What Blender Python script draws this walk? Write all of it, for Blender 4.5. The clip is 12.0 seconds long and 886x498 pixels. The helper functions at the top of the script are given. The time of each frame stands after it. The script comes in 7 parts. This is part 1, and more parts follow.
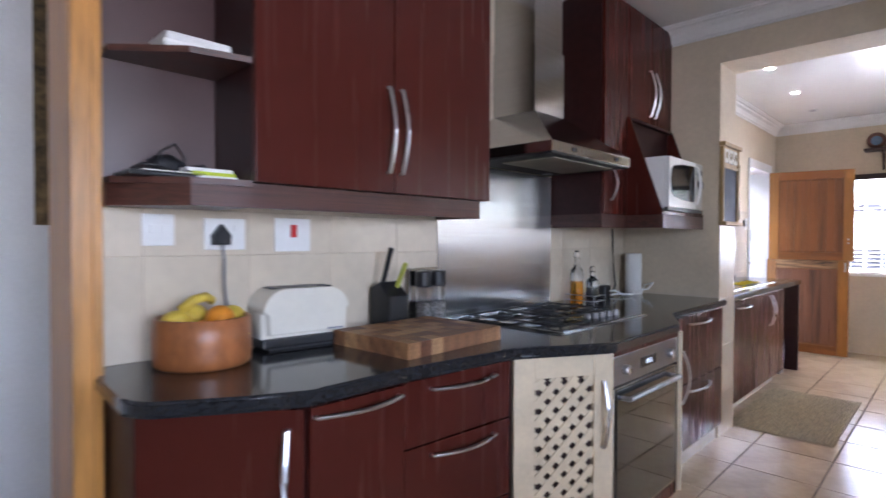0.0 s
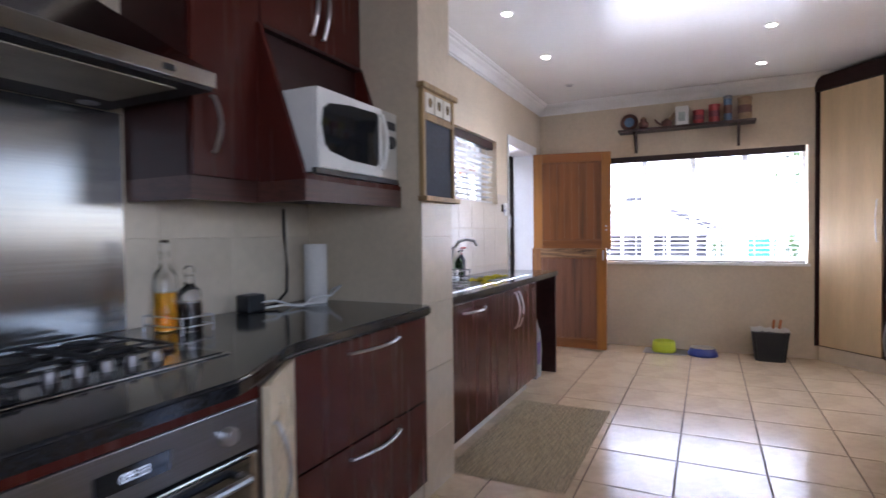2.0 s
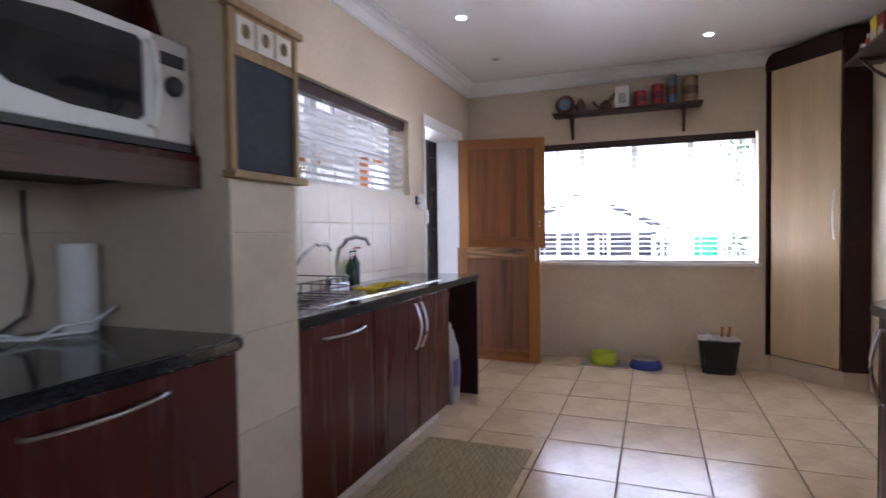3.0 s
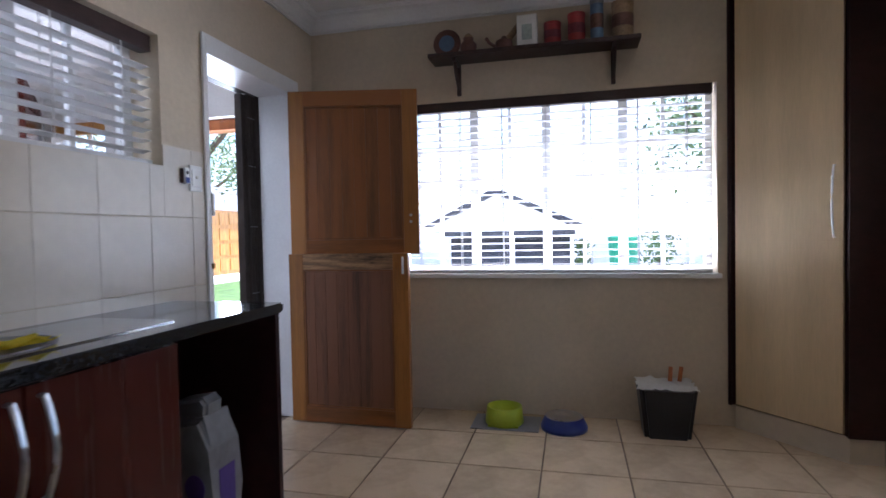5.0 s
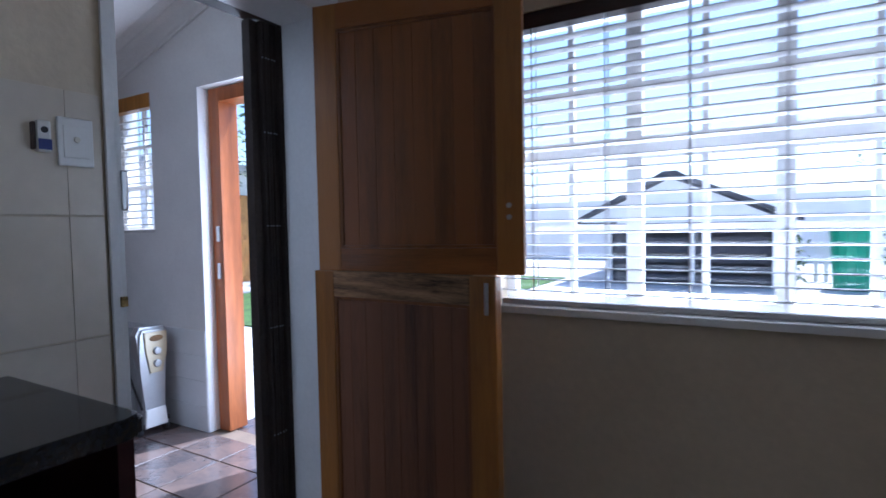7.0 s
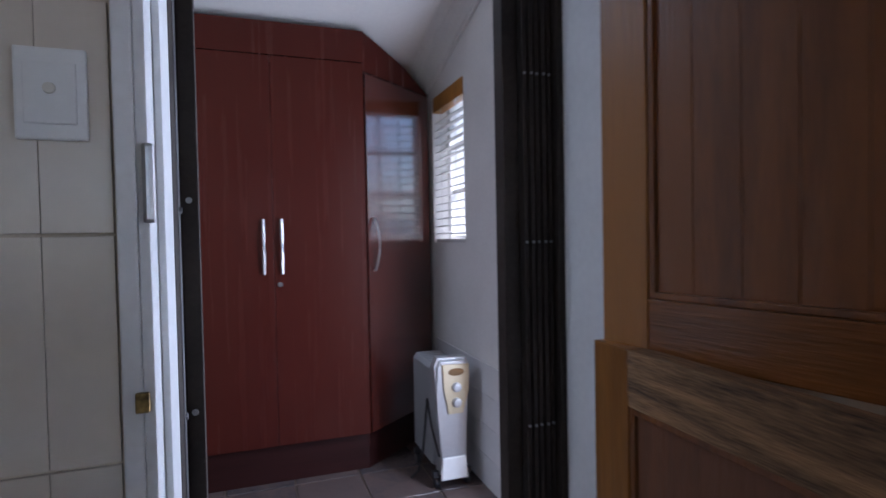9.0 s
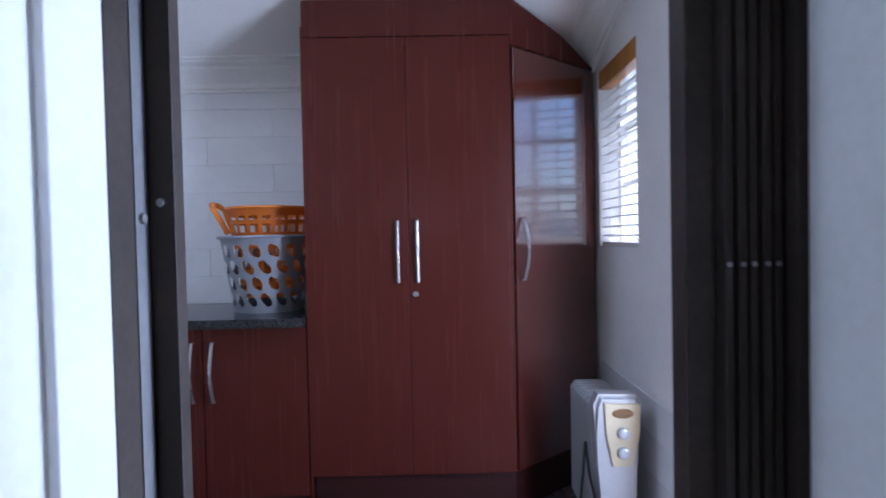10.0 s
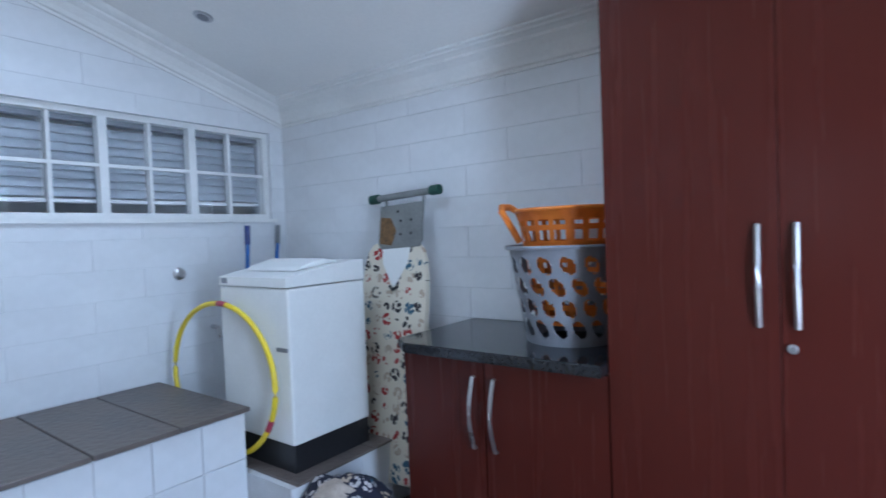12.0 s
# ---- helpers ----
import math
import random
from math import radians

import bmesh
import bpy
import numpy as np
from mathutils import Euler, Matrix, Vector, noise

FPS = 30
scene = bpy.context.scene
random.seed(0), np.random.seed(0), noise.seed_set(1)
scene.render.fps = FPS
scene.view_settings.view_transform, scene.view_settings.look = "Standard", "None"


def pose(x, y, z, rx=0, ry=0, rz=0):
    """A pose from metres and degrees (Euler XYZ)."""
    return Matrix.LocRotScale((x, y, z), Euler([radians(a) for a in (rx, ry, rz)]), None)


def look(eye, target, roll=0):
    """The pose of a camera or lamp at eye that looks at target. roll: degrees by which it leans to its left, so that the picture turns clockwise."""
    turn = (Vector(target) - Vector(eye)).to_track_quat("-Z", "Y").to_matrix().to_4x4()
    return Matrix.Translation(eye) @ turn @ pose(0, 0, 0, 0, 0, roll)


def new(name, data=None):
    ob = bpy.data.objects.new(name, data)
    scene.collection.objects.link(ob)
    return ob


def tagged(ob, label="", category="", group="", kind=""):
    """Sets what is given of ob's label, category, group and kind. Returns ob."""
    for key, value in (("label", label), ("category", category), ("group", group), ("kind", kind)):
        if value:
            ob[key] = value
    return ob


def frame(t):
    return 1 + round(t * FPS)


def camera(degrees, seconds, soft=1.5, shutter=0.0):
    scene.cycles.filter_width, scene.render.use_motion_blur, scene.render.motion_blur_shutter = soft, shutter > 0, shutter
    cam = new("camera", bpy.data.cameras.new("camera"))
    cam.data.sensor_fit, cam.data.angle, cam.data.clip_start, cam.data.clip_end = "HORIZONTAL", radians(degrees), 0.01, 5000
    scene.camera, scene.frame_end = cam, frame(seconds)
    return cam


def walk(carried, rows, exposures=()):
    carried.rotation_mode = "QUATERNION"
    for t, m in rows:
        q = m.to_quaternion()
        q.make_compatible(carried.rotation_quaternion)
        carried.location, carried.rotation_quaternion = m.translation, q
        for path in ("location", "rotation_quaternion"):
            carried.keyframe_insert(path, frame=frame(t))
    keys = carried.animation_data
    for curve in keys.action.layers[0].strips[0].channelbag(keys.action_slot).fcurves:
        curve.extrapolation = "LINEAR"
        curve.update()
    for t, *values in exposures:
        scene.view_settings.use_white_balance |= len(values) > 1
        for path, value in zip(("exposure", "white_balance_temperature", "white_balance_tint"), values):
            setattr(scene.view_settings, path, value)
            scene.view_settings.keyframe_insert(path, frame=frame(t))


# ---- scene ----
cam = camera(79.0, 12.0, soft=1.5, shutter=0.4)
PATH = [
    (0, (0.228, 0.13, 1.253), (1.663, 1.523, 1.219), 0.2),
    (0.5, (0.575, 0.097, 1.23), (2.129, 1.355, 1.184), 0.1),
    (1, (0.956, 0.069, 1.214), (2.585, 1.229, 1.171), -0.4),
    (1.5, (1.35, 0.065, 1.193), (3.037, 1.138, 1.144), -0.5),
    (2, (1.77, 0.096, 1.201), (3.563, 0.98, 1.148), -0.7),
    (2.5, (2.203, 0.096, 1.194), (4.037, 0.892, 1.144), -0.8),
    (3, (2.625, 0.077, 1.181), (4.487, 0.806, 1.122), -0.8),
    (3.5, (3.084, 0.096, 1.151), (5.015, 0.613, 1.1), -0.9),
    (5.5, (4.751, 0.082, 1.156), (6.696, 0.547, 1.099), -1.1),
    (6, (5.136, 0.168, 1.18), (7.061, 0.709, 1.106), -1.2),
    (6.5, (5.479, 0.189, 1.194), (7.321, 0.964, 1.103), -1.1),
    (7, (5.831, 0.305, 1.204), (7.551, 1.323, 1.12), -1.1),
    (9, (6.782, 0.955, 1.237), (7.439, 2.844, 1.189), -1.1),
    (9.5, (6.912, 1.158, 1.245), (7.228, 3.133, 1.201), -1.2),
    (10, (6.995, 1.37, 1.262), (7.014, 3.37, 1.217), -1.2),
    (10.5, (7.064, 1.546, 1.328), (6.812, 3.529, 1.257), -1.4),
    (11, (7.104, 1.751, 1.35), (6.593, 3.682, 1.246), -2.1),
    (11.5, (7.055, 1.991, 1.313), (6.176, 3.786, 1.253), -2.1),
    (12, (7.001, 2.12, 1.341), (5.805, 3.722, 1.287), -2.2),
]
EXPOSURES = [(0.0, 3.7, 5700, 22), (1.5, 3.35, 5650, 21), (2.5, 2.92, 5700, 24), (3.5, 2.53, 5700, 23), (5.5, 1.7, 5350, 17), (7.0, 1.0, 5000, 15), (9.0, 1.0, 5400, 19), (9.5, 1.25, 5300, 20), (10.5, 1.55, 4950, 14), (11.5, 1.6, 4950, 9), (12.0, 1.5, 4950, 8)]
walk(cam, [(t, look(eye, target, roll)) for t, eye, target, roll in PATH], EXPOSURES)

# ---- world, sun, lights ----
SUN = Vector((0.42, -0.16, 0.89)).normalized()
world = bpy.data.worlds.new("sky")
scene.world = world
world.use_nodes = True
sky = world.node_tree.nodes.new("ShaderNodeTexSky")
sky.sky_type, sky.sun_disc = "NISHITA", False
sky.sun_elevation, sky.sun_rotation = math.asin(SUN.z), math.atan2(SUN.x, SUN.y)
background = world.node_tree.nodes["Background"]
background.inputs["Strength"].default_value = 0.15
world.node_tree.links.new(sky.outputs["Color"], background.inputs["Color"])
sun = new("sun", bpy.data.lights.new("sun", "SUN"))
sun.data.energy, sun.data.angle, sun.data.color = 5.0, radians(0.5), (1.0, 0.95, 0.88)
sun.matrix_world = look(SUN * 20, (0, 0, 0))


def area_lamp(name, at, towards, width, height, watts, color=(0.86, 0.93, 1.0), spread=180):
    lamp = new(name, bpy.data.lights.new(name, "AREA"))
    lamp.data.shape, lamp.data.size, lamp.data.size_y = "RECTANGLE", width, height
    lamp.data.energy, lamp.data.color = watts, color
    lamp.data.spread = radians(spread)
    lamp.matrix_world = look(at, towards)
    return lamp


# Added fill: unseen lamp outside, below the sill, aimed up to brighten the ceiling.
area_lamp("wide_window_daylight", (8.16, 0.19, 0.72), (5.4, 0.1, 2.63), 1.8, 0.45, 42)
area_lamp("far_window_daylight", (5.6, -4.44, 1.725), (5.6, 0.0, 1.5), 3.0, 1.14, 0.6)
# Added fill behind an unseen window, placed to brighten the left hob counter.
area_lamp("south_window_daylight", (0.3, -1.72, 1.55), (0.9, 1.0, 1.7), 1.8, 1.0, 4.2, spread=145)
# Unseen fill lamp in a capped roof hole; its place is assumed from a wall glint.
area_lamp("skylight_daylight", (5.45, 2.82, 2.80), (5.6, 3.0, 0.0), 0.95, 0.6, 7.5)
area_lamp("back_door_daylight", (8.02, 2.56, 1.1), (6.0, 2.63, 0.9), 0.38, 1.6, 14)

# ---- materials ----


def material(name, color, rough=0.5, metal=0.0, vary=0.12, scale=6.0, stretch=(1, 1, 1), grain=60.0, bump=0.02, spec=0.5, tint=None, island=0.0, coat=0.0):
    """A plain surface with two scales of variation: broad blotches and fine grain, and a slight relief."""
    m = bpy.data.materials.new(name)
    m.use_nodes = True
    nt = m.node_tree
    b = nt.nodes["Principled BSDF"]
    b.inputs["Metallic"].default_value = metal
    b.inputs["Specular IOR Level"].default_value = spec
    b.inputs["Coat Weight"].default_value = coat
    b.inputs["Coat Roughness"].default_value = 0.12
    co = nt.nodes.new("ShaderNodeTexCoord")
    mp = nt.nodes.new("ShaderNodeMapping")
    mp.inputs["Scale"].default_value = stretch
    nt.links.new(co.outputs["Object"], mp.inputs["Vector"])
    broad = nt.nodes.new("ShaderNodeTexNoise")
    broad.inputs["Scale"].default_value, broad.inputs["Detail"].default_value = scale, 4.0
    fine = nt.nodes.new("ShaderNodeTexNoise")
    fine.inputs["Scale"].default_value, fine.inputs["Detail"].default_value = grain, 3.0
    nt.links.new(mp.outputs[0], broad.inputs["Vector"])
    nt.links.new(mp.outputs[0], fine.inputs["Vector"])
    add = nt.nodes.new("ShaderNodeMath")
    add.operation = "MULTIPLY_ADD"
    add.inputs[1].default_value = 0.5
    nt.links.new(fine.outputs["Fac"], add.inputs[0])
    nt.links.new(broad.outputs["Fac"], add.inputs[2])
    last = add
    if island:
        info = nt.nodes.new("ShaderNodeObjectInfo")
        more = nt.nodes.new("ShaderNodeMath")
        more.operation = "MULTIPLY_ADD"
        more.inputs[1].default_value = island
        nt.links.new(info.outputs["Random"], more.inputs[0])
        nt.links.new(add.outputs[0], more.inputs[2])
        last = more
    ramp = nt.nodes.new("ShaderNodeValToRGB")
    low = tint or tuple(c * (1 - 2 * vary) for c in color)
    high = tuple(min(1.0, c * (1 + vary)) for c in color)
    ramp.color_ramp.elements[0].position, ramp.color_ramp.elements[0].color = 0.45, (*low, 1)
    ramp.color_ramp.elements[1].position, ramp.color_ramp.elements[1].color = 1.05 + 0.5 * island, (*high, 1)
    nt.links.new(last.outputs[0], ramp.inputs["Fac"])
    nt.links.new(ramp.outputs["Color"], b.inputs["Base Color"])
    ro = nt.nodes.new("ShaderNodeMapRange")
    ro.inputs["To Min"].default_value, ro.inputs["To Max"].default_value = rough * 0.85, min(1.0, rough * 1.2)
    nt.links.new(broad.outputs["Fac"], ro.inputs["Value"])
    nt.links.new(ro.outputs[0], b.inputs["Roughness"])
    if bump:
        bp = nt.nodes.new("ShaderNodeBump")
        bp.inputs["Strength"].default_value, bp.inputs["Distance"].default_value = 0.35, bump * 0.1
        nt.links.new(fine.outputs["Fac"], bp.inputs["Height"])
        nt.links.new(bp.outputs["Normal"], b.inputs["Normal"])
    return m


def glowing(name, color, strength):
    m = bpy.data.materials.new(name)
    m.use_nodes = True
    b = m.node_tree.nodes["Principled BSDF"]
    b.inputs["Base Color"].default_value = (*color, 1)
    b.inputs["Emission Color"].default_value, b.inputs["Emission Strength"].default_value = (*color, 1), strength
    return m


def clear(name, color=(1, 1, 1), rough=0.0):
    m = bpy.data.materials.new(name)
    m.use_nodes = True
    b = m.node_tree.nodes["Principled BSDF"]
    b.inputs["Base Color"].default_value = (*color, 1)
    b.inputs["Roughness"].default_value, b.inputs["Transmission Weight"].default_value, b.inputs["IOR"].default_value = rough, 1.0, 1.45
    return m


MAHOGANY = material("mahogany_laminate", (0.066, 0.0122, 0.008), 0.27, vary=0.03, scale=4, stretch=(9, 9, 0.3), grain=60, bump=0.0, spec=0.26)
for node in MAHOGANY.node_tree.nodes:
    if node.type == "MAP_RANGE":
        node.inputs["To Min"].default_value, node.inputs["To Max"].default_value = 0.265, 0.28
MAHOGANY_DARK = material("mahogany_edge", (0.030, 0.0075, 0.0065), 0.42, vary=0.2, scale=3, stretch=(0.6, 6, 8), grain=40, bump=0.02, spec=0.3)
PELMET_WOOD = material("grained_brown_edging", (0.078, 0.027, 0.018), 0.36, vary=0.35, scale=3, stretch=(0.5, 8, 30), grain=30, bump=0.03, spec=0.7)
SATIN_PANEL = material("satin_brown_panel", (0.055, 0.02, 0.018), 0.36, vary=0.1, bump=0.004, spec=1.0)
CREAM_LAMINATE = material("cream_maple_laminate", (0.62, 0.47, 0.27), 0.4, vary=0.08, scale=2, stretch=(5, 5, 0.4), grain=30, bump=0.01)
CREAM_WOOD = material("cream_painted_wood", (0.66, 0.55, 0.38), 0.45, vary=0.08)
GRANITE = material("black_granite", (0.02, 0.021, 0.024), 0.1, vary=0.4, scale=90, grain=260, bump=0.0, spec=0.6)
CREAM_PLASTER = material("cream_plaster", (0.60, 0.51, 0.38), 0.75, vary=0.07, scale=2.2, grain=35, bump=0.05)
CREAM_TILE = material("cream_wall_tile", (0.62, 0.54, 0.42), 0.22, vary=0.07, scale=3, grain=20, bump=0.01, island=0.1)
# Whiter copy of the cream tile; the sink wall's brighter light is in its colour.
LIT_CREAM_TILE = material("lit_cream_wall_tile", (0.66, 0.59, 0.495), 0.2, vary=0.05, scale=3, grain=20, bump=0.01, island=0.1)
# Cream tile copy for the pier, with its weaker light mixed into the colour.
DIM_CREAM_TILE = material("dimmed_cream_wall_tile", (0.54, 0.45, 0.33), 0.25, vary=0.08, scale=3, grain=20, bump=0.01, island=0.1)
FLOOR_TILE = material("beige_floor_tile", (0.54, 0.425, 0.285), 0.2, vary=0.12, scale=5, grain=25, bump=0.006, island=0.2, spec=0.6, coat=0.15)
GROUT = material("dark_grout", (0.17, 0.125, 0.09), 0.85, vary=0.2, grain=120, bump=0.1)
PALE_GROUT = material("pale_grout", (0.42, 0.37, 0.3), 0.85, vary=0.15, grain=120, bump=0.1)
WHITE_GROUT = material("white_grout", (0.6, 0.6, 0.61), 0.85, vary=0.1, grain=120, bump=0.1)
WHITE_TILE = material("white_wall_tile", (0.74, 0.75, 0.77), 0.16, vary=0.04, scale=3, grain=20, bump=0.01, island=0.05)
WHITE_PAINT = material("white_paint", (0.78, 0.78, 0.77), 0.5, vary=0.05, scale=3, grain=60, bump=0.03)
CEILING_PAINT = material("ceiling_paint", (0.84, 0.83, 0.81), 0.22, vary=0.03, scale=1.2, grain=50, bump=0.03)
SCUFFED = material("scuffed_bare_wood", (0.30, 0.17, 0.08), 0.75, vary=0.5, scale=6, stretch=(0.8, 6, 8), grain=40, bump=0.25)
MERANTI_RAIL = material("oiled_meranti_rail", (0.20, 0.069, 0.012), 0.34, vary=0.3, scale=3, stretch=(0.5, 7, 7), grain=30, bump=0.04, island=0.35)
RUST = material("rusty_patch", (0.16, 0.09, 0.035), 0.8, vary=0.4, scale=20)
YELLOW_FILTER = material("greasy_filter_mesh", (0.36, 0.33, 0.26), 0.4, metal=0.5, vary=0.2, grain=150, bump=0.1)
BRASS = material("worn_brass", (0.30, 0.20, 0.07), 0.4, metal=0.8, vary=0.4, scale=60)
PINE = material("varnished_pine", (0.50, 0.235, 0.055), 0.35, vary=0.25, scale=4, stretch=(6, 6, 0.5), grain=30, bump=0.03)
MERANTI = material("oiled_meranti", (0.175, 0.06, 0.012), 0.34, vary=0.3, scale=3, stretch=(7, 7, 0.5), grain=30, bump=0.04, island=0.35)
MERANTI_STILE = material("golden_meranti", (0.27, 0.108, 0.018), 0.34, vary=0.25, scale=3, stretch=(7, 7, 0.4), grain=30, bump=0.04, island=0.2)
MERANTI_WORN = material("weathered_meranti", (0.13, 0.052, 0.022), 0.5, vary=0.45, scale=3, stretch=(7, 7, 0.4), grain=30, bump=0.08, island=0.5)
RED_DOOR_WOOD = material("orange_door_frame_wood", (0.42, 0.13, 0.035), 0.35, vary=0.2, scale=4, stretch=(6, 6, 0.5), grain=30)
STEEL = material("brushed_steel", (0.44, 0.435, 0.43), 0.16, metal=1.0, vary=0.05, scale=9, stretch=(0.15, 0.15, 16), grain=60, bump=0.0)
MIRROR_GLASS = material("mirrored_oven_glass", (0.21, 0.23, 0.25), 0.04, metal=1.0, vary=0.04, bump=0.0)
DULL_STEEL = material("dull_dark_steel", (0.27, 0.265, 0.265), 0.3, metal=1.0, vary=0.06, scale=9, stretch=(0.15, 0.15, 16), bump=0.0)
SPLASH_STEEL = material("horizontally_brushed_steel", (0.38, 0.378, 0.378), 0.24, metal=1.0, vary=0.09, scale=12, stretch=(0.05, 0.05, 16), grain=30, bump=0.0)
along = SPLASH_STEEL.node_tree.nodes.new("ShaderNodeTangent")
along.direction_type, along.axis = "RADIAL", "Z"
brushed = SPLASH_STEEL.node_tree.nodes["Principled BSDF"]
brushed.inputs["Anisotropic"].default_value = 0.95
SPLASH_STEEL.node_tree.links.new(along.outputs["Tangent"], brushed.inputs["Tangent"])
SILVER_PANEL = material("silver_plastic", (0.50, 0.48, 0.44), 0.35, metal=0.3, vary=0.05, bump=0.0)
DARK_WIRE = material("worn_dark_wire", (0.16, 0.15, 0.15), 0.35, metal=0.9, vary=0.2, bump=0.0)
CHROME = material("satin_chrome", (0.54, 0.54, 0.55), 0.28, metal=1.0, vary=0.04, bump=0.0)
BLACK_PLASTIC = material("black_plastic", (0.015, 0.015, 0.017), 0.4, vary=0.2, bump=0.02)
CAST_IRON = material("cast_iron", (0.012, 0.012, 0.013), 0.6, vary=0.3, grain=140, bump=0.1)
DARK_GLASS = material("dark_oven_glass", (0.012, 0.014, 0.017), 0.05, vary=0.1, bump=0.0, spec=0.7)
HOB_GLASS = material("black_hob_glass", (0.010, 0.010, 0.011), 0.12, vary=0.3, bump=0.0, spec=0.4)
BLIND_WHITE = material("white_blind_slat", (0.62, 0.61, 0.605), 0.45, vary=0.04, bump=0.01)
DARK_WOOD = material("dark_stained_wood", (0.045, 0.022, 0.018), 0.45, vary=0.3, scale=5, stretch=(1, 5, 5), grain=40, bump=0.04)
BRONZE_STEEL = material("bronze_painted_steel", (0.045, 0.034, 0.028), 0.55, vary=0.25, grain=90, bump=0.004, spec=0.22)
SLATE = material("slate_tile", (0.085, 0.062, 0.055), 0.2, vary=0.5, scale=5, grain=30, bump=0.05, spec=0.8, tint=(0.035, 0.04, 0.05), island=0.4)
WHITE_PLASTIC = material("white_plastic", (0.78, 0.78, 0.76), 0.3, vary=0.03, bump=0.0)
GREY_PLASTIC = material("grey_plastic", (0.22, 0.225, 0.25), 0.4, vary=0.08, bump=0.0)
ORANGE_PLASTIC = material("orange_plastic", (0.75, 0.22, 0.02), 0.4, vary=0.08, bump=0.0)
YELLOW_PLASTIC = material("yellow_plastic", (0.8, 0.62, 0.02), 0.35, vary=0.05, bump=0.0)
LIME_PLASTIC = material("lime_plastic", (0.45, 0.55, 0.02), 0.35, vary=0.05, bump=0.0)
BLUE_PLASTIC = material("blue_plastic", (0.02, 0.04, 0.22), 0.3, vary=0.08, bump=0.0)
CLEAR_GLASS = clear("clear_glass")
CREAM_ENAMEL = material("cream_enamel", (0.72, 0.69, 0.60), 0.22, vary=0.03, bump=0.0)
SEAGRASS = material("woven_seagrass", (0.36, 0.295, 0.175), 0.85, vary=0.25, scale=8, stretch=(1, 12, 1), grain=60, bump=0.4)
LAMP_GLOW = glowing("downlight_glow", (1.0, 0.93, 0.8), 9.0)
CLOCK_GLOW = glowing("clock_display", (0.8, 0.9, 1.0), 0.06)

# ---- helpers for building ----
BASE = {}


def thing(name, at=(0, 0, 0), label="", category="", group="", kind="", turn=0.0):
    ob = new(name)
    ob.empty_display_size = 0.05
    m = pose(*at, 0, 0, turn)
    ob.matrix_world = m
    BASE[ob.name] = m
    return tagged(ob, label, category, group, kind)


def part(name, bm, mat, parent=None, label="", at=None, smooth=False, normals=True):
    """Links a bmesh, whose places are in the world unless at gives its own pose, as one mesh object under a thing or a part."""
    if normals:
        bmesh.ops.recalc_face_normals(bm, faces=bm.faces)
    m = at or Matrix.Identity(4)
    world_m = m
    if parent is not None and at is None:
        base = BASE[parent.name]
        bm.transform(base.inverted())
        world_m = base
    me = bpy.data.meshes.new(name)
    bm.to_mesh(me)
    bm.free()
    if smooth:
        for p in me.polygons:
            p.use_smooth = True
    me.materials.append(mat)
    ob = new(name, me)
    BASE[ob.name] = world_m
    if parent is not None:
        ob.parent = parent
        ob.matrix_parent_inverse = BASE[parent.name].inverted()
    ob.matrix_basis = world_m
    if label:
        ob["label"] = label
    return ob


def box(bm, x0, x1, y0, y1, z0, z1, bevel=0.0, m=None):
    made = bmesh.ops.create_cube(bm, size=1.0)["verts"]
    bmesh.ops.scale(bm, vec=(x1 - x0, y1 - y0, z1 - z0), verts=made)
    bmesh.ops.translate(bm, vec=((x0 + x1) / 2, (y0 + y1) / 2, (z0 + z1) / 2), verts=made)
    if bevel:
        edges = list({e for v in made for e in v.link_edges})
        made = list({v for f in bmesh.ops.bevel(bm, geom=edges, offset=bevel, segments=2, profile=0.6, affect="EDGES")["faces"] for v in f.verts} | {v for v in made if v.is_valid})
    if m is not None:
        bmesh.ops.transform(bm, matrix=m, verts=made)
    return bm


def B(*boxes, bevel=0.0):
    bm = bmesh.new()
    for b in boxes:
        box(bm, *b, bevel=bevel)
    return bm


def prism(outline, z0, z1, bevel=0.0):
    """An upright prism over an outline of (x, y)."""
    bm = bmesh.new()
    low = [bm.verts.new((x, y, z0)) for x, y in outline]
    high = [bm.verts.new((x, y, z1)) for x, y in outline]
    n = len(outline)
    bm.faces.new(low[::-1])
    bm.faces.new(high)
    for i in range(n):
        bm.faces.new((low[i], low[(i + 1) % n], high[(i + 1) % n], high[i]))
    if bevel:
        bmesh.ops.bevel(bm, geom=[e for e in bm.edges if abs(e.verts[0].co.z - e.verts[1].co.z) < 1e-6], offset=bevel, segments=3, affect="EDGES")
    return bm


def slab(outline, axis, a, b, bevel=0.0):
    """A prism along the world axis x or y, over an outline of (other, z)."""
    bm = prism(outline, a, b, bevel)
    for v in bm.verts:
        u, w, d = v.co
        v.co = (d, u, w) if axis == "x" else (u, d, w)
    return bm


def lathe(profile, at, steps=24, scale=(1, 1), axis="z", bm=None):
    """A turned shape: profile of (radius, height) from bottom to top."""
    bm = bm or bmesh.new()
    rings = []
    for r, h in profile:
        ring = []
        for i in range(steps):
            a = 2 * math.pi * i / steps
            p = Vector((r * math.cos(a) * scale[0], r * math.sin(a) * scale[1], h))
            if axis == "y":
                p = Vector((p.x, -p.z, p.y))
            elif axis == "x":
                p = Vector((p.z, p.x, p.y))
            ring.append(bm.verts.new(p + Vector(at)))
        rings.append(ring)
    for a, b in zip(rings, rings[1:]):
        for i in range(steps):
            bm.faces.new((a[i], a[(i + 1) % steps], b[(i + 1) % steps], b[i]))
    bm.faces.new(rings[0][::-1])
    bm.faces.new(rings[-1])
    return bm


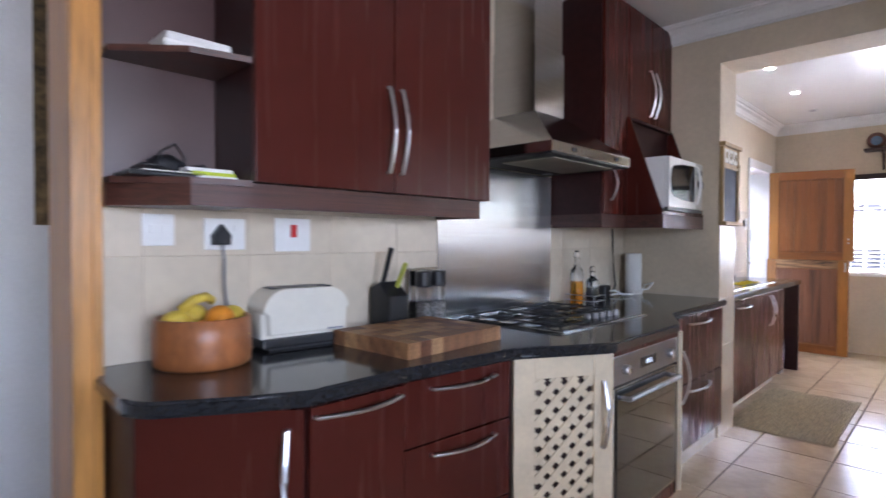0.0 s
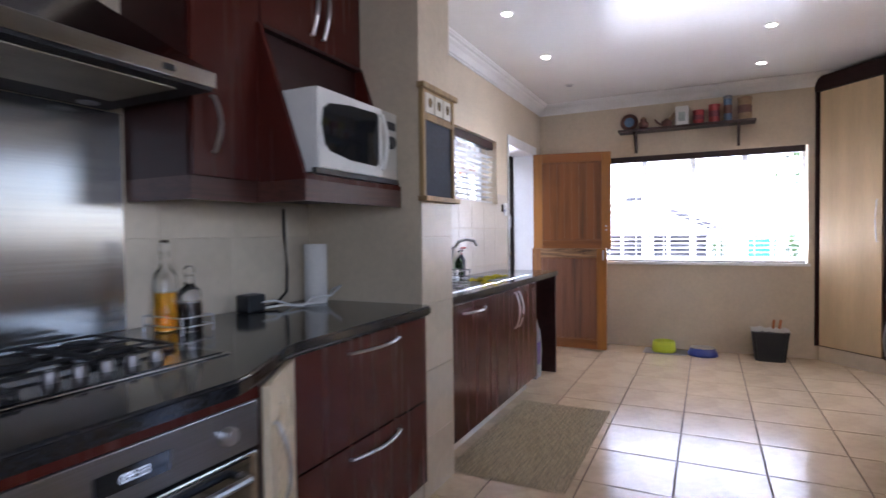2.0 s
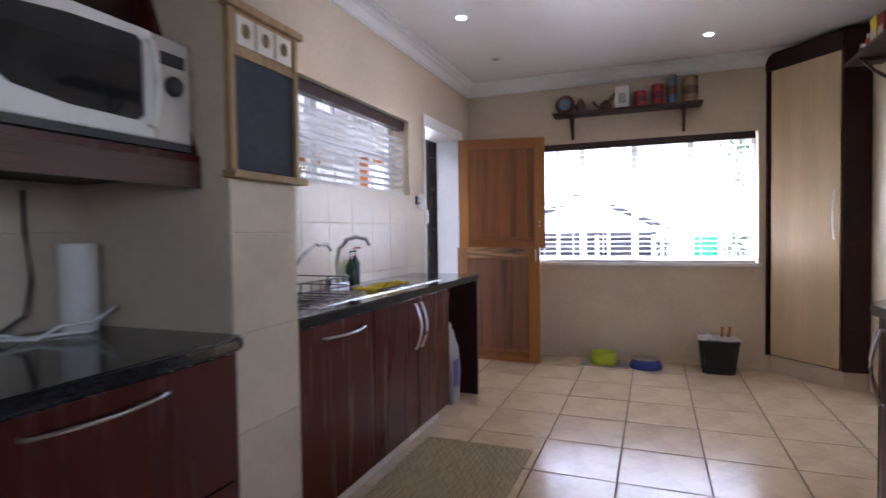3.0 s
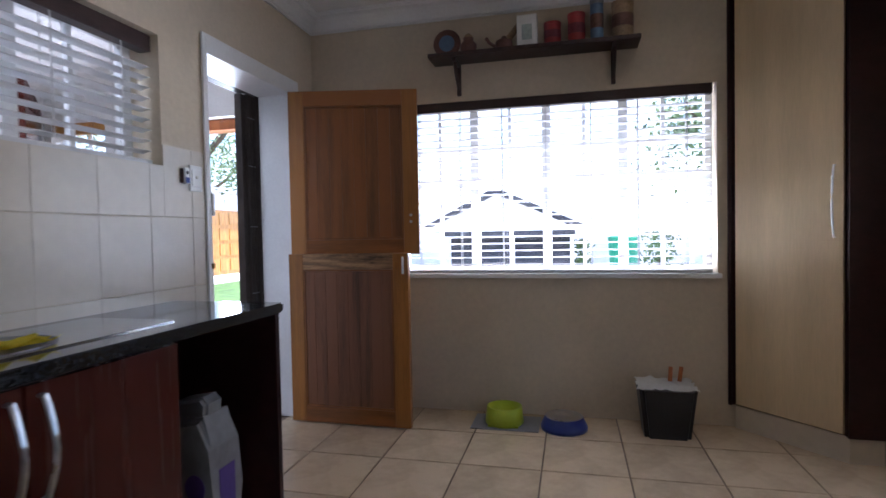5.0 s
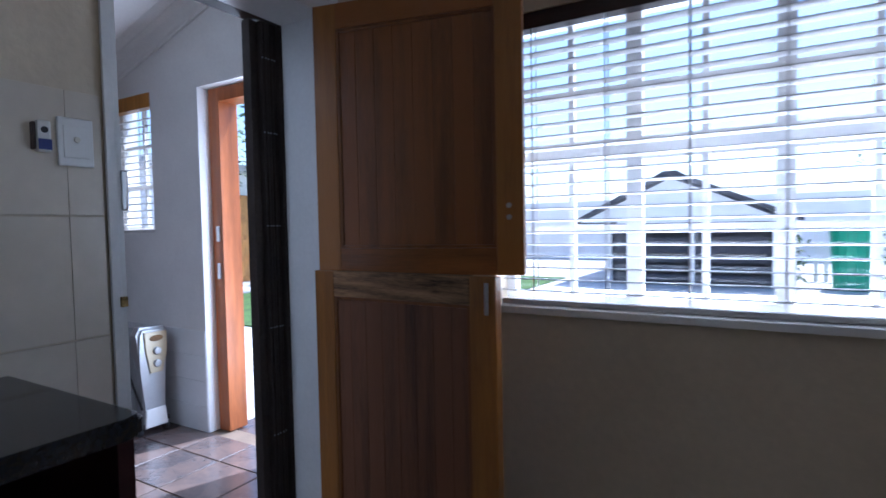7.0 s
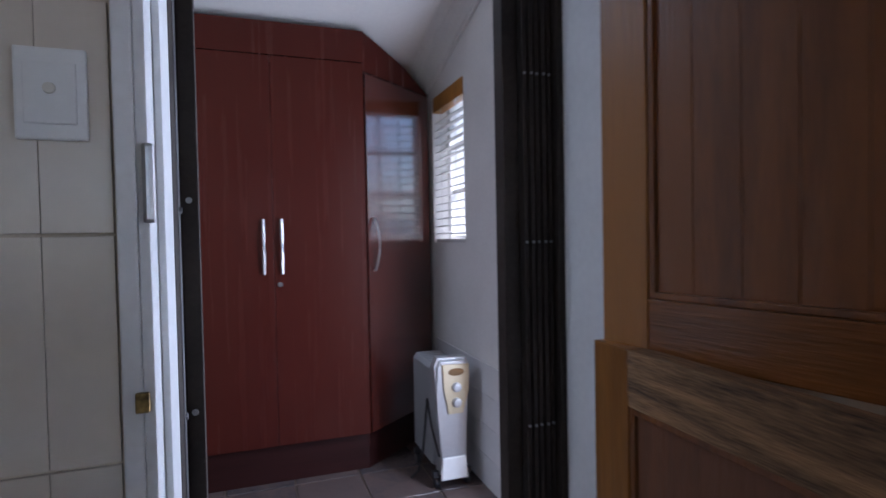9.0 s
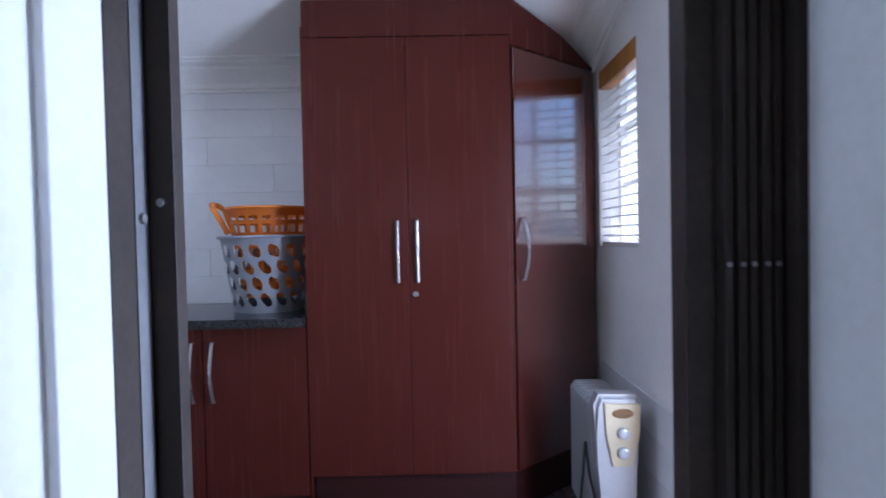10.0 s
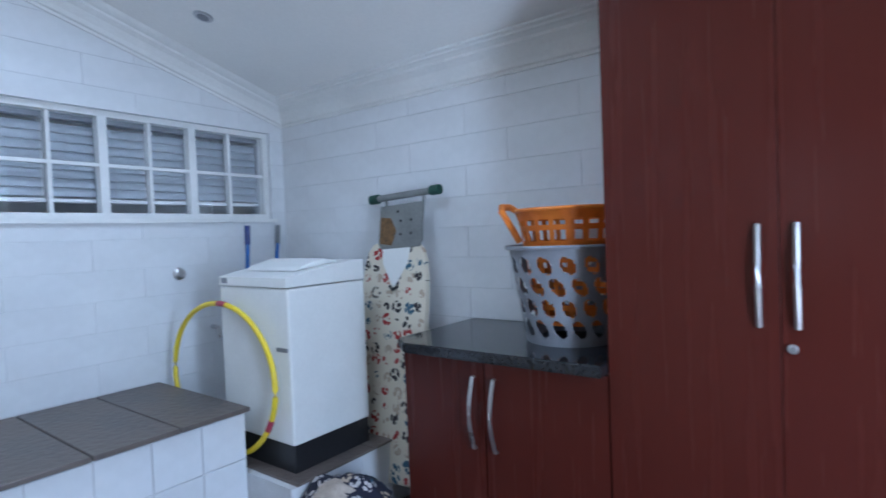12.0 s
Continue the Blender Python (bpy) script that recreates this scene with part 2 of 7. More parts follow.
def tube(points, radius, sides=8, closed=False, bm=None, flat=1.0):
    """A round bar along points. flat: its width across the path against its thickness."""
    bm = bm or bmesh.new()
    pts = [Vector(p) for p in points]
    n = len(pts)
    rings = []
    for i, p in enumerate(pts):
        d = (pts[(i + 1) % n] - pts[i - 1]) if closed or 0 < i < n - 1 else (pts[1] - pts[0] if i == 0 else pts[-1] - pts[-2])
        d.normalize()
        side = d.cross(Vector((0, 0, 1)))
        if side.length < 0.05:
            side = d.cross(Vector((1, 0, 0)))
        side.normalize()
        up = side.cross(d)
        rings.append([bm.verts.new(p + radius * (math.cos(2 * math.pi * k / sides) * side * flat + math.sin(2 * math.pi * k / sides) * up)) for k in range(sides)])
    pairs = list(zip(rings, rings[1:])) + ([(rings[-1], rings[0])] if closed else [])
    for a, b in pairs:
        for k in range(sides):
            bm.faces.new((a[k], a[(k + 1) % sides], b[(k + 1) % sides], b[k]))
    if not closed:
        bm.faces.new(rings[0][::-1])
        bm.faces.new(rings[-1])
    return bm


def bow_handle(a, b, out, radius=0.006, rise=0.03):
    """A bowed pull between two points of a door's face; out: the way off the face."""
    a, b, out = Vector(a), Vector(b), Vector(out)
    pts = [a - out * 0.004]
    for i in range(9):
        u = i / 8
        pts.append(a.lerp(b, u) + out * (0.012 + rise * math.sin(math.pi * u)))
    pts.append(b - out * 0.004)
    return tube(pts, radius, 8, flat=1.35)


def structure(name, bm, mat, label, category="", **more):
    ob = part(name, bm, mat, **more)
    return tagged(ob, label, category or name.split("_")[0], kind="structure")

# ---- the large structure ----
NORTH, HOB, EAST, CEIL = 1.80, 1.88, 7.76, 2.63
structure("floor", B((-1.6, 7.95, -4.7, 3.2, -0.12, -0.006)), GROUT, "floor bed of dark grout under beige ceramic tiles", "floor")
structure("ceiling", B((-1.6, 3.95, -4.7, 3.2, CEIL + 0.02, 2.9), (3.95, 7.95, -4.7, 1.95, CEIL, 2.9)), CEILING_PAINT, "smooth white painted kitchen ceiling", "ceiling")
# hob wall, pier, beam
structure("wall_north_1", B((0.62, 4.0, HOB, 2.02, 0, 2.9)), CREAM_PLASTER, "cream plastered wall behind the hob", "wall")
structure("wall_pier", B((3.875, 4.19, 1.245, 2.0, 0, 2.37)), CREAM_PLASTER, "cream plastered pier between hob and sink counters", "wall")
structure("wall_beam", B((3.875, 4.19, -1.6, 2.0, 2.37, 2.9)), CREAM_PLASTER, "cream plastered beam across the kitchen", "wall")
# sink wall with window and door openings
structure("wall_north_2", B((4.0, 4.80, NORTH, 2.02, 0, 2.9), (4.80, 6.34, NORTH, 2.02, 0, 1.47), (4.80, 6.34, NORTH, 2.02, 2.03, 2.9), (6.34, 6.63, NORTH, 2.02, 0, 2.9), (6.63, 7.47, NORTH, 2.02, 2.10, 2.9), (7.47, 7.95, NORTH, 2.02, 0, 2.9)), CREAM_PLASTER, "cream plastered wall with sink window and doorway", "wall")
# east wall with the large window
structure("wall_east", B((EAST, 7.98, -0.74, 1.21, 0, 0.89), (EAST, 7.98, -0.74, 1.21, 2.0, 2.9), (EAST, 7.98, 1.21, NORTH, 0, 2.9), (EAST, 7.98, -1.95, -0.74, 0, 2.9), (EAST, 7.98, -3.4, -1.95, 0, 1.05), (EAST, 7.98, -3.4, -1.95, 2.02, 2.9), (EAST, 7.98, -4.7, -3.4, 0, 2.9)), CREAM_PLASTER, "cream plastered outer wall with wide window", "wall")
structure("wall_south_pier", B((7.0, EAST, -1.62, -1.37, 0, 2.9)), CREAM_PLASTER, "cream tiled pier beside the pantry cupboard", "wall")
structure("wall_south_beam", B((4.19, 7.0, -1.62, -1.37, 2.12, 2.9)), CREAM_PLASTER, "cream beam over the opening to the next room", "wall")
structure("wall_south_1", B((-1.6, -0.7, -1.82, -1.6, 0, 2.9), (-0.7, 1.3, -1.82, -1.6, 0, 1.0), (-0.7, 1.3, -1.82, -1.6, 2.1, 2.9), (1.3, 4.19, -1.82, -1.6, 0, 2.9)), CREAM_PLASTER, "cream plastered wall opposite the hob", "wall")
structure("wall_south_2", B((3.9, 4.05, -4.7, -1.82, 0, 2.9), (4.05, 4.1, -4.6, -4.45, 0, 2.9), (7.1, 7.95, -4.6, -4.45, 0, 2.9), (4.1, 7.1, -4.6, -4.45, 2.3, 2.9), (4.1, 7.1, -4.6, -4.45, 0, 1.15)), CREAM_PLASTER, "cream walls of the adjoining room", "wall")
structure("wall_west", B((-1.7, -1.5, -1.82, 3.2, 0, 2.9)), CREAM_PLASTER, "cream plastered wall behind the walker", "wall")
structure("wall_passage", B((-1.6, 1.2, 2.95, 3.15, 0, 2.9), (1.05, 1.2, 2.02, 2.95, 0, 2.9)), WHITE_PAINT, "pale grey passage wall", "wall")


def cornice(name, corners, z, label, size=0.11, rise=0.0):
    """A coved moulding along a line of wall corners; the room lies to the right of the way."""
    prof = [(0, -size), (0.012, -size), (0.012, -size * 0.9), (0.022, -size * 0.86), (0.028, -size * 0.7), (size * 0.38, -size * 0.45), (size * 0.6, -size * 0.3), (size * 0.62, -size * 0.22), (size * 0.76, -size * 0.18), (size * 0.86, -0.022), (size * 0.88, -0.014), (size, -0.012), (size, 0)]
    bm = bmesh.new()
    for a, b in zip(corners, corners[1:]):
        a, b = Vector(a), Vector(b)
        d = (b - a).normalized()
        n = Vector((d.y, -d.x, 0))
        n.normalize()
        rings = [[bm.verts.new(p + n * u + Vector((0, 0, z + w + rise * u))) for u, w in prof] for p in (a, b)]
        for i in range(len(prof) - 1):
            bm.faces.new((rings[0][i], rings[0][i + 1], rings[1][i + 1], rings[1][i]))
        bm.faces.new(rings[0])
        bm.faces.new(rings[1][::-1])
    return structure(name, bm, WHITE_PAINT, label, "cornice")


cornice("trim_cornice_1", [(4.19, NORTH, 0), (EAST, NORTH, 0), (EAST, -1.37, 0)], CEIL, "white coved plaster cornice round the kitchen ceiling")
cornice("trim_cornice_2", [(0.62, HOB, 0), (3.875, HOB, 0), (3.875, -1.6, 0)], CEIL + 0.02, "white coved plaster cornice over the hob area")

# laundry
structure("laundry_floor", B((3.9, 7.83, 2.02, 4.5, -0.12, -0.008)), GROUT, "laundry floor bed under slate tiles", "floor")
LB, LE, LW = 4.35, 7.83, 4.05
structure("wall_laundry_back", B((3.9, 8.05, LB, 4.55, 0, 2.6)), WHITE_TILE, "white wall of the laundry", "wall")
structure("wall_laundry_east", B((LE, 8.05, 2.02, 2.26, 0, 3.2), (LE, 8.05, 2.26, 3.13, 2.04, 3.2), (LE, 8.05, 3.13, 3.60, 0, 3.2), (LE, 8.05, 3.60, 4.12, 0, 1.2), (LE, 8.05, 3.60, 4.12, 2.08, 3.2), (LE, 8.05, 4.12, LB, 0, 3.2)), WHITE_PAINT, "white painted laundry wall with back doorway and window", "wall")
structure("wall_laundry_west", B((3.85, LW, 2.02, 2.33, 0, 3.2), (3.85, LW, 2.33, 4.25, 0, 1.48), (3.85, LW, 2.33, 4.25, 2.03, 3.2), (3.85, LW, 4.25, LB, 0, 3.2)), WHITE_TILE, "white wall of the laundry with wide window", "wall")
SLOPE = 0.29
def roof_z(y):
    return 2.20 + (LB - y) * SLOPE


def roof_piece(x0, x1, y0, y1):
    return slab([(y1, roof_z(y1)), (y0, roof_z(y0)), (y0, roof_z(y0) + 0.2), (y1, roof_z(y1) + 0.2)], "x", x0, x1)


bm = bmesh.new()
for q in ((3.85, 4.95, 2.02, LB + 0.2), (5.95, 8.05, 2.02, LB + 0.2), (4.95, 5.95, 2.02, 2.5), (4.95, 5.95, 3.15, LB + 0.2)):
    piece = roof_piece(*q)
    me = bpy.data.meshes.new("piece")
    piece.to_mesh(me)
    bm.from_mesh(me)
    piece.free()
    bpy.data.meshes.remove(me)
structure("ceiling_laundry", bm, CEILING_PAINT, "sloping white painted laundry ceiling", "ceiling")


def sloped_cornice(name, x, sign, label):
    bm = bmesh.new()
    prof = [(0, -0.13), (0.014, -0.13), (0.014, -0.116), (0.026, -0.11), (0.034, -0.09), (0.055, -0.055), (0.08, -0.036), (0.082, -0.026), (0.10, -0.02), (0.115, -0.012), (0.13, 0.0)]
    rings = [[bm.verts.new((x + sign * u, y, 2.20 + (LB - y) * SLOPE + w)) for u, w in prof] for y in (2.02, LB)]
    for i in range(len(prof) - 1):
        bm.faces.new((rings[0][i], rings[0][i + 1], rings[1][i + 1], rings[1][i]))
    return structure(name, bm, WHITE_PAINT, label, "cornice")


# Added enclosure that blocks sky light, so window_4 looks into darkness.
structure("wall_store", B((2.9, 3.0, 2.02, 4.55, 0, 3.2), (3.0, 3.85, 4.45, 4.55, 0, 3.2), (2.9, 3.85, 1.95, 4.55, 3.2, 3.3)), WHITE_PAINT, "box of walls added behind the laundry window to keep out the sky", "wall")
# Unseen board added over the ceiling hole so no sun falls through it.
structure("roof_light_cap", B((4.8, 6.1, 2.3, 3.3, 2.98, 3.05)), WHITE_PAINT, "unseen white board that keeps sun out of the roof hole", "roof light")
sloped_cornice("trim_cornice_3", LW, 1, "white cornice along the sloping laundry ceiling")
sloped_cornice("trim_cornice_4", LE, -1, "white cornice along the sloping laundry ceiling")
cornice("trim_cornice_5", [(LW, LB, 0), (LE, LB, 0)], 2.202, "white coved cornice on the laundry back wall", 0.13, SLOPE)

# ---- kitchen: counters and cupboards along the hob wall ----
X, Y, Z = Vector((1, 0, 0)), Vector((0, 1, 0)), Vector((0, 0, 1))


def arc(cx, cy, r, a0, a1, n=6):
    return [(cx + r * math.cos(radians(a0 + (a1 - a0) * i / n)), cy + r * math.sin(radians(a0 + (a1 - a0) * i / n))) for i in range(n + 1)]


HOB_EDGE = [(0.605, HOB)] + arc(0.70, 1.50, 0.11, 180, 228, 4) + [(0.80, 1.31)] + arc(0.98, 1.40, 0.15, 240, 265, 3) + [(1.25, 1.262), (1.66, 1.225), (1.72, 1.205), (1.99, 1.03), (2.04, 1.015), (2.62, 1.015), (2.68, 1.035), (2.93, 1.175), (2.99, 1.188)] + arc(3.84, 1.225, 0.04, 270, 350, 4) + [(3.875, 1.26), (3.875, HOB)]
tagged(part("worktop", prism(HOB_EDGE, 0.85, 0.89, 0.008), GRANITE), "polished black granite worktop with angled front edge", "worktop")


def panel_door(name, a, b, z0, z1, mat, parent, thick=0.018):
    """A flat door or drawer front between two plan points a and b, left to right, its face towards the room."""
    a, b = Vector((*a, 0)), Vector((*b, 0))
    d = (b - a).normalized()
    n = Vector((d.y, -d.x, 0))
    m = Matrix.Translation(a) @ Matrix((d.to_4d() * Vector((1, 1, 1, 0)), (-n).to_4d() * Vector((1, 1, 1, 0)), Vector((0, 0, 1, 0)), Vector((0, 0, 0, 1)))).transposed()
    bm = bmesh.new()
    box(bm, 0.001, (b - a).length - 0.001, 0, thick, z0 + 0.001, z1 - 0.001, 0.0015, m)
    return part(name, bm, mat, parent), d, n


def handle_on(door, a, b, n):
    return part("handle", bow_handle(a, b, n), CHROME, door, "bowed satin chrome handle")


def cupboard(at, label, category="cabinet", group=""):
    return thing("cabinet", at, label, category, group)


# curved end unit and pull-out
c = cupboard((0.9, 1.6, 0), "dark mahogany base cabinet with angled end door")
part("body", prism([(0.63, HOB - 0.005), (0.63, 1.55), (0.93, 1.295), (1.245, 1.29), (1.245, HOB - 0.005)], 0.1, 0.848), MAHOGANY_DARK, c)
part("plinth", prism([(0.67, HOB - 0.01), (0.67, 1.58), (0.88, 1.38), (1.24, 1.36), (1.24, HOB - 0.01)], 0, 0.1), CREAM_TILE, c)
d, dd, n = panel_door("door", (0.625, 1.53), (0.925, 1.275), 0.11, 0.84, MAHOGANY, c)
p = Vector((0.625, 1.53, 0)).lerp(Vector((0.925, 1.275, 0)), 0.90)
handle_on(d, p + Z * 0.79, p + Z * 0.50, n)
d, dd, n = panel_door("door", (0.94, 1.270), (1.245, 1.268), 0.11, 0.84, MAHOGANY, c)
handle_on(d, Vector((0.955, 1.270, 0.815)), Vector((1.225, 1.268, 0.815)), n)
# three drawers
c = cupboard((1.48, 1.6, 0), "dark mahogany drawer unit with three bowed handles", "drawers")
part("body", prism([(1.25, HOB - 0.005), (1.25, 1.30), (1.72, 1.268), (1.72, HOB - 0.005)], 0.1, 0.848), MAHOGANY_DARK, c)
part("plinth", prism([(1.25, HOB - 0.01), (1.25, 1.36), (1.72, 1.33), (1.72, HOB - 0.01)], 0, 0.1), CREAM_TILE, c)
for z0, z1 in ((0.645, 0.84), (0.38, 0.641), (0.11, 0.376)):
    d, dd, n = panel_door("drawer", (1.255, 1.280), (1.715, 1.250), z0, z1, MAHOGANY, c)
    handle_on(d, Vector((1.36, 1.273, z1 - 0.035)), Vector((1.63, 1.255, z1 - 0.035)), n)


def lattice_unit(a, b, inner, handle_u):
    """An angled narrow cabinet whose cream door has a diagonal lattice panel."""
    a3, b3 = Vector((*a, 0)), Vector((*b, 0))
    c = thing("lattice_cabinet", ((a3 + b3) / 2), "narrow cream cabinet with diagonal wooden lattice door", "cabinet", "lattice cabinets beside the oven")
    part("body", prism([a, b, (b[0], inner), (a[0], inner)], 0.1, 0.848), DARK_WOOD, c)
    d = (b3 - a3).normalized()
    n = Vector((d.y, -d.x, 0))
    w = (b3 - a3).length
    m = Matrix.Translation(a3 + n * 0.002) @ Matrix((d.to_4d() * Vector((1, 1, 1, 0)), (-n).to_4d() * Vector((1, 1, 1, 0)), Vector((0, 0, 1, 0)), Vector((0, 0, 0, 1)))).transposed()
    bm = bmesh.new()
    fr = 0.085
    for q in ((0.004, fr, -0.02, 0, 0.11, 0.84), (w - fr, w - 0.004, -0.02, 0, 0.11, 0.84), (fr, w - fr, -0.02, 0, 0.765, 0.84), (fr, w - fr, -0.02, 0, 0.11, 0.20)):
        box(bm, *q, bevel=0.003, m=m)
    door = part("door", bm, CREAM_WOOD, c)
    step = 0.047
    iw = w - 2 * fr
    for sign in (1, -1):
        lat = bmesh.new()
        for i in range(-5, 26):
            s0 = 0.2 + i * step * 1.414
            # strip from the left to the right of the opening, cut at its top and bottom
            zz0, zz1 = (s0, s0 + iw) if sign > 0 else (s0 + iw, s0)
            u0, u1 = 0.0, 1.0
            ts = [0.0, 1.0]
            for lim in (0.2, 0.765):
                ts.append((lim - zz0) / (zz1 - zz0))
            lo, hi = min((0.2 - zz0) / (zz1 - zz0), (0.765 - zz0) / (zz1 - zz0)), max((0.2 - zz0) / (zz1 - zz0), (0.765 - zz0) / (zz1 - zz0))
            u0, u1 = max(0.0, lo), min(1.0, hi)
            if u1 - u0 < 0.02:
                continue
            p, q = (fr + iw * u0, zz0 + (zz1 - zz0) * u0), (fr + iw * u1, zz0 + (zz1 - zz0) * u1)
            L = math.hypot(q[0] - p[0], q[1] - p[1])
            ang = math.atan2(q[1] - p[1], q[0] - p[0])
            mm = m @ Matrix.Translation((p[0], -0.012 if sign > 0 else -0.008, p[1])) @ Matrix.Rotation(-ang, 4, "Y")
            box(lat, 0, L, -0.004, 0.0, -0.0128, 0.0128, 0, mm)
        part("lattice", lat, CREAM_WOOD, door)
    hp = a3 + d * (w * handle_u)
    part("handle", bow_handle(hp + Z * 0.74 + n * 0.02, hp + Z * 0.50 + n * 0.02, n), CHROME, door, "bowed satin chrome handle")
    part("plinth", prism([(a[0], a[1] + 0.05), (b[0], b[1] + 0.05), (b[0], inner), (a[0], inner)], 0, 0.1), CREAM_TILE, c)
    return c


lattice_unit((1.735, 1.262), (2.085, 1.062), HOB - 0.01, 0.88)
lattice_unit((2.725, 1.062), (2.985, 1.215), HOB - 0.01, 0.12)

# built-in oven
o = thing("oven", (2.4, 1.3, 0), "built-in stainless steel oven with glass door and digital clock", "oven")
part("body", B((2.09, 2.72, 1.085, HOB - 0.01, 0.1, 0.84)), BLACK_PLASTIC, o)
part("control_panel", B((2.095, 2.715, 1.06, 1.085, 0.705, 0.815), bevel=0.003), DULL_STEEL, o)
part("trim_strip", B((2.095, 2.715, 1.055, 1.085, 0.82, 0.846)), MAHOGANY, o, "mahogany strip under the worktop")
dr = part("door", B((2.095, 2.715, 1.062, 1.084, 0.16, 0.695), bevel=0.004), STEEL, o)
part("glass", B((2.125, 2.685, 1.056, 1.063, 0.175, 0.688), bevel=0.002), MIRROR_GLASS, dr, "mirror-like dark oven glass")
part("handle", tube([(2.16, 1.058, 0.655), (2.16, 1.022, 0.655), (2.65, 1.022, 0.655), (2.65, 1.058, 0.655)], 0.010), DULL_STEEL, dr, "dark steel bar handle")
for kx in (2.19, 2.62):
    part("knob", lathe([(0.02, 0), (0.02, 0.018), (0.016, 0.024)], (kx, 1.061, 0.758), 20, axis="y"), CHROME, o)
part("display", B((2.33, 2.48, 1.0575, 1.0605, 0.74, 0.78)), DARK_GLASS, o)
clock = bpy.data.curves.new("clock_digits", "FONT")
clock.body, clock.size, clock.align_x, clock.align_y, clock.extrude = "09:33", 0.026, "CENTER", "CENTER", 0.0005
ob = new("clock_digits", clock)
clock.materials.append(CLOCK_GLOW)
ob.parent = o
ob.matrix_parent_inverse = BASE[o.name].inverted()
ob.matrix_basis = pose(2.405, 1.0555, 0.76, 90, 0, 0)
part("lower_panel", B((2.095, 2.715, 1.065, 1.085, 0.1, 0.155)), MAHOGANY, o)
part("plinth", B((2.09, 2.72, 1.11, HOB - 0.01, 0, 0.1)), CREAM_TILE, o)

# drawers beside the pier
c = cupboard((3.43, 1.5, 0), "dark mahogany unit with two deep drawers", "drawers")
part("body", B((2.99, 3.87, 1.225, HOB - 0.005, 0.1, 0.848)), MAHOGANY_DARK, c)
part("plinth", B((2.99, 3.87, 1.25, HOB - 0.005, 0, 0.1)), CREAM_TILE, c)
for z0, z1 in ((0.475, 0.84), (0.11, 0.47)):
    d, dd, n = panel_door("drawer", (2.995, 1.208), (3.845, 1.208), z0, z1, MAHOGANY, c)
    handle_on(d, Vector((3.28, 1.208, z1 - 0.045)), Vector((3.60, 1.208, z1 - 0.045)), n)

# wall cupboards left of the hood
u = thing("wall_cabinet", (1.4, 1.8, 1.42), "mahogany wall cabinet with two doors and open end shelf", "cabinet")
UF = 1.60
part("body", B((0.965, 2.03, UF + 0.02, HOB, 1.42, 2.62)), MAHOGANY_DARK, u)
for a, b, hx in ((0.965, 1.49, 1.462), (1.493, 2.03, 1.522)):
    d, dd, n = panel_door("door", (a, UF), (b, UF), 1.42, 2.5, MAHOGANY, u)
    handle_on(d, Vector((hx, UF, 1.79)), Vector((hx, UF, 1.49)), n)
part("top_panel", B((0.965, 2.03, UF, UF + 0.018, 2.505, 2.62)), MAHOGANY, u)
part("pelmet", B((0.965, 2.0, UF + 0.03, UF + 0.05, 1.345, 1.418)), PELMET_WOOD, u, "grained mahogany light pelmet")
part("pelmet", B((1.98, 2.0, UF + 0.0505, HOB, 1.345, 1.418)), PELMET_WOOD, u, "grained mahogany light pelmet")
part("end_pelmet", prism([(0.64, HOB), (0.64, HOB - 0.06), (0.80, 1.64), (0.965, UF + 0.03), (0.965, HOB)], 1.345, 1.405), PELMET_WOOD, u)
for z in (1.405, 1.76, 2.12):
    part("open_shelf", prism([(0.64, HOB), (0.64, HOB - 0.09), (0.80, 1.645), (0.962, UF + 0.01), (0.962, HOB)], z, z + 0.018), PELMET_WOOD, u)
part("back_panel", B((0.64, 0.962, HOB - 0.014, HOB - 0.002, 1.42, 2.62)), SATIN_PANEL, u)

# steel splashback and hood
tagged(part("splashback", B((1.985, 2.925, HOB - 0.0105, HOB - 0.0065, 0.892, 1.62)), SPLASH_STEEL), "brushed stainless steel splashback behind the hob", "splashback")
h = thing("cooker_hood", (2.52, 1.87, 1.63), "stainless steel chimney cooker hood", "cooker hood")
part("rim", B((2.16, 2.885, 1.37, HOB - 0.008, 1.63, 1.675), bevel=0.003), STEEL, h)
bm = bmesh.new()
lo = [bm.verts.new(v) for v in ((2.165, 1.375, 1.676), (2.88, 1.375, 1.676), (2.88, HOB - 0.008, 1.676), (2.165, HOB - 0.008, 1.676))]
hi = [bm.verts.new(v) for v in ((2.385, 1.615, 1.875), (2.655, 1.615, 1.875), (2.655, HOB - 0.008, 1.875), (2.385, HOB - 0.008, 1.875))]
for i in range(4):
    bm.faces.new((lo[i], lo[(i + 1) % 4], hi[(i + 1) % 4], hi[i]))
bm.faces.new(lo[::-1]), bm.faces.new(hi)
part("canopy", bm, STEEL, h)
part("chimney", B((2.39, 2.65, 1.62, HOB - 0.008, 1.873, 2.2), (2.397, 2.643, 1.627, HOB - 0.008, 2.2, 2.64)), STEEL, h)
part("underside", B((2.166, 2.879, 1.378, HOB - 0.012, 1.622, 1.6295)), CAST_IRON, h, "black underside of the hood")
part("filter", B((2.27, 2.80, 1.43, 1.72, 1.6175, 1.6218), bevel=0.001), YELLOW_FILTER, h, "greasy mesh filter under the hood")
for lx in (2.23, 2.78):
    part("lamp_cover", lathe([(0.03, 0), (0.03, 0.004)], (lx, 1.80, 1.6175), 16), GREY_PLASTIC, h)
for lx in (2.32, 2.72):
    part("switch", B((lx, lx + 0.03, 1.366, 1.371, 1.645, 1.66)), BLACK_PLASTIC, h)

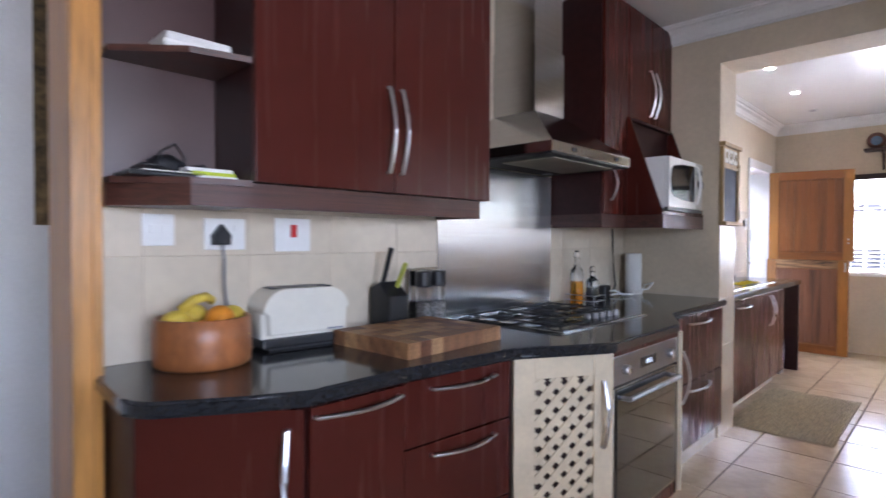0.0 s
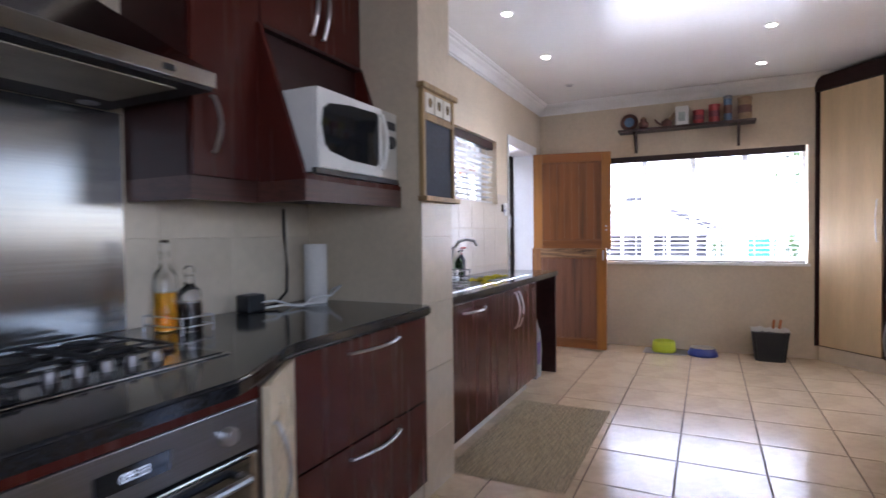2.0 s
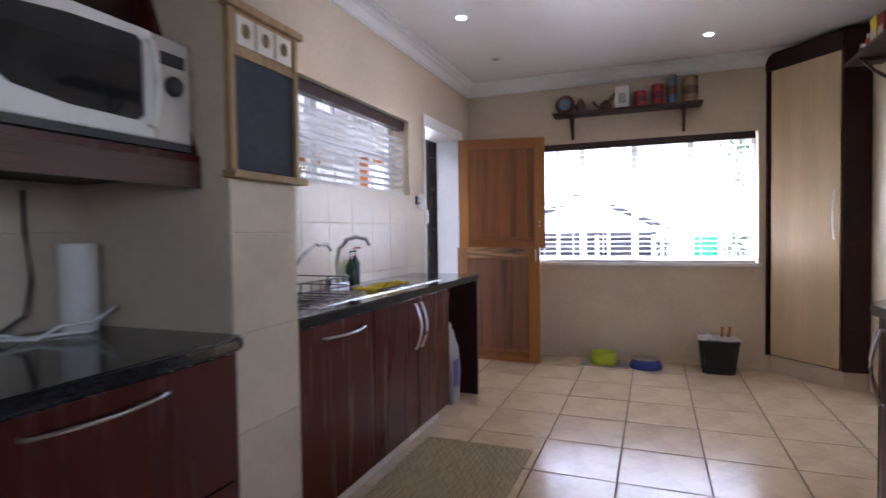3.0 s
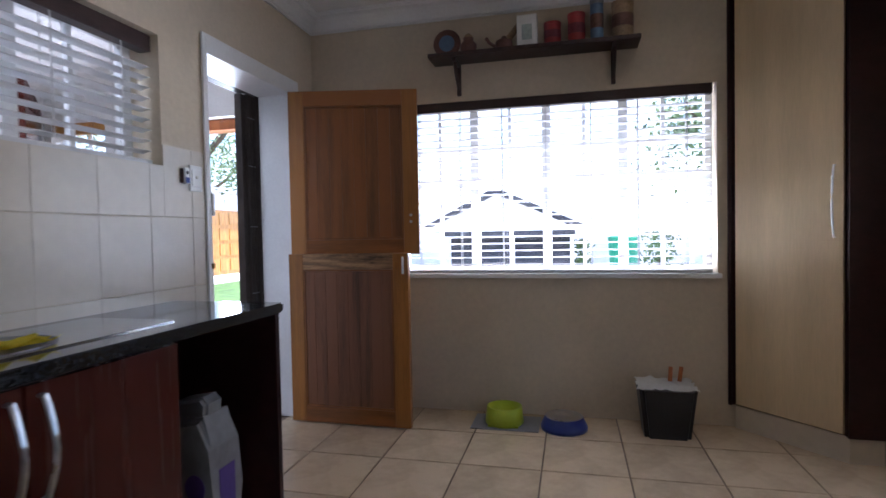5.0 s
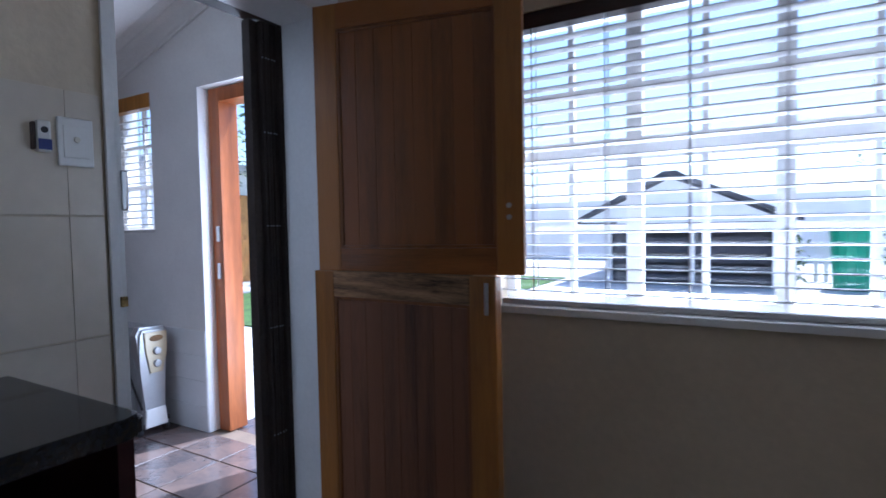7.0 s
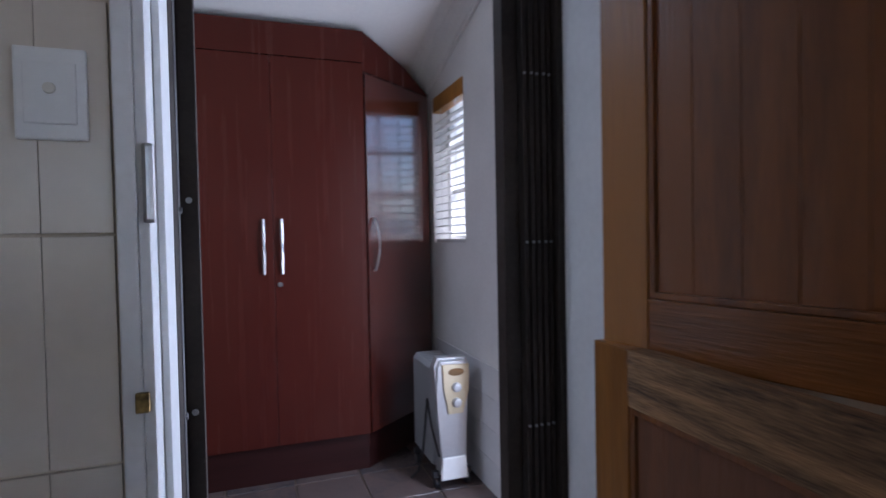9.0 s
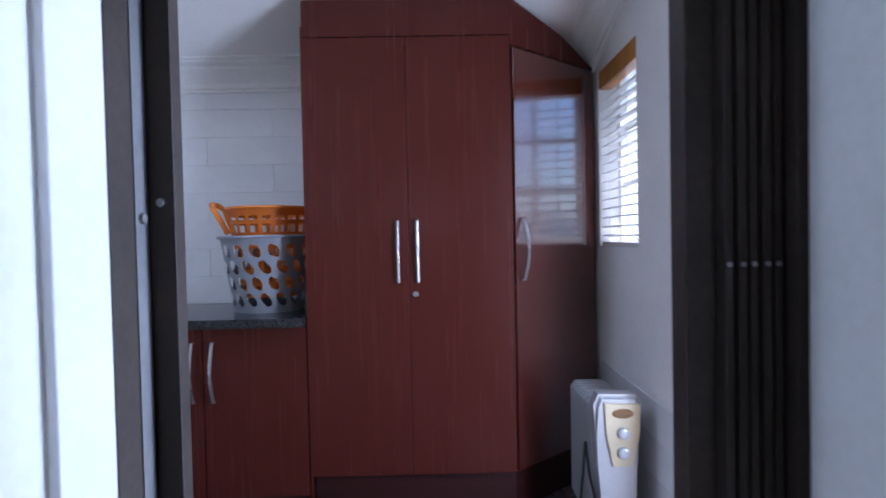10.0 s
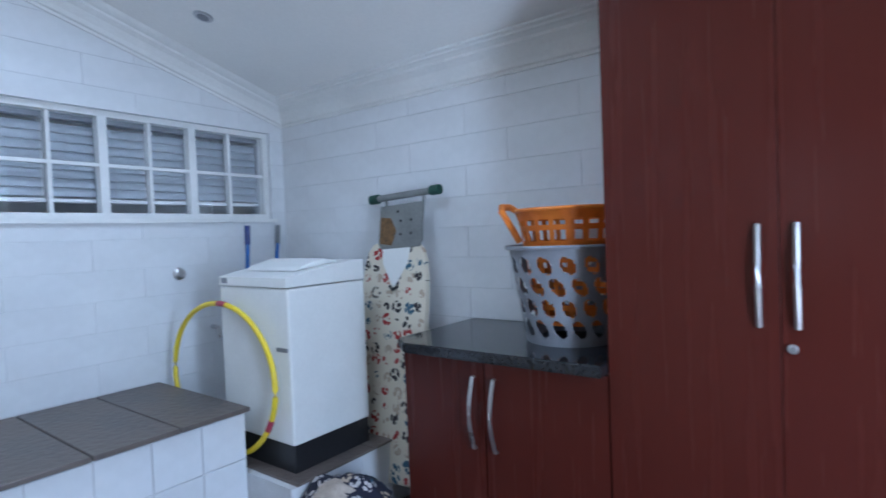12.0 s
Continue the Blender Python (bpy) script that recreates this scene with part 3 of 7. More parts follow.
# wall cupboard right of the hood, with the microwave niche
w = thing("wall_cabinet", (3.4, 1.8, 1.33), "tall mahogany wall cabinet with projecting microwave niche", "cabinet")
WF = 1.545
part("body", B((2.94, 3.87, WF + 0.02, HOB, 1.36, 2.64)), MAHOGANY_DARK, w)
d, dd, n = panel_door("door", (2.945, WF), (3.235, WF), 1.40, 2.62, MAHOGANY, w)
handle_on(d, Vector((3.02, WF, 1.66)), Vector((3.02, WF, 1.48)), n)
for a, b, hx in ((3.24, 3.552, 3.52), (3.556, 3.865, 3.59)):
    d, dd, n = panel_door("door", (a, WF), (b, WF), 1.97, 2.62, MAHOGANY, w)
    handle_on(d, Vector((hx, WF, 2.30)), Vector((hx, WF, 2.02)), n)
for x0 in (3.222, 3.845):
    part("niche_side", slab([(WF + 0.02, 1.40), (WF + 0.02, 1.97), (WF - 0.01, 1.97), (1.345, 1.43), (1.345, 1.40)], "x", x0, x0 + 0.018), MAHOGANY, w)
part("niche_floor", B((3.222, 3.863, 1.335, WF + 0.02, 1.40, 1.42)), MAHOGANY, w)
part("niche_roof", slab([(WF + 0.018, 1.955), (WF + 0.018, 1.969), (WF - 0.015, 1.969), (WF - 0.015, 1.955)], "x", 3.24, 3.845), MAHOGANY_DARK, w)
for q in ((2.94, 3.221, WF + 0.01, WF + 0.03), (2.94, 2.958, WF + 0.0305, HOB), (3.222, 3.863, 1.335, 1.353), (3.222, 3.24, 1.3535, WF + 0.03)):
    part("pelmet", B((*q, 1.325, 1.3995)), PELMET_WOOD, w)
mw = thing("microwave_oven", (3.53, 1.45, 1.42), "white microwave oven with dark door window", "microwave")
part("body", B((3.285, 3.825, 1.345, 1.55, 1.432, 1.735), bevel=0.008), WHITE_PLASTIC, mw)
for fx in (3.29, 3.78):
    part("foot", B((fx, fx + 0.02, 1.37, 1.53, 1.42, 1.433)), BLACK_PLASTIC, mw)
door = part("door", B((3.283, 3.70, 1.325, 1.345, 1.445, 1.732), bevel=0.006), WHITE_PLASTIC, mw)
part("window", slab([(3.318, 1.53), (3.35, 1.508), (3.47, 1.49), (3.645, 1.486), (3.662, 1.50), (3.662, 1.692), (3.645, 1.704), (3.47, 1.698), (3.345, 1.682), (3.312, 1.66), (3.30, 1.60)], "y", 1.3205, 1.3255), DARK_GLASS, door)
part("handle", bow_handle((3.685, 1.325, 1.70), (3.685, 1.325, 1.48), (0, -1, 0), 0.008, 0.02), WHITE_PLASTIC, door)
part("control_panel", B((3.704, 3.826, 1.329, 1.345, 1.445, 1.732), bevel=0.006), SILVER_PANEL, mw)
part("knob", lathe([(0.028, 0), (0.028, 0.012), (0.022, 0.02)], (3.765, 1.330, 1.60), 20, axis="y"), BLACK_PLASTIC, mw)
part("display", B((3.725, 3.805, 1.326, 1.330, 1.655, 1.69)), BLACK_PLASTIC, mw)
part("base_strip", B((3.27, 3.824, 1.326, 1.345, 1.424, 1.444)), BLACK_PLASTIC, mw)

# gas hob
g = thing("gas_hob", (2.43, 1.52, 0.89), "dark glass gas hob with steel edge and iron grates", "hob")
part("tray", B((2.05, 2.80, 1.24, 1.80, 0.8905, 0.895), bevel=0.002), STEEL, g)
part("plate", B((2.064, 2.786, 1.254, 1.786, 0.8945, 0.8975), bevel=0.001), HOB_GLASS, g, "black glass hob plate")
for bx, by, r in ((2.20, 1.40, 0.045), (2.20, 1.65, 0.035), (2.45, 1.60, 0.055), (2.66, 1.68, 0.04), (2.66, 1.50, 0.035)):
    b = part("burner", lathe([(r + 0.012, 0), (r + 0.012, 0.004), (r, 0.006), (r, 0.011), (r * 0.9, 0.014)], (bx, by, 0.8975), 20), CAST_IRON, g)
for gx, x1, y0 in ((2.09, 2.325, 1.28), (2.335, 2.555, 1.41), (2.565, 2.765, 1.41)):
    bm = bmesh.new()
    for q in ((gx, gx + 0.008, y0, 1.77), (x1 - 0.008, x1, y0, 1.77)):
        box(bm, *q, 0.905, 0.912)
    for k in range(5):
        q = y0 + (1.762 - y0) * k / 4
        box(bm, gx, x1, q, q + 0.008, 0.905, 0.912)
    for px in (gx, x1 - 0.008):
        for py in (y0, 1.762):
            box(bm, px, px + 0.008, py, py + 0.008, 0.8975, 0.9055)
    part("grate", bm, CAST_IRON, g)
for i in range(5):
    part("knob", lathe([(0.016, 0), (0.016, 0.008), (0.013, 0.024), (0.011, 0.026)], (2.415 + 0.057 * i, 1.345 - 0.005 * i, 0.8975), 16), DARK_WIRE, g)

# ---- sink counter ----
tagged(part("worktop", prism([(4.192, NORTH), (4.192, 1.255), (6.34, 1.255)] + arc(6.36, 1.275, 0.02, 270, 360, 3) + [(6.38, NORTH)], 0.84, 0.88, 0.008), GRANITE), "polished black granite worktop round the sink", "worktop")
c = cupboard((5.0, 1.5, 0), "dark mahogany sink cabinet with drawer front and paired doors")
part("body", B((4.195, 5.78, 1.295, NORTH - 0.005, 0.1, 0.838)), MAHOGANY_DARK, c)
part("plinth", B((4.195, 5.78, 1.36, NORTH - 0.005, 0, 0.1)), CREAM_TILE, c)
d, dd, n = panel_door("door", (4.2, 1.277), (4.80, 1.277), 0.11, 0.83, MAHOGANY, c)
handle_on(d, Vector((4.40, 1.277, 0.775)), Vector((4.70, 1.277, 0.775)), n)
for a, b, hx in ((4.804, 5.29, 5.255), (5.294, 5.775, 5.33)):
    d, dd, n = panel_door("door", (a, 1.277), (b, 1.277), 0.11, 0.83, MAHOGANY, c)
    handle_on(d, Vector((hx, 1.277, 0.80)), Vector((hx, 1.277, 0.56)), n)
# Dark sheet added over the wall tiles so the gap reads dark.
tagged(part("back_panel", B((5.785, 6.334, 1.776, 1.788, 0.0, 0.838)), MAHOGANY_DARK), "dark sheet added at the back of the gap under the worktop", "panel")
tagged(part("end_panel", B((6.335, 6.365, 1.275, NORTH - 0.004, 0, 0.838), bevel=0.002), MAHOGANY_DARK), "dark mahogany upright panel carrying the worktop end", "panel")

# ---- windows and blinds ----


def blind(at_axis, plane, a, b, z0, z1, label, pitch=0.045, depth=0.046, tilt=12.0, header=DARK_WOOD, head_h=0.06, tapes=4, slat_mat=None):
    """A venetian blind across an opening; at_axis is the axis that its slats run along."""
    mid = (a + b) / 2
    at = (mid, plane, z0) if at_axis == "x" else (plane, mid, z0)
    t = thing("venetian_blind", at, label, "blind")
    turn = Matrix.Identity(4) if at_axis == "x" else Matrix.Rotation(radians(90), 4, "Z")
    L = b - a
    head = bmesh.new()
    box(head, -L / 2, L / 2, -0.03, 0.03, z1 - z0 - head_h, z1 - z0, 0.004)
    part("headrail", head, header, t, at=BASE[t.name] @ turn)
    count = int((z1 - z0 - head_h - 0.03) / pitch)
    bm = bmesh.new()
    rows = 4
    vs = []
    for side in (-L / 2 + 0.004, L / 2 - 0.004):
        for top in (0.0016, -0.0016):
            vs.append([bm.verts.new((side, depth * (k / rows - 0.5), 0.003 * math.sin(math.pi * k / rows) + top)) for k in range(rows + 1)])
    for k in range(rows):
        bm.faces.new((vs[0][k], vs[2][k], vs[2][k + 1], vs[0][k + 1]))
        bm.faces.new((vs[1][k], vs[1][k + 1], vs[3][k + 1], vs[3][k]))
    for k in (0, rows):
        bm.faces.new((vs[0][k], vs[1][k], vs[3][k], vs[2][k]))
    first = None
    for i in range(count):
        m = BASE[t.name] @ turn @ Matrix.Translation((0, 0, 0.03 + pitch * (i + 0.5))) @ Matrix.Rotation(radians(tilt), 4, "X")
        if first is None:
            first = part("slat", bm, slat_mat or BLIND_WHITE, t, at=m)
        else:
            ob = new("slat", first.data)
            ob.parent, ob.matrix_parent_inverse, ob.matrix_basis = t, BASE[t.name].inverted(), m
    rail = bmesh.new()
    box(rail, -L / 2, L / 2, -0.022, 0.022, 0.0, 0.02, 0.004)
    part("bottom_rail", rail, BLIND_WHITE, t, at=BASE[t.name] @ turn)
    for i in range(tapes):
        u = -L / 2 + L * (i + 0.5) / tapes
        bm = bmesh.new()
        for s in (-0.025, 0.0235):
            box(bm, u - 0.0025, u + 0.0025, s, s + 0.0015, 0.01, z1 - z0 - head_h)
        part("ladder_cord", bm, BLIND_WHITE, t, at=BASE[t.name] @ turn)
    return t


def casement(name, axis, plane, a, b, z0, z1, lights, rows, label, thick=0.045, bar=0.022, f=0.04, mull=0.028, mat=WHITE_PAINT, glass=True, parent_kind="structure"):
    """A window of steel lights with glazing bars; lights: number of sashes, each in two, rows of panes."""
    t = thing(name, ((a + b) / 2, plane, z0) if axis == "x" else (plane, (a + b) / 2, z0), label, "window", kind=parent_kind)
    def bx(bm, u0, u1, w0, w1, d0=-0.5, d1=0.5):
        if axis == "x":
            box(bm, u0, u1, plane + thick * d0, plane + thick * d1, w0, w1)
        else:
            box(bm, plane + thick * d0, plane + thick * d1, u0, u1, w0, w1)
    bm = bmesh.new()
    bx(bm, a, b, z0, z0 + f), bx(bm, a, b, z1 - f, z1), bx(bm, a, a + f, z0 + f, z1 - f), bx(bm, b - f, b, z0 + f, z1 - f)
    frame_part = part("window_frame", bm, mat, t)
    w = (b - a - 2 * f) / lights
    for i in range(1, lights):
        bm = bmesh.new()
        u = a + f + w * i
        bx(bm, u - mull, u + mull, z0 + f, z1 - f, -0.45, 0.45)
        part("mullion", bm, mat, t)
    bm = bmesh.new()
    for i in range(lights):
        u = a + f + w * (i + 0.5)
        bx(bm, u - bar / 2, u + bar / 2, z0 + f, z1 - f, -0.3, 0.3)
    for r in range(1, rows):
        zz = z0 + f + (z1 - z0 - 2 * f) * r / rows
        bx(bm, a + f, b - f, zz - bar / 2, zz + bar / 2, -0.28, 0.28)
    part("glazing_bars", bm, mat, t)
    if glass:
        bm = bmesh.new()
        bx(bm, a + f, b - f, z0 + f, z1 - f, -0.05, 0.05)
        pane = part("pane", bm, CLEAR_GLASS, t)
        pane.visible_shadow = False
    return t


win = casement("window_1", "y", 7.90, -0.74, 1.21, 0.89, 2.0, 4, 4, "white steel window with small panes over the garden")
part("transom", B((7.876, 7.924, -0.70, 1.17, 1.458, 1.516)), WHITE_PAINT, win)
structure("sill_1", B((EAST - 0.025, 7.88, -0.76, 1.23, 0.865, 0.893), bevel=0.004), WHITE_PAINT, "white painted window sill", "sill")
blind("y", 7.80, -0.72, 1.19, 0.895, 2.0, "white venetian blind with dark headrail, slats open", head_h=0.06, tapes=7, tilt=5, depth=0.05)
casement("window_2", "x", 1.97, 4.80, 6.34, 1.47, 2.03, 3, 2, "white steel window above the sink")
blind("x", 1.86, 4.81, 6.33, 1.475, 2.025, "white venetian blind above the sink, slats tilted", head_h=0.07, tapes=5, tilt=-10)
casement("window_3", "y", 7.95, 3.60, 4.12, 1.2, 2.08, 1, 3, "narrow laundry window")
blind("y", 7.86, 3.61, 4.11, 1.2, 2.08, "pale blind with pine headrail in the laundry window", head_h=0.09, header=PINE, tapes=2, tilt=-9)
# Darker and greyer than the slats of the other blinds.
GREY_SLAT = material("grey_blind_slat", (0.34, 0.36, 0.39), 0.6, vary=0.1, bump=0.02)
casement("window_4", "y", 3.99, 2.33, 4.25, 1.484, 2.03, 4, 2, "white steel window with small panes in the laundry", thick=0.06, bar=0.018, f=0.03, mull=0.021)
structure("sill_2", B((3.9, LW + 0.025, 2.31, 4.27, 1.462, 1.4835)), WHITE_PAINT, "white window sill", "sill")
blind("y", 3.90, 2.34, 4.24, 1.57, 2.03, "grey slatted blind behind the laundry window", head_h=0.05, header=GREY_PLASTIC, tapes=4, tilt=72, pitch=0.045, slat_mat=GREY_SLAT)
casement("window_5", "y", 7.90, -3.4, -1.95, 1.05, 2.02, 3, 4, "dark steel window in the adjoining room", mat=BRONZE_STEEL)
casement("window_7", "x", -4.52, 4.1, 7.1, 1.15, 2.3, 4, 3, "white steel window of the adjoining room", glass=False)
# Unseen window and blind, positioned for the lamp that lights the counter.
casement("added_window_6", "x", -1.70, -0.7, 1.3, 1.0, 2.1, 3, 3, "unseen steel window added opposite the hob to carry a lamp", glass=False)
blind("x", -1.64, -0.68, 1.28, 1.0, 2.1, "unseen venetian blind in the window added for the counter lamp", head_h=0.06, tapes=4, tilt=-10)

# ---- doorway, split stable door and security gate ----
fr = thing("door_frame", (7.0, NORTH, 0), "white painted wooden door frame", "door frame", kind="structure")
part("jamb", B((6.6305, 6.645, NORTH - 0.012, 2.019, 0, 2.098), bevel=0.002), WHITE_PAINT, fr)
part("door_stop", B((6.6452, 6.656, 1.845, 1.929, 0, 2.05), bevel=0.002), WHITE_PAINT, fr)
part("jamb", B((7.446, 7.4695, NORTH - 0.012, 2.019, 0, 2.098), bevel=0.002), WHITE_PAINT, fr)
part("architrave", B((7.4696, 7.53, NORTH - 0.018, NORTH - 0.002, 0, 2.14), bevel=0.003), WHITE_PAINT, fr)
part("architrave", B((6.605, 6.6304, NORTH - 0.018, NORTH - 0.0065, 0, 2.14), bevel=0.003), WHITE_PAINT, fr)
part("architrave", B((6.6306, 7.4694, NORTH - 0.018, NORTH - 0.0125, 2.045, 2.14), bevel=0.002), WHITE_PAINT, fr)
part("lintel", B((6.6455, 7.4455, NORTH - 0.012, 2.019, 2.045, 2.098), bevel=0.003), WHITE_PAINT, fr)
part("strike_plate", B((6.638, 6.654, NORTH - 0.026, NORTH - 0.0125, 1.262, 1.372), bevel=0.006), CHROME, fr, "worn chrome lock keep")
part("strike_plate", B((6.622, 6.640, NORTH - 0.028, NORTH - 0.0182, 1.004, 1.032), bevel=0.003), BRASS, fr, "small brass bolt keep")


def stable_leaf(name, hinge, free, z0, z1, mat, worn, label):
    a, b = Vector((*hinge, 0)), Vector((*free, 0))
    d = (b - a).normalized()
    w = (b - a).length
    t = thing(name, hinge + (z0,), label, "door", "split stable door", kind="", turn=math.degrees(math.atan2(d.y, d.x)))
    h = z1 - z0
    m = BASE[t.name]
    s = 0.095
    def put(name, bm, mt, lab=""):
        return part(name, bm, mt, t, lab, at=m)
    for q in ((0, s, 0, h), (w - s, w, 0, h)):
        put("stile", B((q[0], q[1], -0.02, 0.02, q[2], q[3]), bevel=0.003), MERANTI_STILE)
    put("rail", B((s, w - s, -0.02, 0.02, 0, s), bevel=0.003), MERANTI_RAIL)
    put("rail", B((s, w - s, -0.02, 0.02, h - s, h), bevel=0.003), MERANTI_RAIL if worn is mat else SCUFFED, "" if worn is mat else "scuffed bare wooden rail")
    n = 8
    bw = (w - 2 * s) / n
    for i in range(n):
        bm = bmesh.new()
        box(bm, s + bw * i + 0.0003, s + bw * (i + 1) - 0.0003, -0.010, 0.010, s - 0.002, h - s + 0.002, 0.0012)
        put("board", bm, worn if worn is not mat else mat)
    bm = bmesh.new()
    for q in ((s, s + 0.012, s, h - s), (w - s - 0.012, w - s, s, h - s)):
        box(bm, q[0], q[1], -0.017, 0.017, q[2], q[3], 0.003)
    for q in ((s, s + 0.012), (h - s - 0.012, h - s)):
        box(bm, s, w - s, -0.0165, 0.0165, q[0], q[1], 0.003)
    put("bead", bm, mat)
    return t, m, w, h


leaf, m, w, h = stable_leaf("door_top_leaf", (7.388, 1.775), (7.555, 0.998), 1.032, 2.042, MERANTI, MERANTI, "open upper leaf of a brown wooden stable door")
part("keyhole", lathe([(0.009, 0), (0.009, 0.004)], (0, 0, 0), 12, axis="y"), CHROME, leaf, at=m @ Matrix.Translation((w - 0.05, -0.021, 0.24)))
part("keyhole", lathe([(0.009, 0), (0.009, 0.004)], (0, 0, 0), 12, axis="y"), CHROME, leaf, at=m @ Matrix.Translation((w - 0.05, -0.021, 0.20)))
leaf, m, w, h = stable_leaf("door_bottom_leaf", (7.378, 1.785), (7.362, 1.012), 0.012, 1.044, MERANTI, MERANTI_WORN, "open lower leaf of a weathered wooden stable door")
part("bolt", tube([(w - 0.03, -0.026, h - 0.12), (w - 0.03, -0.026, h - 0.02)], 0.007), CHROME, leaf, at=m)

METAL_GREY_2 = material("dull_rivet_metal", (0.35, 0.35, 0.36), 0.35, metal=0.8)
gate = thing("security_gate", (7.26, 1.95, 0), "folded dark bronze trellis security gate", "gate")
part("channel", B((6.6455, 6.657, 1.9295, 2.019, 0.01, 2.044), (6.64, 6.657, 2.0195, 2.03, 0.01, 2.1), (6.657, 6.687, 2.005, 2.03, 0.01, 2.044), bevel=0.002), BRONZE_STEEL, gate)
# The bright reflection inside the slot, built as a pale metal strip.
part("slot_lining", B((6.657, 6.6585, 1.974, 2.000, 0.012, 2.04)), METAL_GREY_2, gate, "light grey strip standing in for the reflection in the channel slot")
part("channel", B((6.64, 7.47, 2.0305, 2.10, 2.05, 2.10), bevel=0.003), BRONZE_STEEL, gate)
part("leading_post", B((7.314, 7.352, 2.058, 2.104, 0.012, 2.045), bevel=0.003), BRONZE_STEEL, gate)
for i in range(5):
    x = 7.3555 + 0.0155 * i
    part("upright", B((x, x + 0.0105, 2.040 - 0.003 * (i % 2), 2.075, 0.012, 2.045), bevel=0.002), BRONZE_STEEL, gate)
part("end_post", B((7.4335, 7.468, 2.0205, 2.09, 0.012, 2.048), bevel=0.003), BRONZE_STEEL, gate)
for z in (0.35, 0.80, 1.22, 1.60, 1.90):
    part("link", B((7.350, 7.434, 2.0768, 2.0805, z - 0.01, z + 0.01)), BRONZE_STEEL, gate)
    for i in range(5):
        part("rivet", lathe([(0.0038, 0), (0.003, 0.002)], (7.3608 + 0.0155 * i, 2.040 - 0.003 * (i % 2), z), 8, axis="y"), METAL_GREY_2, gate)
for z in (1.29, 0.93, 0.45, 1.80):
    part("rivet", lathe([(0.007, 0), (0.0055, 0.004)], (6.6585, 1.986, z), 10, axis="x"), METAL_GREY_2, gate)
for z in (0.93, 1.309):
    part("rivet", lathe([(0.006, 0), (0.005, 0.004)], (6.672, 2.005, z), 10, axis="y"), METAL_GREY_2, gate)

# ---- pantry cupboard in the corner ----
pt = thing("pantry_cupboard", (7.5, -1.1, 0), "tall cream corner pantry cupboard with dark frame", "cupboard")
PA, PB = (7.745, -0.80), (7.30, -1.195)
part("body", prism([(7.755, -0.81), (7.752, -0.832), (7.335, -1.202), (7.31, -1.202), (7.31, -1.365), (7.755, -1.365)], 0.13, 2.615), MAHOGANY_DARK, pt)
part("edge_trim", prism([(7.757, -0.792), (7.744, -0.792), (7.734, -0.804), (7.741, -0.812), (7.757, -0.81)], 0.13, 2.6), MAHOGANY_DARK, pt)
part("plinth", prism([(7.755, -0.83), (7.735, -0.825), (7.31, -1.215), (7.31, -1.36), (7.755, -1.36)], 0, 0.13), CREAM_TILE, pt, "tiled plinth")
d, dd, n = panel_door("door", (7.722, -0.823), (7.312, -1.187), 0.14, 2.46, CREAM_LAMINATE, pt)
part("cornice", prism([(7.752, -0.785), (7.74, -0.785), (7.288, -1.19), (7.30, -1.21), (7.752, -0.81)], 2.465, 2.60), MAHOGANY_DARK, pt)
hp = Vector((7.722, -0.823, 0)).lerp(Vector((7.312, -1.187, 0)), 0.93)
part("handle", bow_handle(hp + Z * 1.45, hp + Z * 1.10, n, 0.004, 0.016), CHROME, d, "slim satin chrome handle")
part("side_panel", B((7.285, 7.30, -1.365, -1.20, 0.13, 2.6)), MAHOGANY_DARK, pt)

# ---- counter end by the opening ----
isl = thing("island_cabinet", (4.8, -1.0, 0), "dark mahogany counter unit with bowed handles", "cabinet")
part("body", prism([(4.3, -0.735), (5.10, -0.735), (5.64, -1.08), (5.64, -1.34), (4.3, -1.34)], 0.1, 0.848), MAHOGANY_DARK, isl)
part("plinth", prism([(4.3, -0.79), (5.08, -0.79), (5.58, -1.12), (5.58, -1.32), (4.3, -1.32)], 0, 0.1), CREAM_TILE, isl)
for a, b, hx in ((5.10, 4.70, 5.05), (4.696, 4.305, 4.36)):
    d, dd, n = panel_door("door", (a, -0.716), (b, -0.716), 0.11, 0.84, MAHOGANY, isl)
    handle_on(d, Vector((hx, -0.716, 0.80)), Vector((hx, -0.716, 0.52)), n)
d, dd, n = panel_door("door", (5.645, -1.056), (5.112, -0.718), 0.11, 0.84, MAHOGANY, isl)
hp = Vector((5.645, -1.056, 0)).lerp(Vector((5.112, -0.718, 0)), 0.9)
handle_on(d, hp + Z * 0.80, hp + Z * 0.52, n)
tagged(part("worktop", prism([(4.28, -1.36), (4.28, -0.69), (5.08, -0.69)] + arc(5.11, -0.73, 0.04, 80, 30, 3) + [(5.70, -1.06), (5.70, -1.36)], 0.85, 0.89, 0.008), GRANITE), "polished black granite top of the counter end", "worktop")

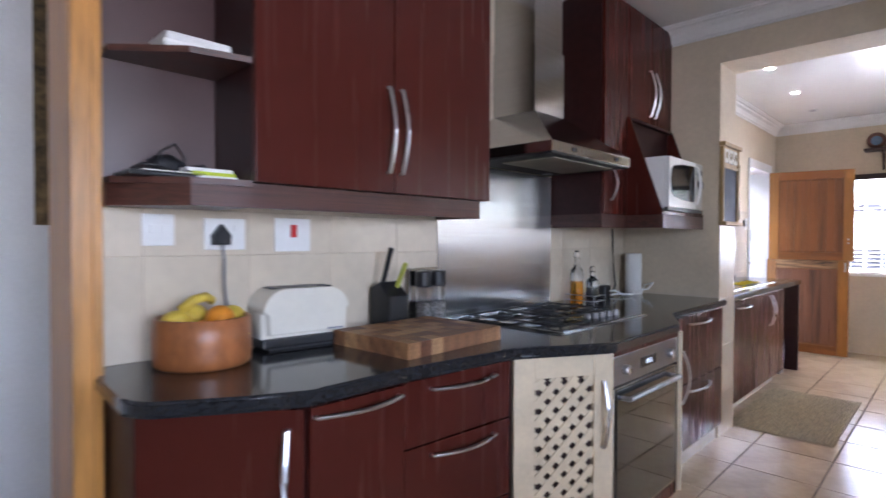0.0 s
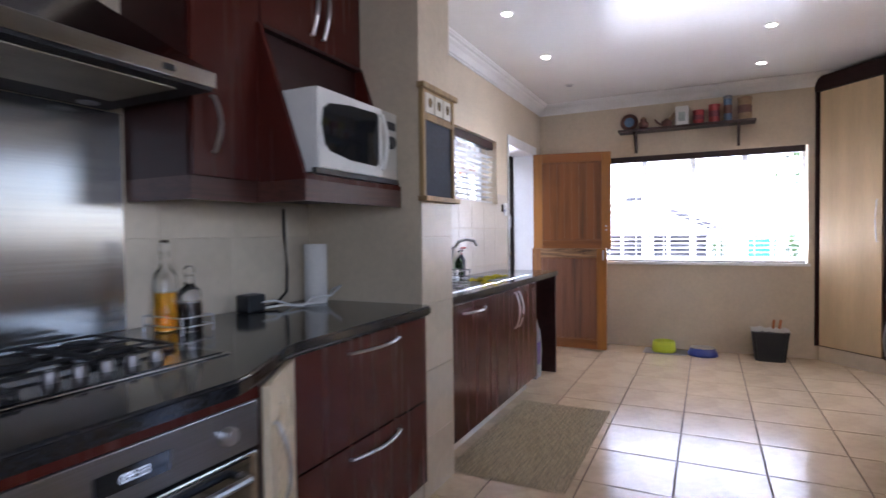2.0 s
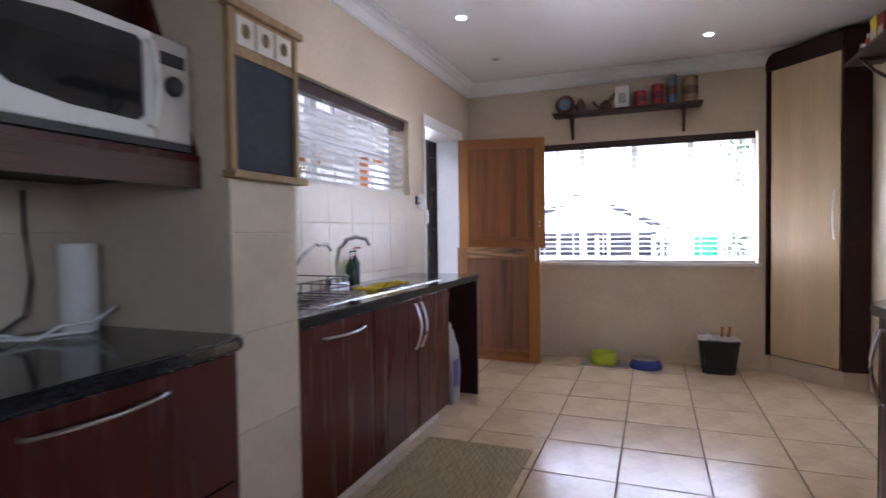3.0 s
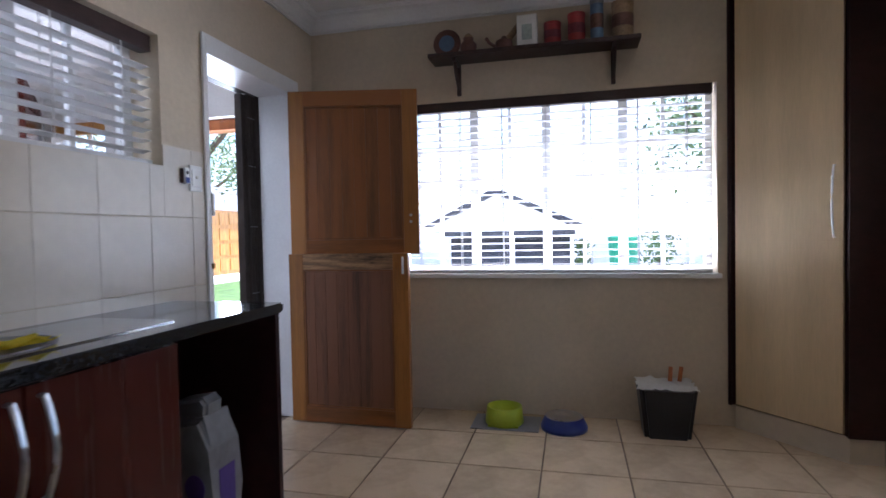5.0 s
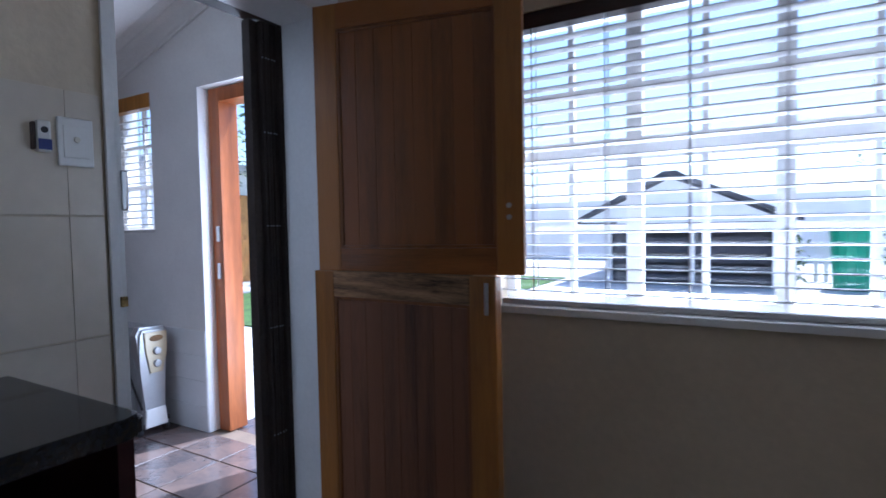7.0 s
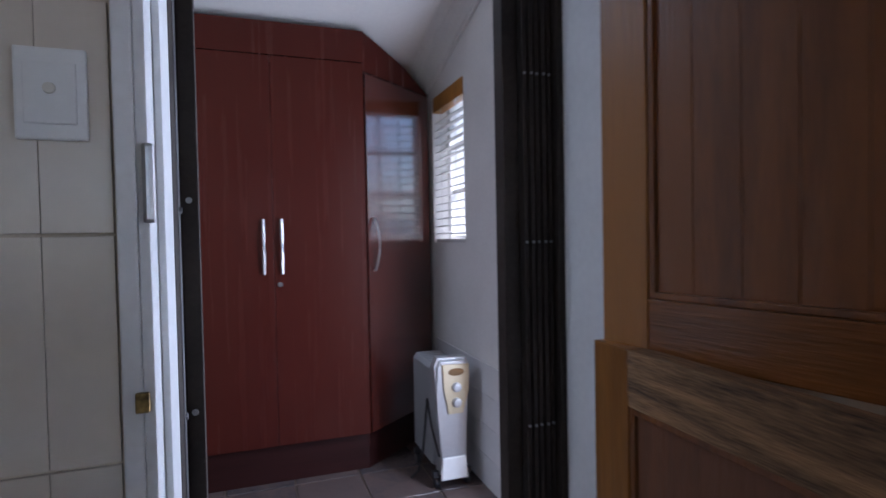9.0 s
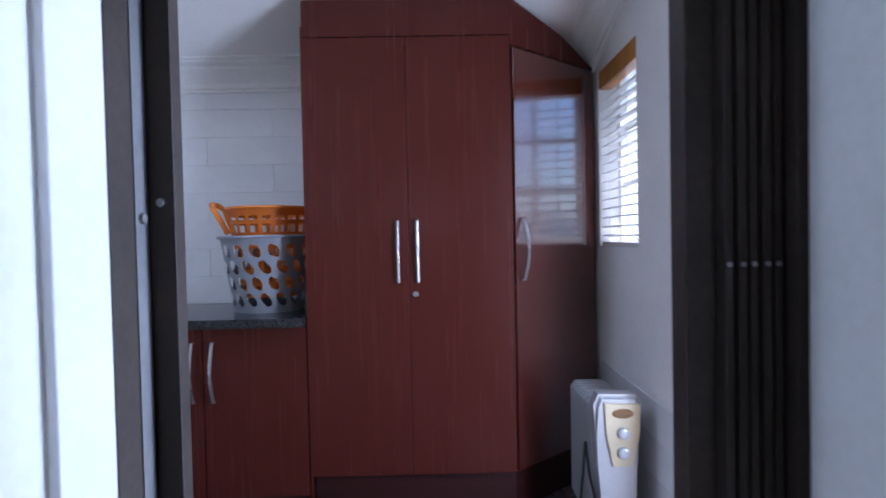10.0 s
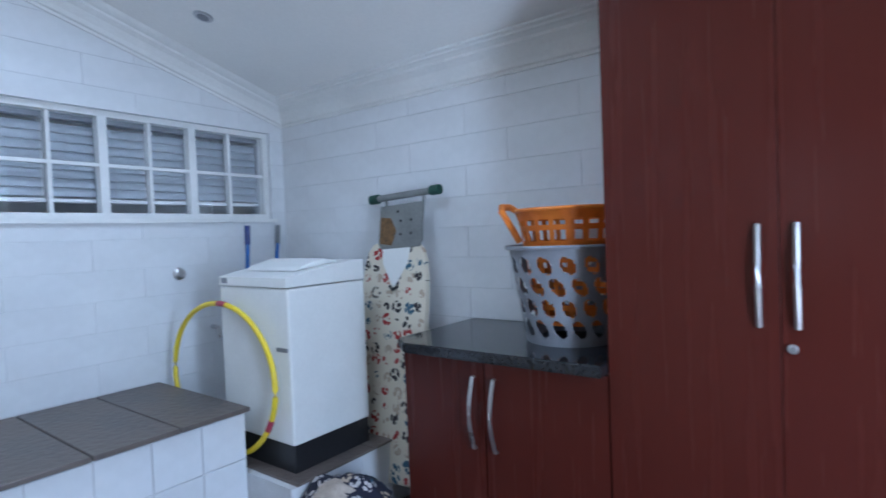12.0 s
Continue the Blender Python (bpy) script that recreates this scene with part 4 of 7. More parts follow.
# ---- shelves with tins ----
def shelf(axis, wall, a, b, z, depth, label, brackets):
    t = thing("wall_shelf", ((wall, (a + b) / 2, z) if axis == "y" else ((a + b) / 2, wall, z)), label, "shelf")
    s = -1 if axis == "y" else 1
    if axis == "y":
        part("board", B((wall - depth, wall, a, b, z, z + 0.025), bevel=0.004), DARK_WOOD, t)
    else:
        part("board", B((a, b, wall, wall + depth, z, z + 0.025), bevel=0.004), DARK_WOOD, t)
    for u in brackets:
        bm = bmesh.new()
        if axis == "y":
            box(bm, wall - 0.025, wall, u - 0.0125, u + 0.0125, z - 0.2, z, 0.003)
            box(bm, wall - depth + 0.02, wall - 0.025, u - 0.0125, u + 0.0125, z - 0.025, z, 0.003)
            tube([(wall - 0.012, u, z - 0.17), (wall - depth * 0.55, u, z - 0.085), (wall - depth + 0.04, u, z - 0.015)], 0.011, 6, bm=bm)
        else:
            box(bm, u - 0.0125, u + 0.0125, wall, wall + 0.025, z - 0.2, z, 0.003)
            box(bm, u - 0.0125, u + 0.0125, wall + 0.025, wall + depth - 0.02, z - 0.025, z, 0.003)
            tube([(u, wall + 0.012, z - 0.17), (u, wall + depth * 0.55, z - 0.085), (u, wall + depth - 0.04, z - 0.015)], 0.011, 6, bm=bm)
        part("bracket", bm, DARK_WOOD, t)
    return t


shelf("y", EAST, -0.31, 0.93, 2.23, 0.19, "dark wooden wall shelf above the window", (-0.17, 0.77))
shelf("x", -1.37, 5.2, 7.12, 2.28, 0.22, "dark wooden wall shelf on the beam", (6.9, 5.6))

# ---- laundry ----
tc = thing("tall_cupboard", (6.9, 4.0, 0), "tall mahogany laundry cupboard with angled corner door", "cupboard")
LF = 3.765
part("body", prism([(6.415, LB - 0.01), (6.415, LF + 0.02), (7.335, LF + 0.02), (7.815, 4.18), (7.815, LB - 0.01)], 0.19, 2.12), MAHOGANY_DARK, tc)
part("plinth", prism([(6.42, LB - 0.01), (6.42, LF + 0.03), (7.33, LF + 0.03), (7.81, 4.19), (7.81, LB - 0.01)], 0, 0.19), MAHOGANY_DARK, tc)
d, dd, n = panel_door("door", (6.412, LF), (6.8662, LF), 0.195, 2.15, MAHOGANY, tc)
part("handle", bow_handle((6.818, LF, 1.335), (6.818, LF, 1.065), n, rise=0.012), CHROME, d, "slim satin chrome handle")
d, dd, n = panel_door("door", (6.8664, LF), (7.333, LF), 0.195, 2.15, MAHOGANY, tc)
part("handle", bow_handle((6.905, LF, 1.335), (6.905, LF, 1.065), n, rise=0.012), CHROME, d, "slim satin chrome handle")
part("lock", lathe([(0.012, 0), (0.012, 0.012), (0.009, 0.014)], (6.892, LF, 1.01), 14, axis="y"), CHROME, d)
GLOSS = material("glossy_mahogany", (0.068, 0.0115, 0.0065), 0.2, vary=0.08, scale=2, stretch=(4, 4, 0.5), grain=60, bump=0.0, spec=1.0, coat=0.7)
d, dd, n = panel_door("door", (7.345, LF + 0.005), (7.815, 4.165), 0.195, 2.10, GLOSS, tc)
hp = Vector((7.345, LF + 0.005, 0)).lerp(Vector((7.815, 4.165, 0)), 0.07)
handle_on(d, hp + Z * 1.34, hp + Z * 1.06, n)
part("top_panel", B((6.412, 7.335, LF - 0.002, LF + 0.016, 2.153, 2.315)), MAHOGANY, tc)
bm = bmesh.new()
q = [(7.335, LF, 2.11), (7.815, 4.165, 2.11), (7.815, 4.165, 2.115), (7.62, 4.0, 2.225), (7.335, LF, 2.315)]
fr = [bm.verts.new(v) for v in q]
bk = [bm.verts.new((x - 0.012, y + 0.014, z)) for x, y, z in q]
bm.faces.new(fr), bm.faces.new(bk[::-1])
for i in range(5):
    bm.faces.new((fr[i], bk[i], bk[(i + 1) % 5], fr[(i + 1) % 5]))
part("corner_top_panel", bm, MAHOGANY, tc)
part("side_panel", B((6.405, 6.415, LF, LB - 0.01, 0.0, 2.2)), MAHOGANY, tc)

lc = cupboard((6.0, 4.0, 0), "low mahogany laundry cabinet with two doors")
part("body", B((5.555, 6.40, LF + 0.02, LB - 0.005, 0.1, 0.878)), MAHOGANY_DARK, lc)
part("plinth", B((5.58, 6.40, LF + 0.06, LB - 0.005, 0, 0.1)), MAHOGANY_DARK, lc)
for a, b, hx in ((5.555, 5.935, 5.892), (5.938, 6.40, 5.982)):
    d, dd, n = panel_door("door", (a, LF), (b, LF), 0.11, 0.875, MAHOGANY, lc)
    handle_on(d, Vector((hx, LF, 0.81)), Vector((hx, LF, 0.545)), n)
tagged(part("worktop", prism([(6.402, LB), (6.402, 3.705), (5.60, 3.705), (5.51, 3.78), (5.51, LB)], 0.88, 0.92, 0.006), GRANITE), "dark granite laundry worktop", "worktop")


def slotted_basket(name, at, r0, r1, h, mat, label, cells, rows, hole, tilt=0.0):
    """A round basket: a thin wall on a grid, in which the cells that hole() names are cut out."""
    t = thing(name, at, label, "basket")
    bm = bmesh.new()
    grid = [[bm.verts.new((at[0] + (r0 + (r1 - r0) * k / rows) * math.cos(2 * math.pi * (i + tilt * k) / cells), at[1] + (r0 + (r1 - r0) * k / rows) * math.sin(2 * math.pi * (i + tilt * k) / cells), at[2] + h * k / rows)) for i in range(cells)] for k in range(rows + 1)]
    for k in range(rows):
        for i in range(cells):
            if not hole(i, k):
                bm.faces.new((grid[k][i], grid[k][(i + 1) % cells], grid[k + 1][(i + 1) % cells], grid[k + 1][i]))
    bm.faces.new(grid[0][::-1])
    bmesh.ops.solidify(bm, geom=bm.faces[:], thickness=0.003)
    part("wall", bm, mat, t)
    part("rim", tube([(at[0] + (r1 + 0.006) * math.cos(a * math.pi / 20), at[1] + (r1 + 0.006) * math.sin(a * math.pi / 20), at[2] + h) for a in range(40)], 0.007, 6, closed=True), mat, t)
    return t


def oval_basket():
    at = (6.15, 4.06, 0.92)
    t = thing("laundry_basket", at, "grey plastic laundry basket with slanted oval slots", "basket")
    cells, rows, h = 176, 56, 0.36
    def r(k):
        return 0.165 + 0.06 * k / rows
    def cut(i, k):
        period = 11
        row = (k - 4) // 12
        if k < 4 or k >= 52:
            return False
        v = (k - 4) % 12 - 5.5
        u = ((i + (5.5 if row % 2 else 0) + 0.35 * v) % period) - period / 2
        return (u / 3.4) ** 2 + (v / 4.9) ** 2 < 1.0
    bm = bmesh.new()
    grid = [[bm.verts.new((at[0] + r(k) * math.cos(2 * math.pi * i / cells), at[1] + r(k) * math.sin(2 * math.pi * i / cells), at[2] + h * k / rows)) for i in range(cells)] for k in range(rows + 1)]
    for k in range(rows):
        for i in range(cells):
            if not cut(i, k):
                bm.faces.new((grid[k][i], grid[k][(i + 1) % cells], grid[k + 1][(i + 1) % cells], grid[k + 1][i]))
    bm.faces.new(grid[0][::-1])
    part("wall", bm, GREY_PLASTIC, t, normals=False)
    part("rim", tube([(at[0] + 0.232 * math.cos(a * math.pi / 24), at[1] + 0.232 * math.sin(a * math.pi / 24), at[2] + h) for a in range(48)], 0.009, 6, closed=True), GREY_PLASTIC, t)


oval_basket()
ob = slotted_basket("laundry_basket", (6.16, 4.07, 0.99), 0.14, 0.20, 0.43, ORANGE_PLASTIC, "orange plastic laundry basket nested in a grey one", 60, 22, lambda i, k: i % 3 != 0 and k % 3 != 0 and 1 < k < 20)
part("grip", tube([(5.965, 4.02, 1.30), (5.945, 3.99, 1.36), (5.915, 3.97, 1.425), (5.90, 4.0, 1.44), (5.905, 4.06, 1.44), (5.925, 4.09, 1.42), (5.965, 4.10, 1.30)], 0.014, 8), ORANGE_PLASTIC, ob)

# ironing board
def paw_cloth(name="printed_cotton_cover", base=(0.66, 0.60, 0.48, 1), flat=0.02, size=14.0, first=(0.03, 0.025, 0.03, 1), second=(0.32, 0.03, 0.03, 1)):
    m = bpy.data.materials.new(name)
    m.use_nodes = True
    nt = m.node_tree
    b = nt.nodes["Principled BSDF"]
    b.inputs["Roughness"].default_value = 0.9
    co = nt.nodes.new("ShaderNodeTexCoord")
    mp = nt.nodes.new("ShaderNodeMapping")
    mp.inputs["Scale"].default_value = (1, flat, 1)
    nt.links.new(co.outputs["Object"], mp.inputs["Vector"])
    big, small = nt.nodes.new("ShaderNodeTexVoronoi"), nt.nodes.new("ShaderNodeTexVoronoi")
    big.inputs["Scale"].default_value, big.inputs["Randomness"].default_value = size, 0.4
    small.inputs["Scale"].default_value = size * 3.2
    for v in (big, small):
        nt.links.new(mp.outputs[0], v.inputs["Vector"])
    near = nt.nodes.new("ShaderNodeMath")
    near.operation, near.inputs[1].default_value = "LESS_THAN", 0.46
    nt.links.new(big.outputs["Distance"], near.inputs[0])
    dots = nt.nodes.new("ShaderNodeMath")
    dots.operation, dots.inputs[1].default_value = "LESS_THAN", 0.55
    nt.links.new(small.outputs["Distance"], dots.inputs[0])
    both = nt.nodes.new("ShaderNodeMath")
    both.operation = "MULTIPLY"
    nt.links.new(near.outputs[0], both.inputs[0]), nt.links.new(dots.outputs[0], both.inputs[1])
    sep = nt.nodes.new("ShaderNodeSeparateColor")
    nt.links.new(big.outputs["Color"], sep.inputs[0])
    ramp = nt.nodes.new("ShaderNodeValToRGB")
    ramp.color_ramp.interpolation = "CONSTANT"
    els = ramp.color_ramp.elements
    els[0].color = first
    els[1].position, els[1].color = 0.35, second
    for p, c in ((0.6, (0.05, 0.11, 0.16, 1)), (0.8, (0.45, 0.36, 0.27, 1))):
        e = els.new(p)
        e.color = c
    nt.links.new(sep.outputs[0], ramp.inputs["Fac"])
    mix = nt.nodes.new("ShaderNodeMix")
    mix.data_type = "RGBA"
    mix.inputs[6].default_value = base
    nt.links.new(both.outputs[0], mix.inputs[0]), nt.links.new(ramp.outputs["Color"], mix.inputs[7])
    nt.links.new(mix.outputs[2], b.inputs["Base Color"])
    return m


PAW = paw_cloth()
ib = thing("ironing_board", (5.1, 4.1, 0), "ironing board in a cream paw-print cover leaning on the wall", "ironing board")
LEAN_M = Matrix.Translation((5.20, 4.06, 0.12)) @ Matrix.Rotation(radians(-8.5), 4, "X") @ Matrix.Rotation(radians(-3), 4, "Y")
half = [(0.15, 0.0), (0.18, 0.25), (0.20, 0.6), (0.215, 0.88), (0.215, 1.0), (0.21, 1.09), (0.19, 1.155), (0.15, 1.20), (0.07, 1.215)]
outline = [(x - 0.02, z) for x, z in half] + [(-x - 0.02, z) for x, z in half[::-1]]
part("cover", slab(outline, "y", -0.02, 0.015, 0.006), PAW, ib, at=LEAN_M)
part("underlay", slab([(-0.10, 1.195), (-0.09, 1.09), (-0.045, 1.01), (-0.015, 0.965), (0.02, 1.01), (0.075, 1.09), (0.10, 1.195)], "y", -0.0235, -0.0185, 0.001), WHITE_PLASTIC, ib, "white padding in the collar of the cover", at=LEAN_M)
part("tie", tube([(-0.04, -0.024, 0.975), (-0.015, -0.03, 0.955), (0.015, -0.024, 0.97)], 0.008, 6), BLACK_PLASTIC, ib, at=LEAN_M)
METAL_GREY = material("grey_painted_metal", (0.20, 0.205, 0.20), 0.45, vary=0.15, bump=0.02)
REST_M = LEAN_M @ Matrix.Translation((0.035, 0, 0))
part("iron_rest", slab([(-0.14, 1.17), (0.12, 1.17), (0.14, 1.20), (0.14, 1.40), (-0.15, 1.40), (-0.16, 1.20)], "y", -0.03, -0.015, 0.004), METAL_GREY, ib, at=REST_M)
part("rust", slab([(-0.145, 1.20), (-0.06, 1.185), (-0.03, 1.26), (-0.07, 1.33), (-0.14, 1.34)], "y", -0.032, -0.0302), RUST, ib, "rusty burn mark", at=REST_M)
for sx, sz in ((0.0, 1.24), (0.07, 1.24), (0.0, 1.31), (0.07, 1.31), (-0.02, 1.36)):
    part("hole", lathe([(0.008, 0), (0.0079, 0.001)], (0, 0, 0), 10, axis="y"), BLACK_PLASTIC, ib, at=REST_M @ Matrix.Translation((sx, -0.0325, sz)))
part("end_bar", tube([(-0.21, -0.01, 1.45), (0.21, -0.01, 1.45)], 0.018, 10), METAL_GREY, ib, at=REST_M)
GREEN_CAP = material("dark_green_rubber", (0.02, 0.07, 0.05), 0.6, vary=0.1, bump=0.0)
for sx in (-1, 1):
    part("end_cap", tube([(sx * 0.18, -0.01, 1.45), (sx * 0.235, -0.01, 1.45)], 0.026, 12), GREEN_CAP, ib, at=REST_M)
    part("strut", tube([(sx * 0.10, 0.0, 1.12), (sx * 0.13, -0.005, 1.44)], 0.008, 8), METAL_GREY, ib, at=REST_M)
part("leg", tube([(0.12, 0.01, 0.05), (0.2, 0.0, -0.11)], 0.012, 8), METAL_GREY, ib, at=LEAN_M)
part("leg", tube([(-0.12, 0.01, 0.05), (-0.1, 0.0, -0.11)], 0.012, 8), METAL_GREY, ib, at=LEAN_M)

# bench, plinth, washing machine
structure("laundry_bench", B((LW, 4.865, 2.02, 3.465, 0, 0.592)), WHITE_GROUT, "white tiled masonry bench with slate top", "bench")
structure("laundry_plinth", B((LW, 5.17, 3.465, LB, 0, 0.322)), WHITE_GROUT, "low tiled plinth under the washing machine", "plinth")
wm = thing("washing_machine", (4.85, 3.8, 0.33), "white top-loading washing machine on a dark base", "washing machine")
WX0, WX1, WY0, WY1 = 4.585, 5.105, 3.545, 4.0
part("base", B((WX0 + 0.01, WX1 - 0.01, WY0 + 0.01, WY1, 0.33, 0.455), bevel=0.004), BLACK_PLASTIC, wm)
part("body", B((WX0, WX1, WY0, WY1, 0.455, 1.135), bevel=0.012), WHITE_PLASTIC, wm)
part("top_cover", slab([(WY0 - 0.004, 1.139), (WY1, 1.139), (WY1, 1.235), (WY1 - 0.09, 1.235), (WY0 + 0.09, 1.198), (WY0 - 0.004, 1.18)], "x", WX0 - 0.003, WX1 + 0.003, 0.005), WHITE_PLASTIC, wm)
part("lid", slab([(WY0 + 0.10, 1.203), (WY1 - 0.11, 1.232), (WY1 - 0.20, 1.252), (WY0 + 0.13, 1.222)], "x", WX0 + 0.06, WX1 - 0.06, 0.004), WHITE_PLASTIC, wm)
part("badge", B((WX1 - 0.09, WX1 - 0.015, WY0 - 0.004, WY0, 0.86, 0.878)), GREY_PLASTIC, wm)
part("badge", B((WX0 + 0.03, WX0 + 0.07, WY0 - 0.008, WY0 - 0.002, 1.15, 1.175)), GREY_PLASTIC, wm)
hoop = thing("hula_hoop", (4.615, 3.508, 0.345), "yellow plastic hoop with red bands leaning on the washer", "hoop")
HM = Matrix.Translation((4.615, 3.508, 0.70)) @ Matrix.Rotation(radians(-1), 4, "X")
def hoop_pts(a0, a1, n):
    return [(0.425 * math.cos(radians(a0 + (a1 - a0) * i / n)), 0, 0.355 * math.sin(radians(a0 + (a1 - a0) * i / n))) for i in range(n + (a1 - a0 < 360))]
part("ring", tube(hoop_pts(0, 360, 64), 0.0125, 10, closed=True), YELLOW_PLASTIC, hoop, at=HM, smooth=True)
PINK = material("dark_pink_tape", (0.35, 0.03, 0.07), 0.4, vary=0.1, bump=0.0)
for a in (81, 329, 212):
    part("band", tube(hoop_pts(a, a + 9, 5), 0.0135, 10), PINK if a != 212 else METAL_GREY, hoop, at=HM)
tap = thing("wall_tap", (LW, 3.62, 1.18), "round chrome wall valve", "tap")
part("rose", lathe([(0.035, 0), (0.033, 0.012), (0.02, 0.02)], (LW + 0.006, 3.62, 1.18), 20, axis="x"), CHROME, tap)
part("spindle", lathe([(0.018, 0), (0.02, 0.03), (0.012, 0.045)], (LW + 0.02, 3.62, 1.18), 16, axis="x"), CHROME, tap)
hose = thing("washer_tap", (LW, 3.72, 0.85), "small chrome hose tap behind the washer", "tap")
part("body", tube([(LW + 0.006, 3.80, 0.86), (LW + 0.07, 3.80, 0.86), (LW + 0.085, 3.80, 0.80)], 0.012, 10), CHROME, hose)
mops = [((4.12, 3.96), (4.10, 4.03), BLUE_PLASTIC, "blue mop handle leaning in the corner"), ((4.25, 4.02), (4.10, 4.25), GREY_PLASTIC, "grey and blue broom handle leaning in the corner")]
BRIGHT_BLUE = material("bright_blue_plastic", (0.05, 0.16, 0.5), 0.35, vary=0.05, bump=0.0)
for a, b, mt, lab in mops:
    t = thing("mop", (*a, 0.33), lab, "mop")
    part("handle", tube([(*a, 0.33), (*b, 1.40)], 0.012, 8), BRIGHT_BLUE, t)
    part("grip", tube([(*(Vector(a).lerp(Vector(b), 0.93)), 1.325), (*b, 1.44)], 0.016, 8), mt, t)
NAVY = paw_cloth("navy_patterned_cloth", (0.010, 0.011, 0.028, 1), 1.0, 15.0, (0.5, 0.46, 0.45, 1), (0.4, 0.36, 0.36, 1))
PALE_CLOTH = material("pale_cloth", (0.45, 0.38, 0.32), 0.9, vary=0.2, bump=0.3)
lb = thing("laundry_pile", (5.32, 3.62, 0), "heap of navy and pale laundry in a bin", "laundry")
def heap(cx, cy, z0, rx, ry, h, seed):
    bm = bmesh.new()
    bmesh.ops.create_uvsphere(bm, u_segments=28, v_segments=16, radius=1.0)
    for v in bm.verts:
        k = 1 + 0.22 * noise.noise(v.co * 2.2 + Vector((seed, 0, 0))) + 0.08 * noise.noise(v.co * 6 + Vector((seed, 3, 0)))
        v.co = Vector((cx + v.co.x * rx * k, cy + v.co.y * ry * k, z0 + max(-0.3, v.co.z) * h * k))
    return bm
part("cloth", heap(5.33, 3.62, 0.22, 0.23, 0.17, 0.13, 1), NAVY, lb, smooth=True)
part("cloth", heap(5.34, 3.56, 0.27, 0.11, 0.09, 0.08, 5), PALE_CLOTH, lb, "pale garment on top", smooth=True)
part("bin", lathe([(0.13, 0), (0.17, 0.22), (0.165, 0.22)], (5.33, 3.62, 0), 24), BLACK_PLASTIC, lb)

# oil heater
ht = thing("oil_heater", (7.67, 3.55, 0), "silver grey oil-filled radiator heater on castors", "heater")
SILVER = material("silver_paint", (0.36, 0.37, 0.38), 0.3, metal=0.3, vary=0.05, bump=0.0)
GOLD = material("champagne_plastic", (0.42, 0.36, 0.24), 0.35, metal=0.2, vary=0.05, bump=0.0)
for i in range(8):
    y = 3.50 + i * 0.040
    fin = [(7.585, 0.10), (7.605, 0.085), (7.735, 0.085), (7.755, 0.10), (7.755, 0.575), (7.735, 0.60), (7.605, 0.60), (7.585, 0.575)]
    part("fin", slab(fin, "y", y, y + 0.024, 0.006), SILVER, ht)
part("manifold", B((7.62, 7.72, 3.492, 3.80, 0.50, 0.54), (7.62, 7.72, 3.492, 3.80, 0.13, 0.17)), SILVER, ht)
part("control_box", slab([(7.60, 0.07), (7.74, 0.07), (7.745, 0.40), (7.765, 0.60), (7.745, 0.64), (7.60, 0.645), (7.58, 0.60), (7.588, 0.48), (7.605, 0.40)], "y", 3.405, 3.49, 0.016), SILVER, ht)
face = part("control_panel", slab([(7.645, 0.37), (7.72, 0.37), (7.75, 0.48), (7.755, 0.61), (7.615, 0.615), (7.622, 0.50)], "y", 3.394, 3.404, 0.003), GOLD, ht, "champagne coloured control panel")
part("grip_recess", lathe([(0.042, 0), (0.040, 0.003)], (7.686, 3.394, 0.575), 20, axis="y", scale=(1, 0.45)), RUST, face)
for z in (0.50, 0.425):
    part("dial", lathe([(0.024, 0), (0.021, 0.014), (0.012, 0.016)], (7.686, 3.394, z), 18, axis="y"), SILVER, face)
part("foot_skirt", slab([(7.60, 0.05), (7.74, 0.05), (7.73, 0.16), (7.61, 0.16)], "y", 3.392, 3.404, 0.004), WHITE_PLASTIC, ht)
for y in (3.44, 3.76):
    part("foot", B((7.57, 7.77, y - 0.015, y + 0.015, 0.055, 0.085), bevel=0.004), BLACK_PLASTIC, ht)
    for x in (7.59, 7.75):
        part("castor", lathe([(0.024, -0.012), (0.028, 0), (0.024, 0.012)], (x, y, 0.028), 14, axis="x"), BLACK_PLASTIC, ht)
part("cable", tube([(7.60, 3.42, 0.16), (7.575, 3.46, 0.30), (7.574, 3.52, 0.42), (7.576, 3.56, 0.30), (7.57, 3.60, 0.12), (7.55, 3.62, 0.02), (7.50, 3.58, 0.008)], 0.006, 6), BLACK_PLASTIC, ht)

# back door frame
bd = thing("back_door_frame", (7.93, 2.6, 0), "orange-brown wooden back door frame, door standing open", "door frame", kind="structure")
part("jamb", B((7.90, 8.03, 3.035, 3.129, 0, 2.039), bevel=0.004), RED_DOOR_WOOD, bd)
part("jamb", B((7.90, 8.03, 2.261, 2.35, 0, 2.039), bevel=0.004), RED_DOOR_WOOD, bd)
part("lintel", B((7.90, 8.03, 2.3505, 3.0345, 1.96, 2.039), bevel=0.004), RED_DOOR_WOOD, bd)
for z in (0.92, 1.14):
    part("strike_plate", B((7.893, 7.901, 3.06, 3.085, z, z + 0.09)), CHROME, bd)
tagged(part("doorstep", B((7.8305, 8.3, 2.262, 3.128, -0.1, -0.012)), SLATE), "slate doorstep at the back door", "step")

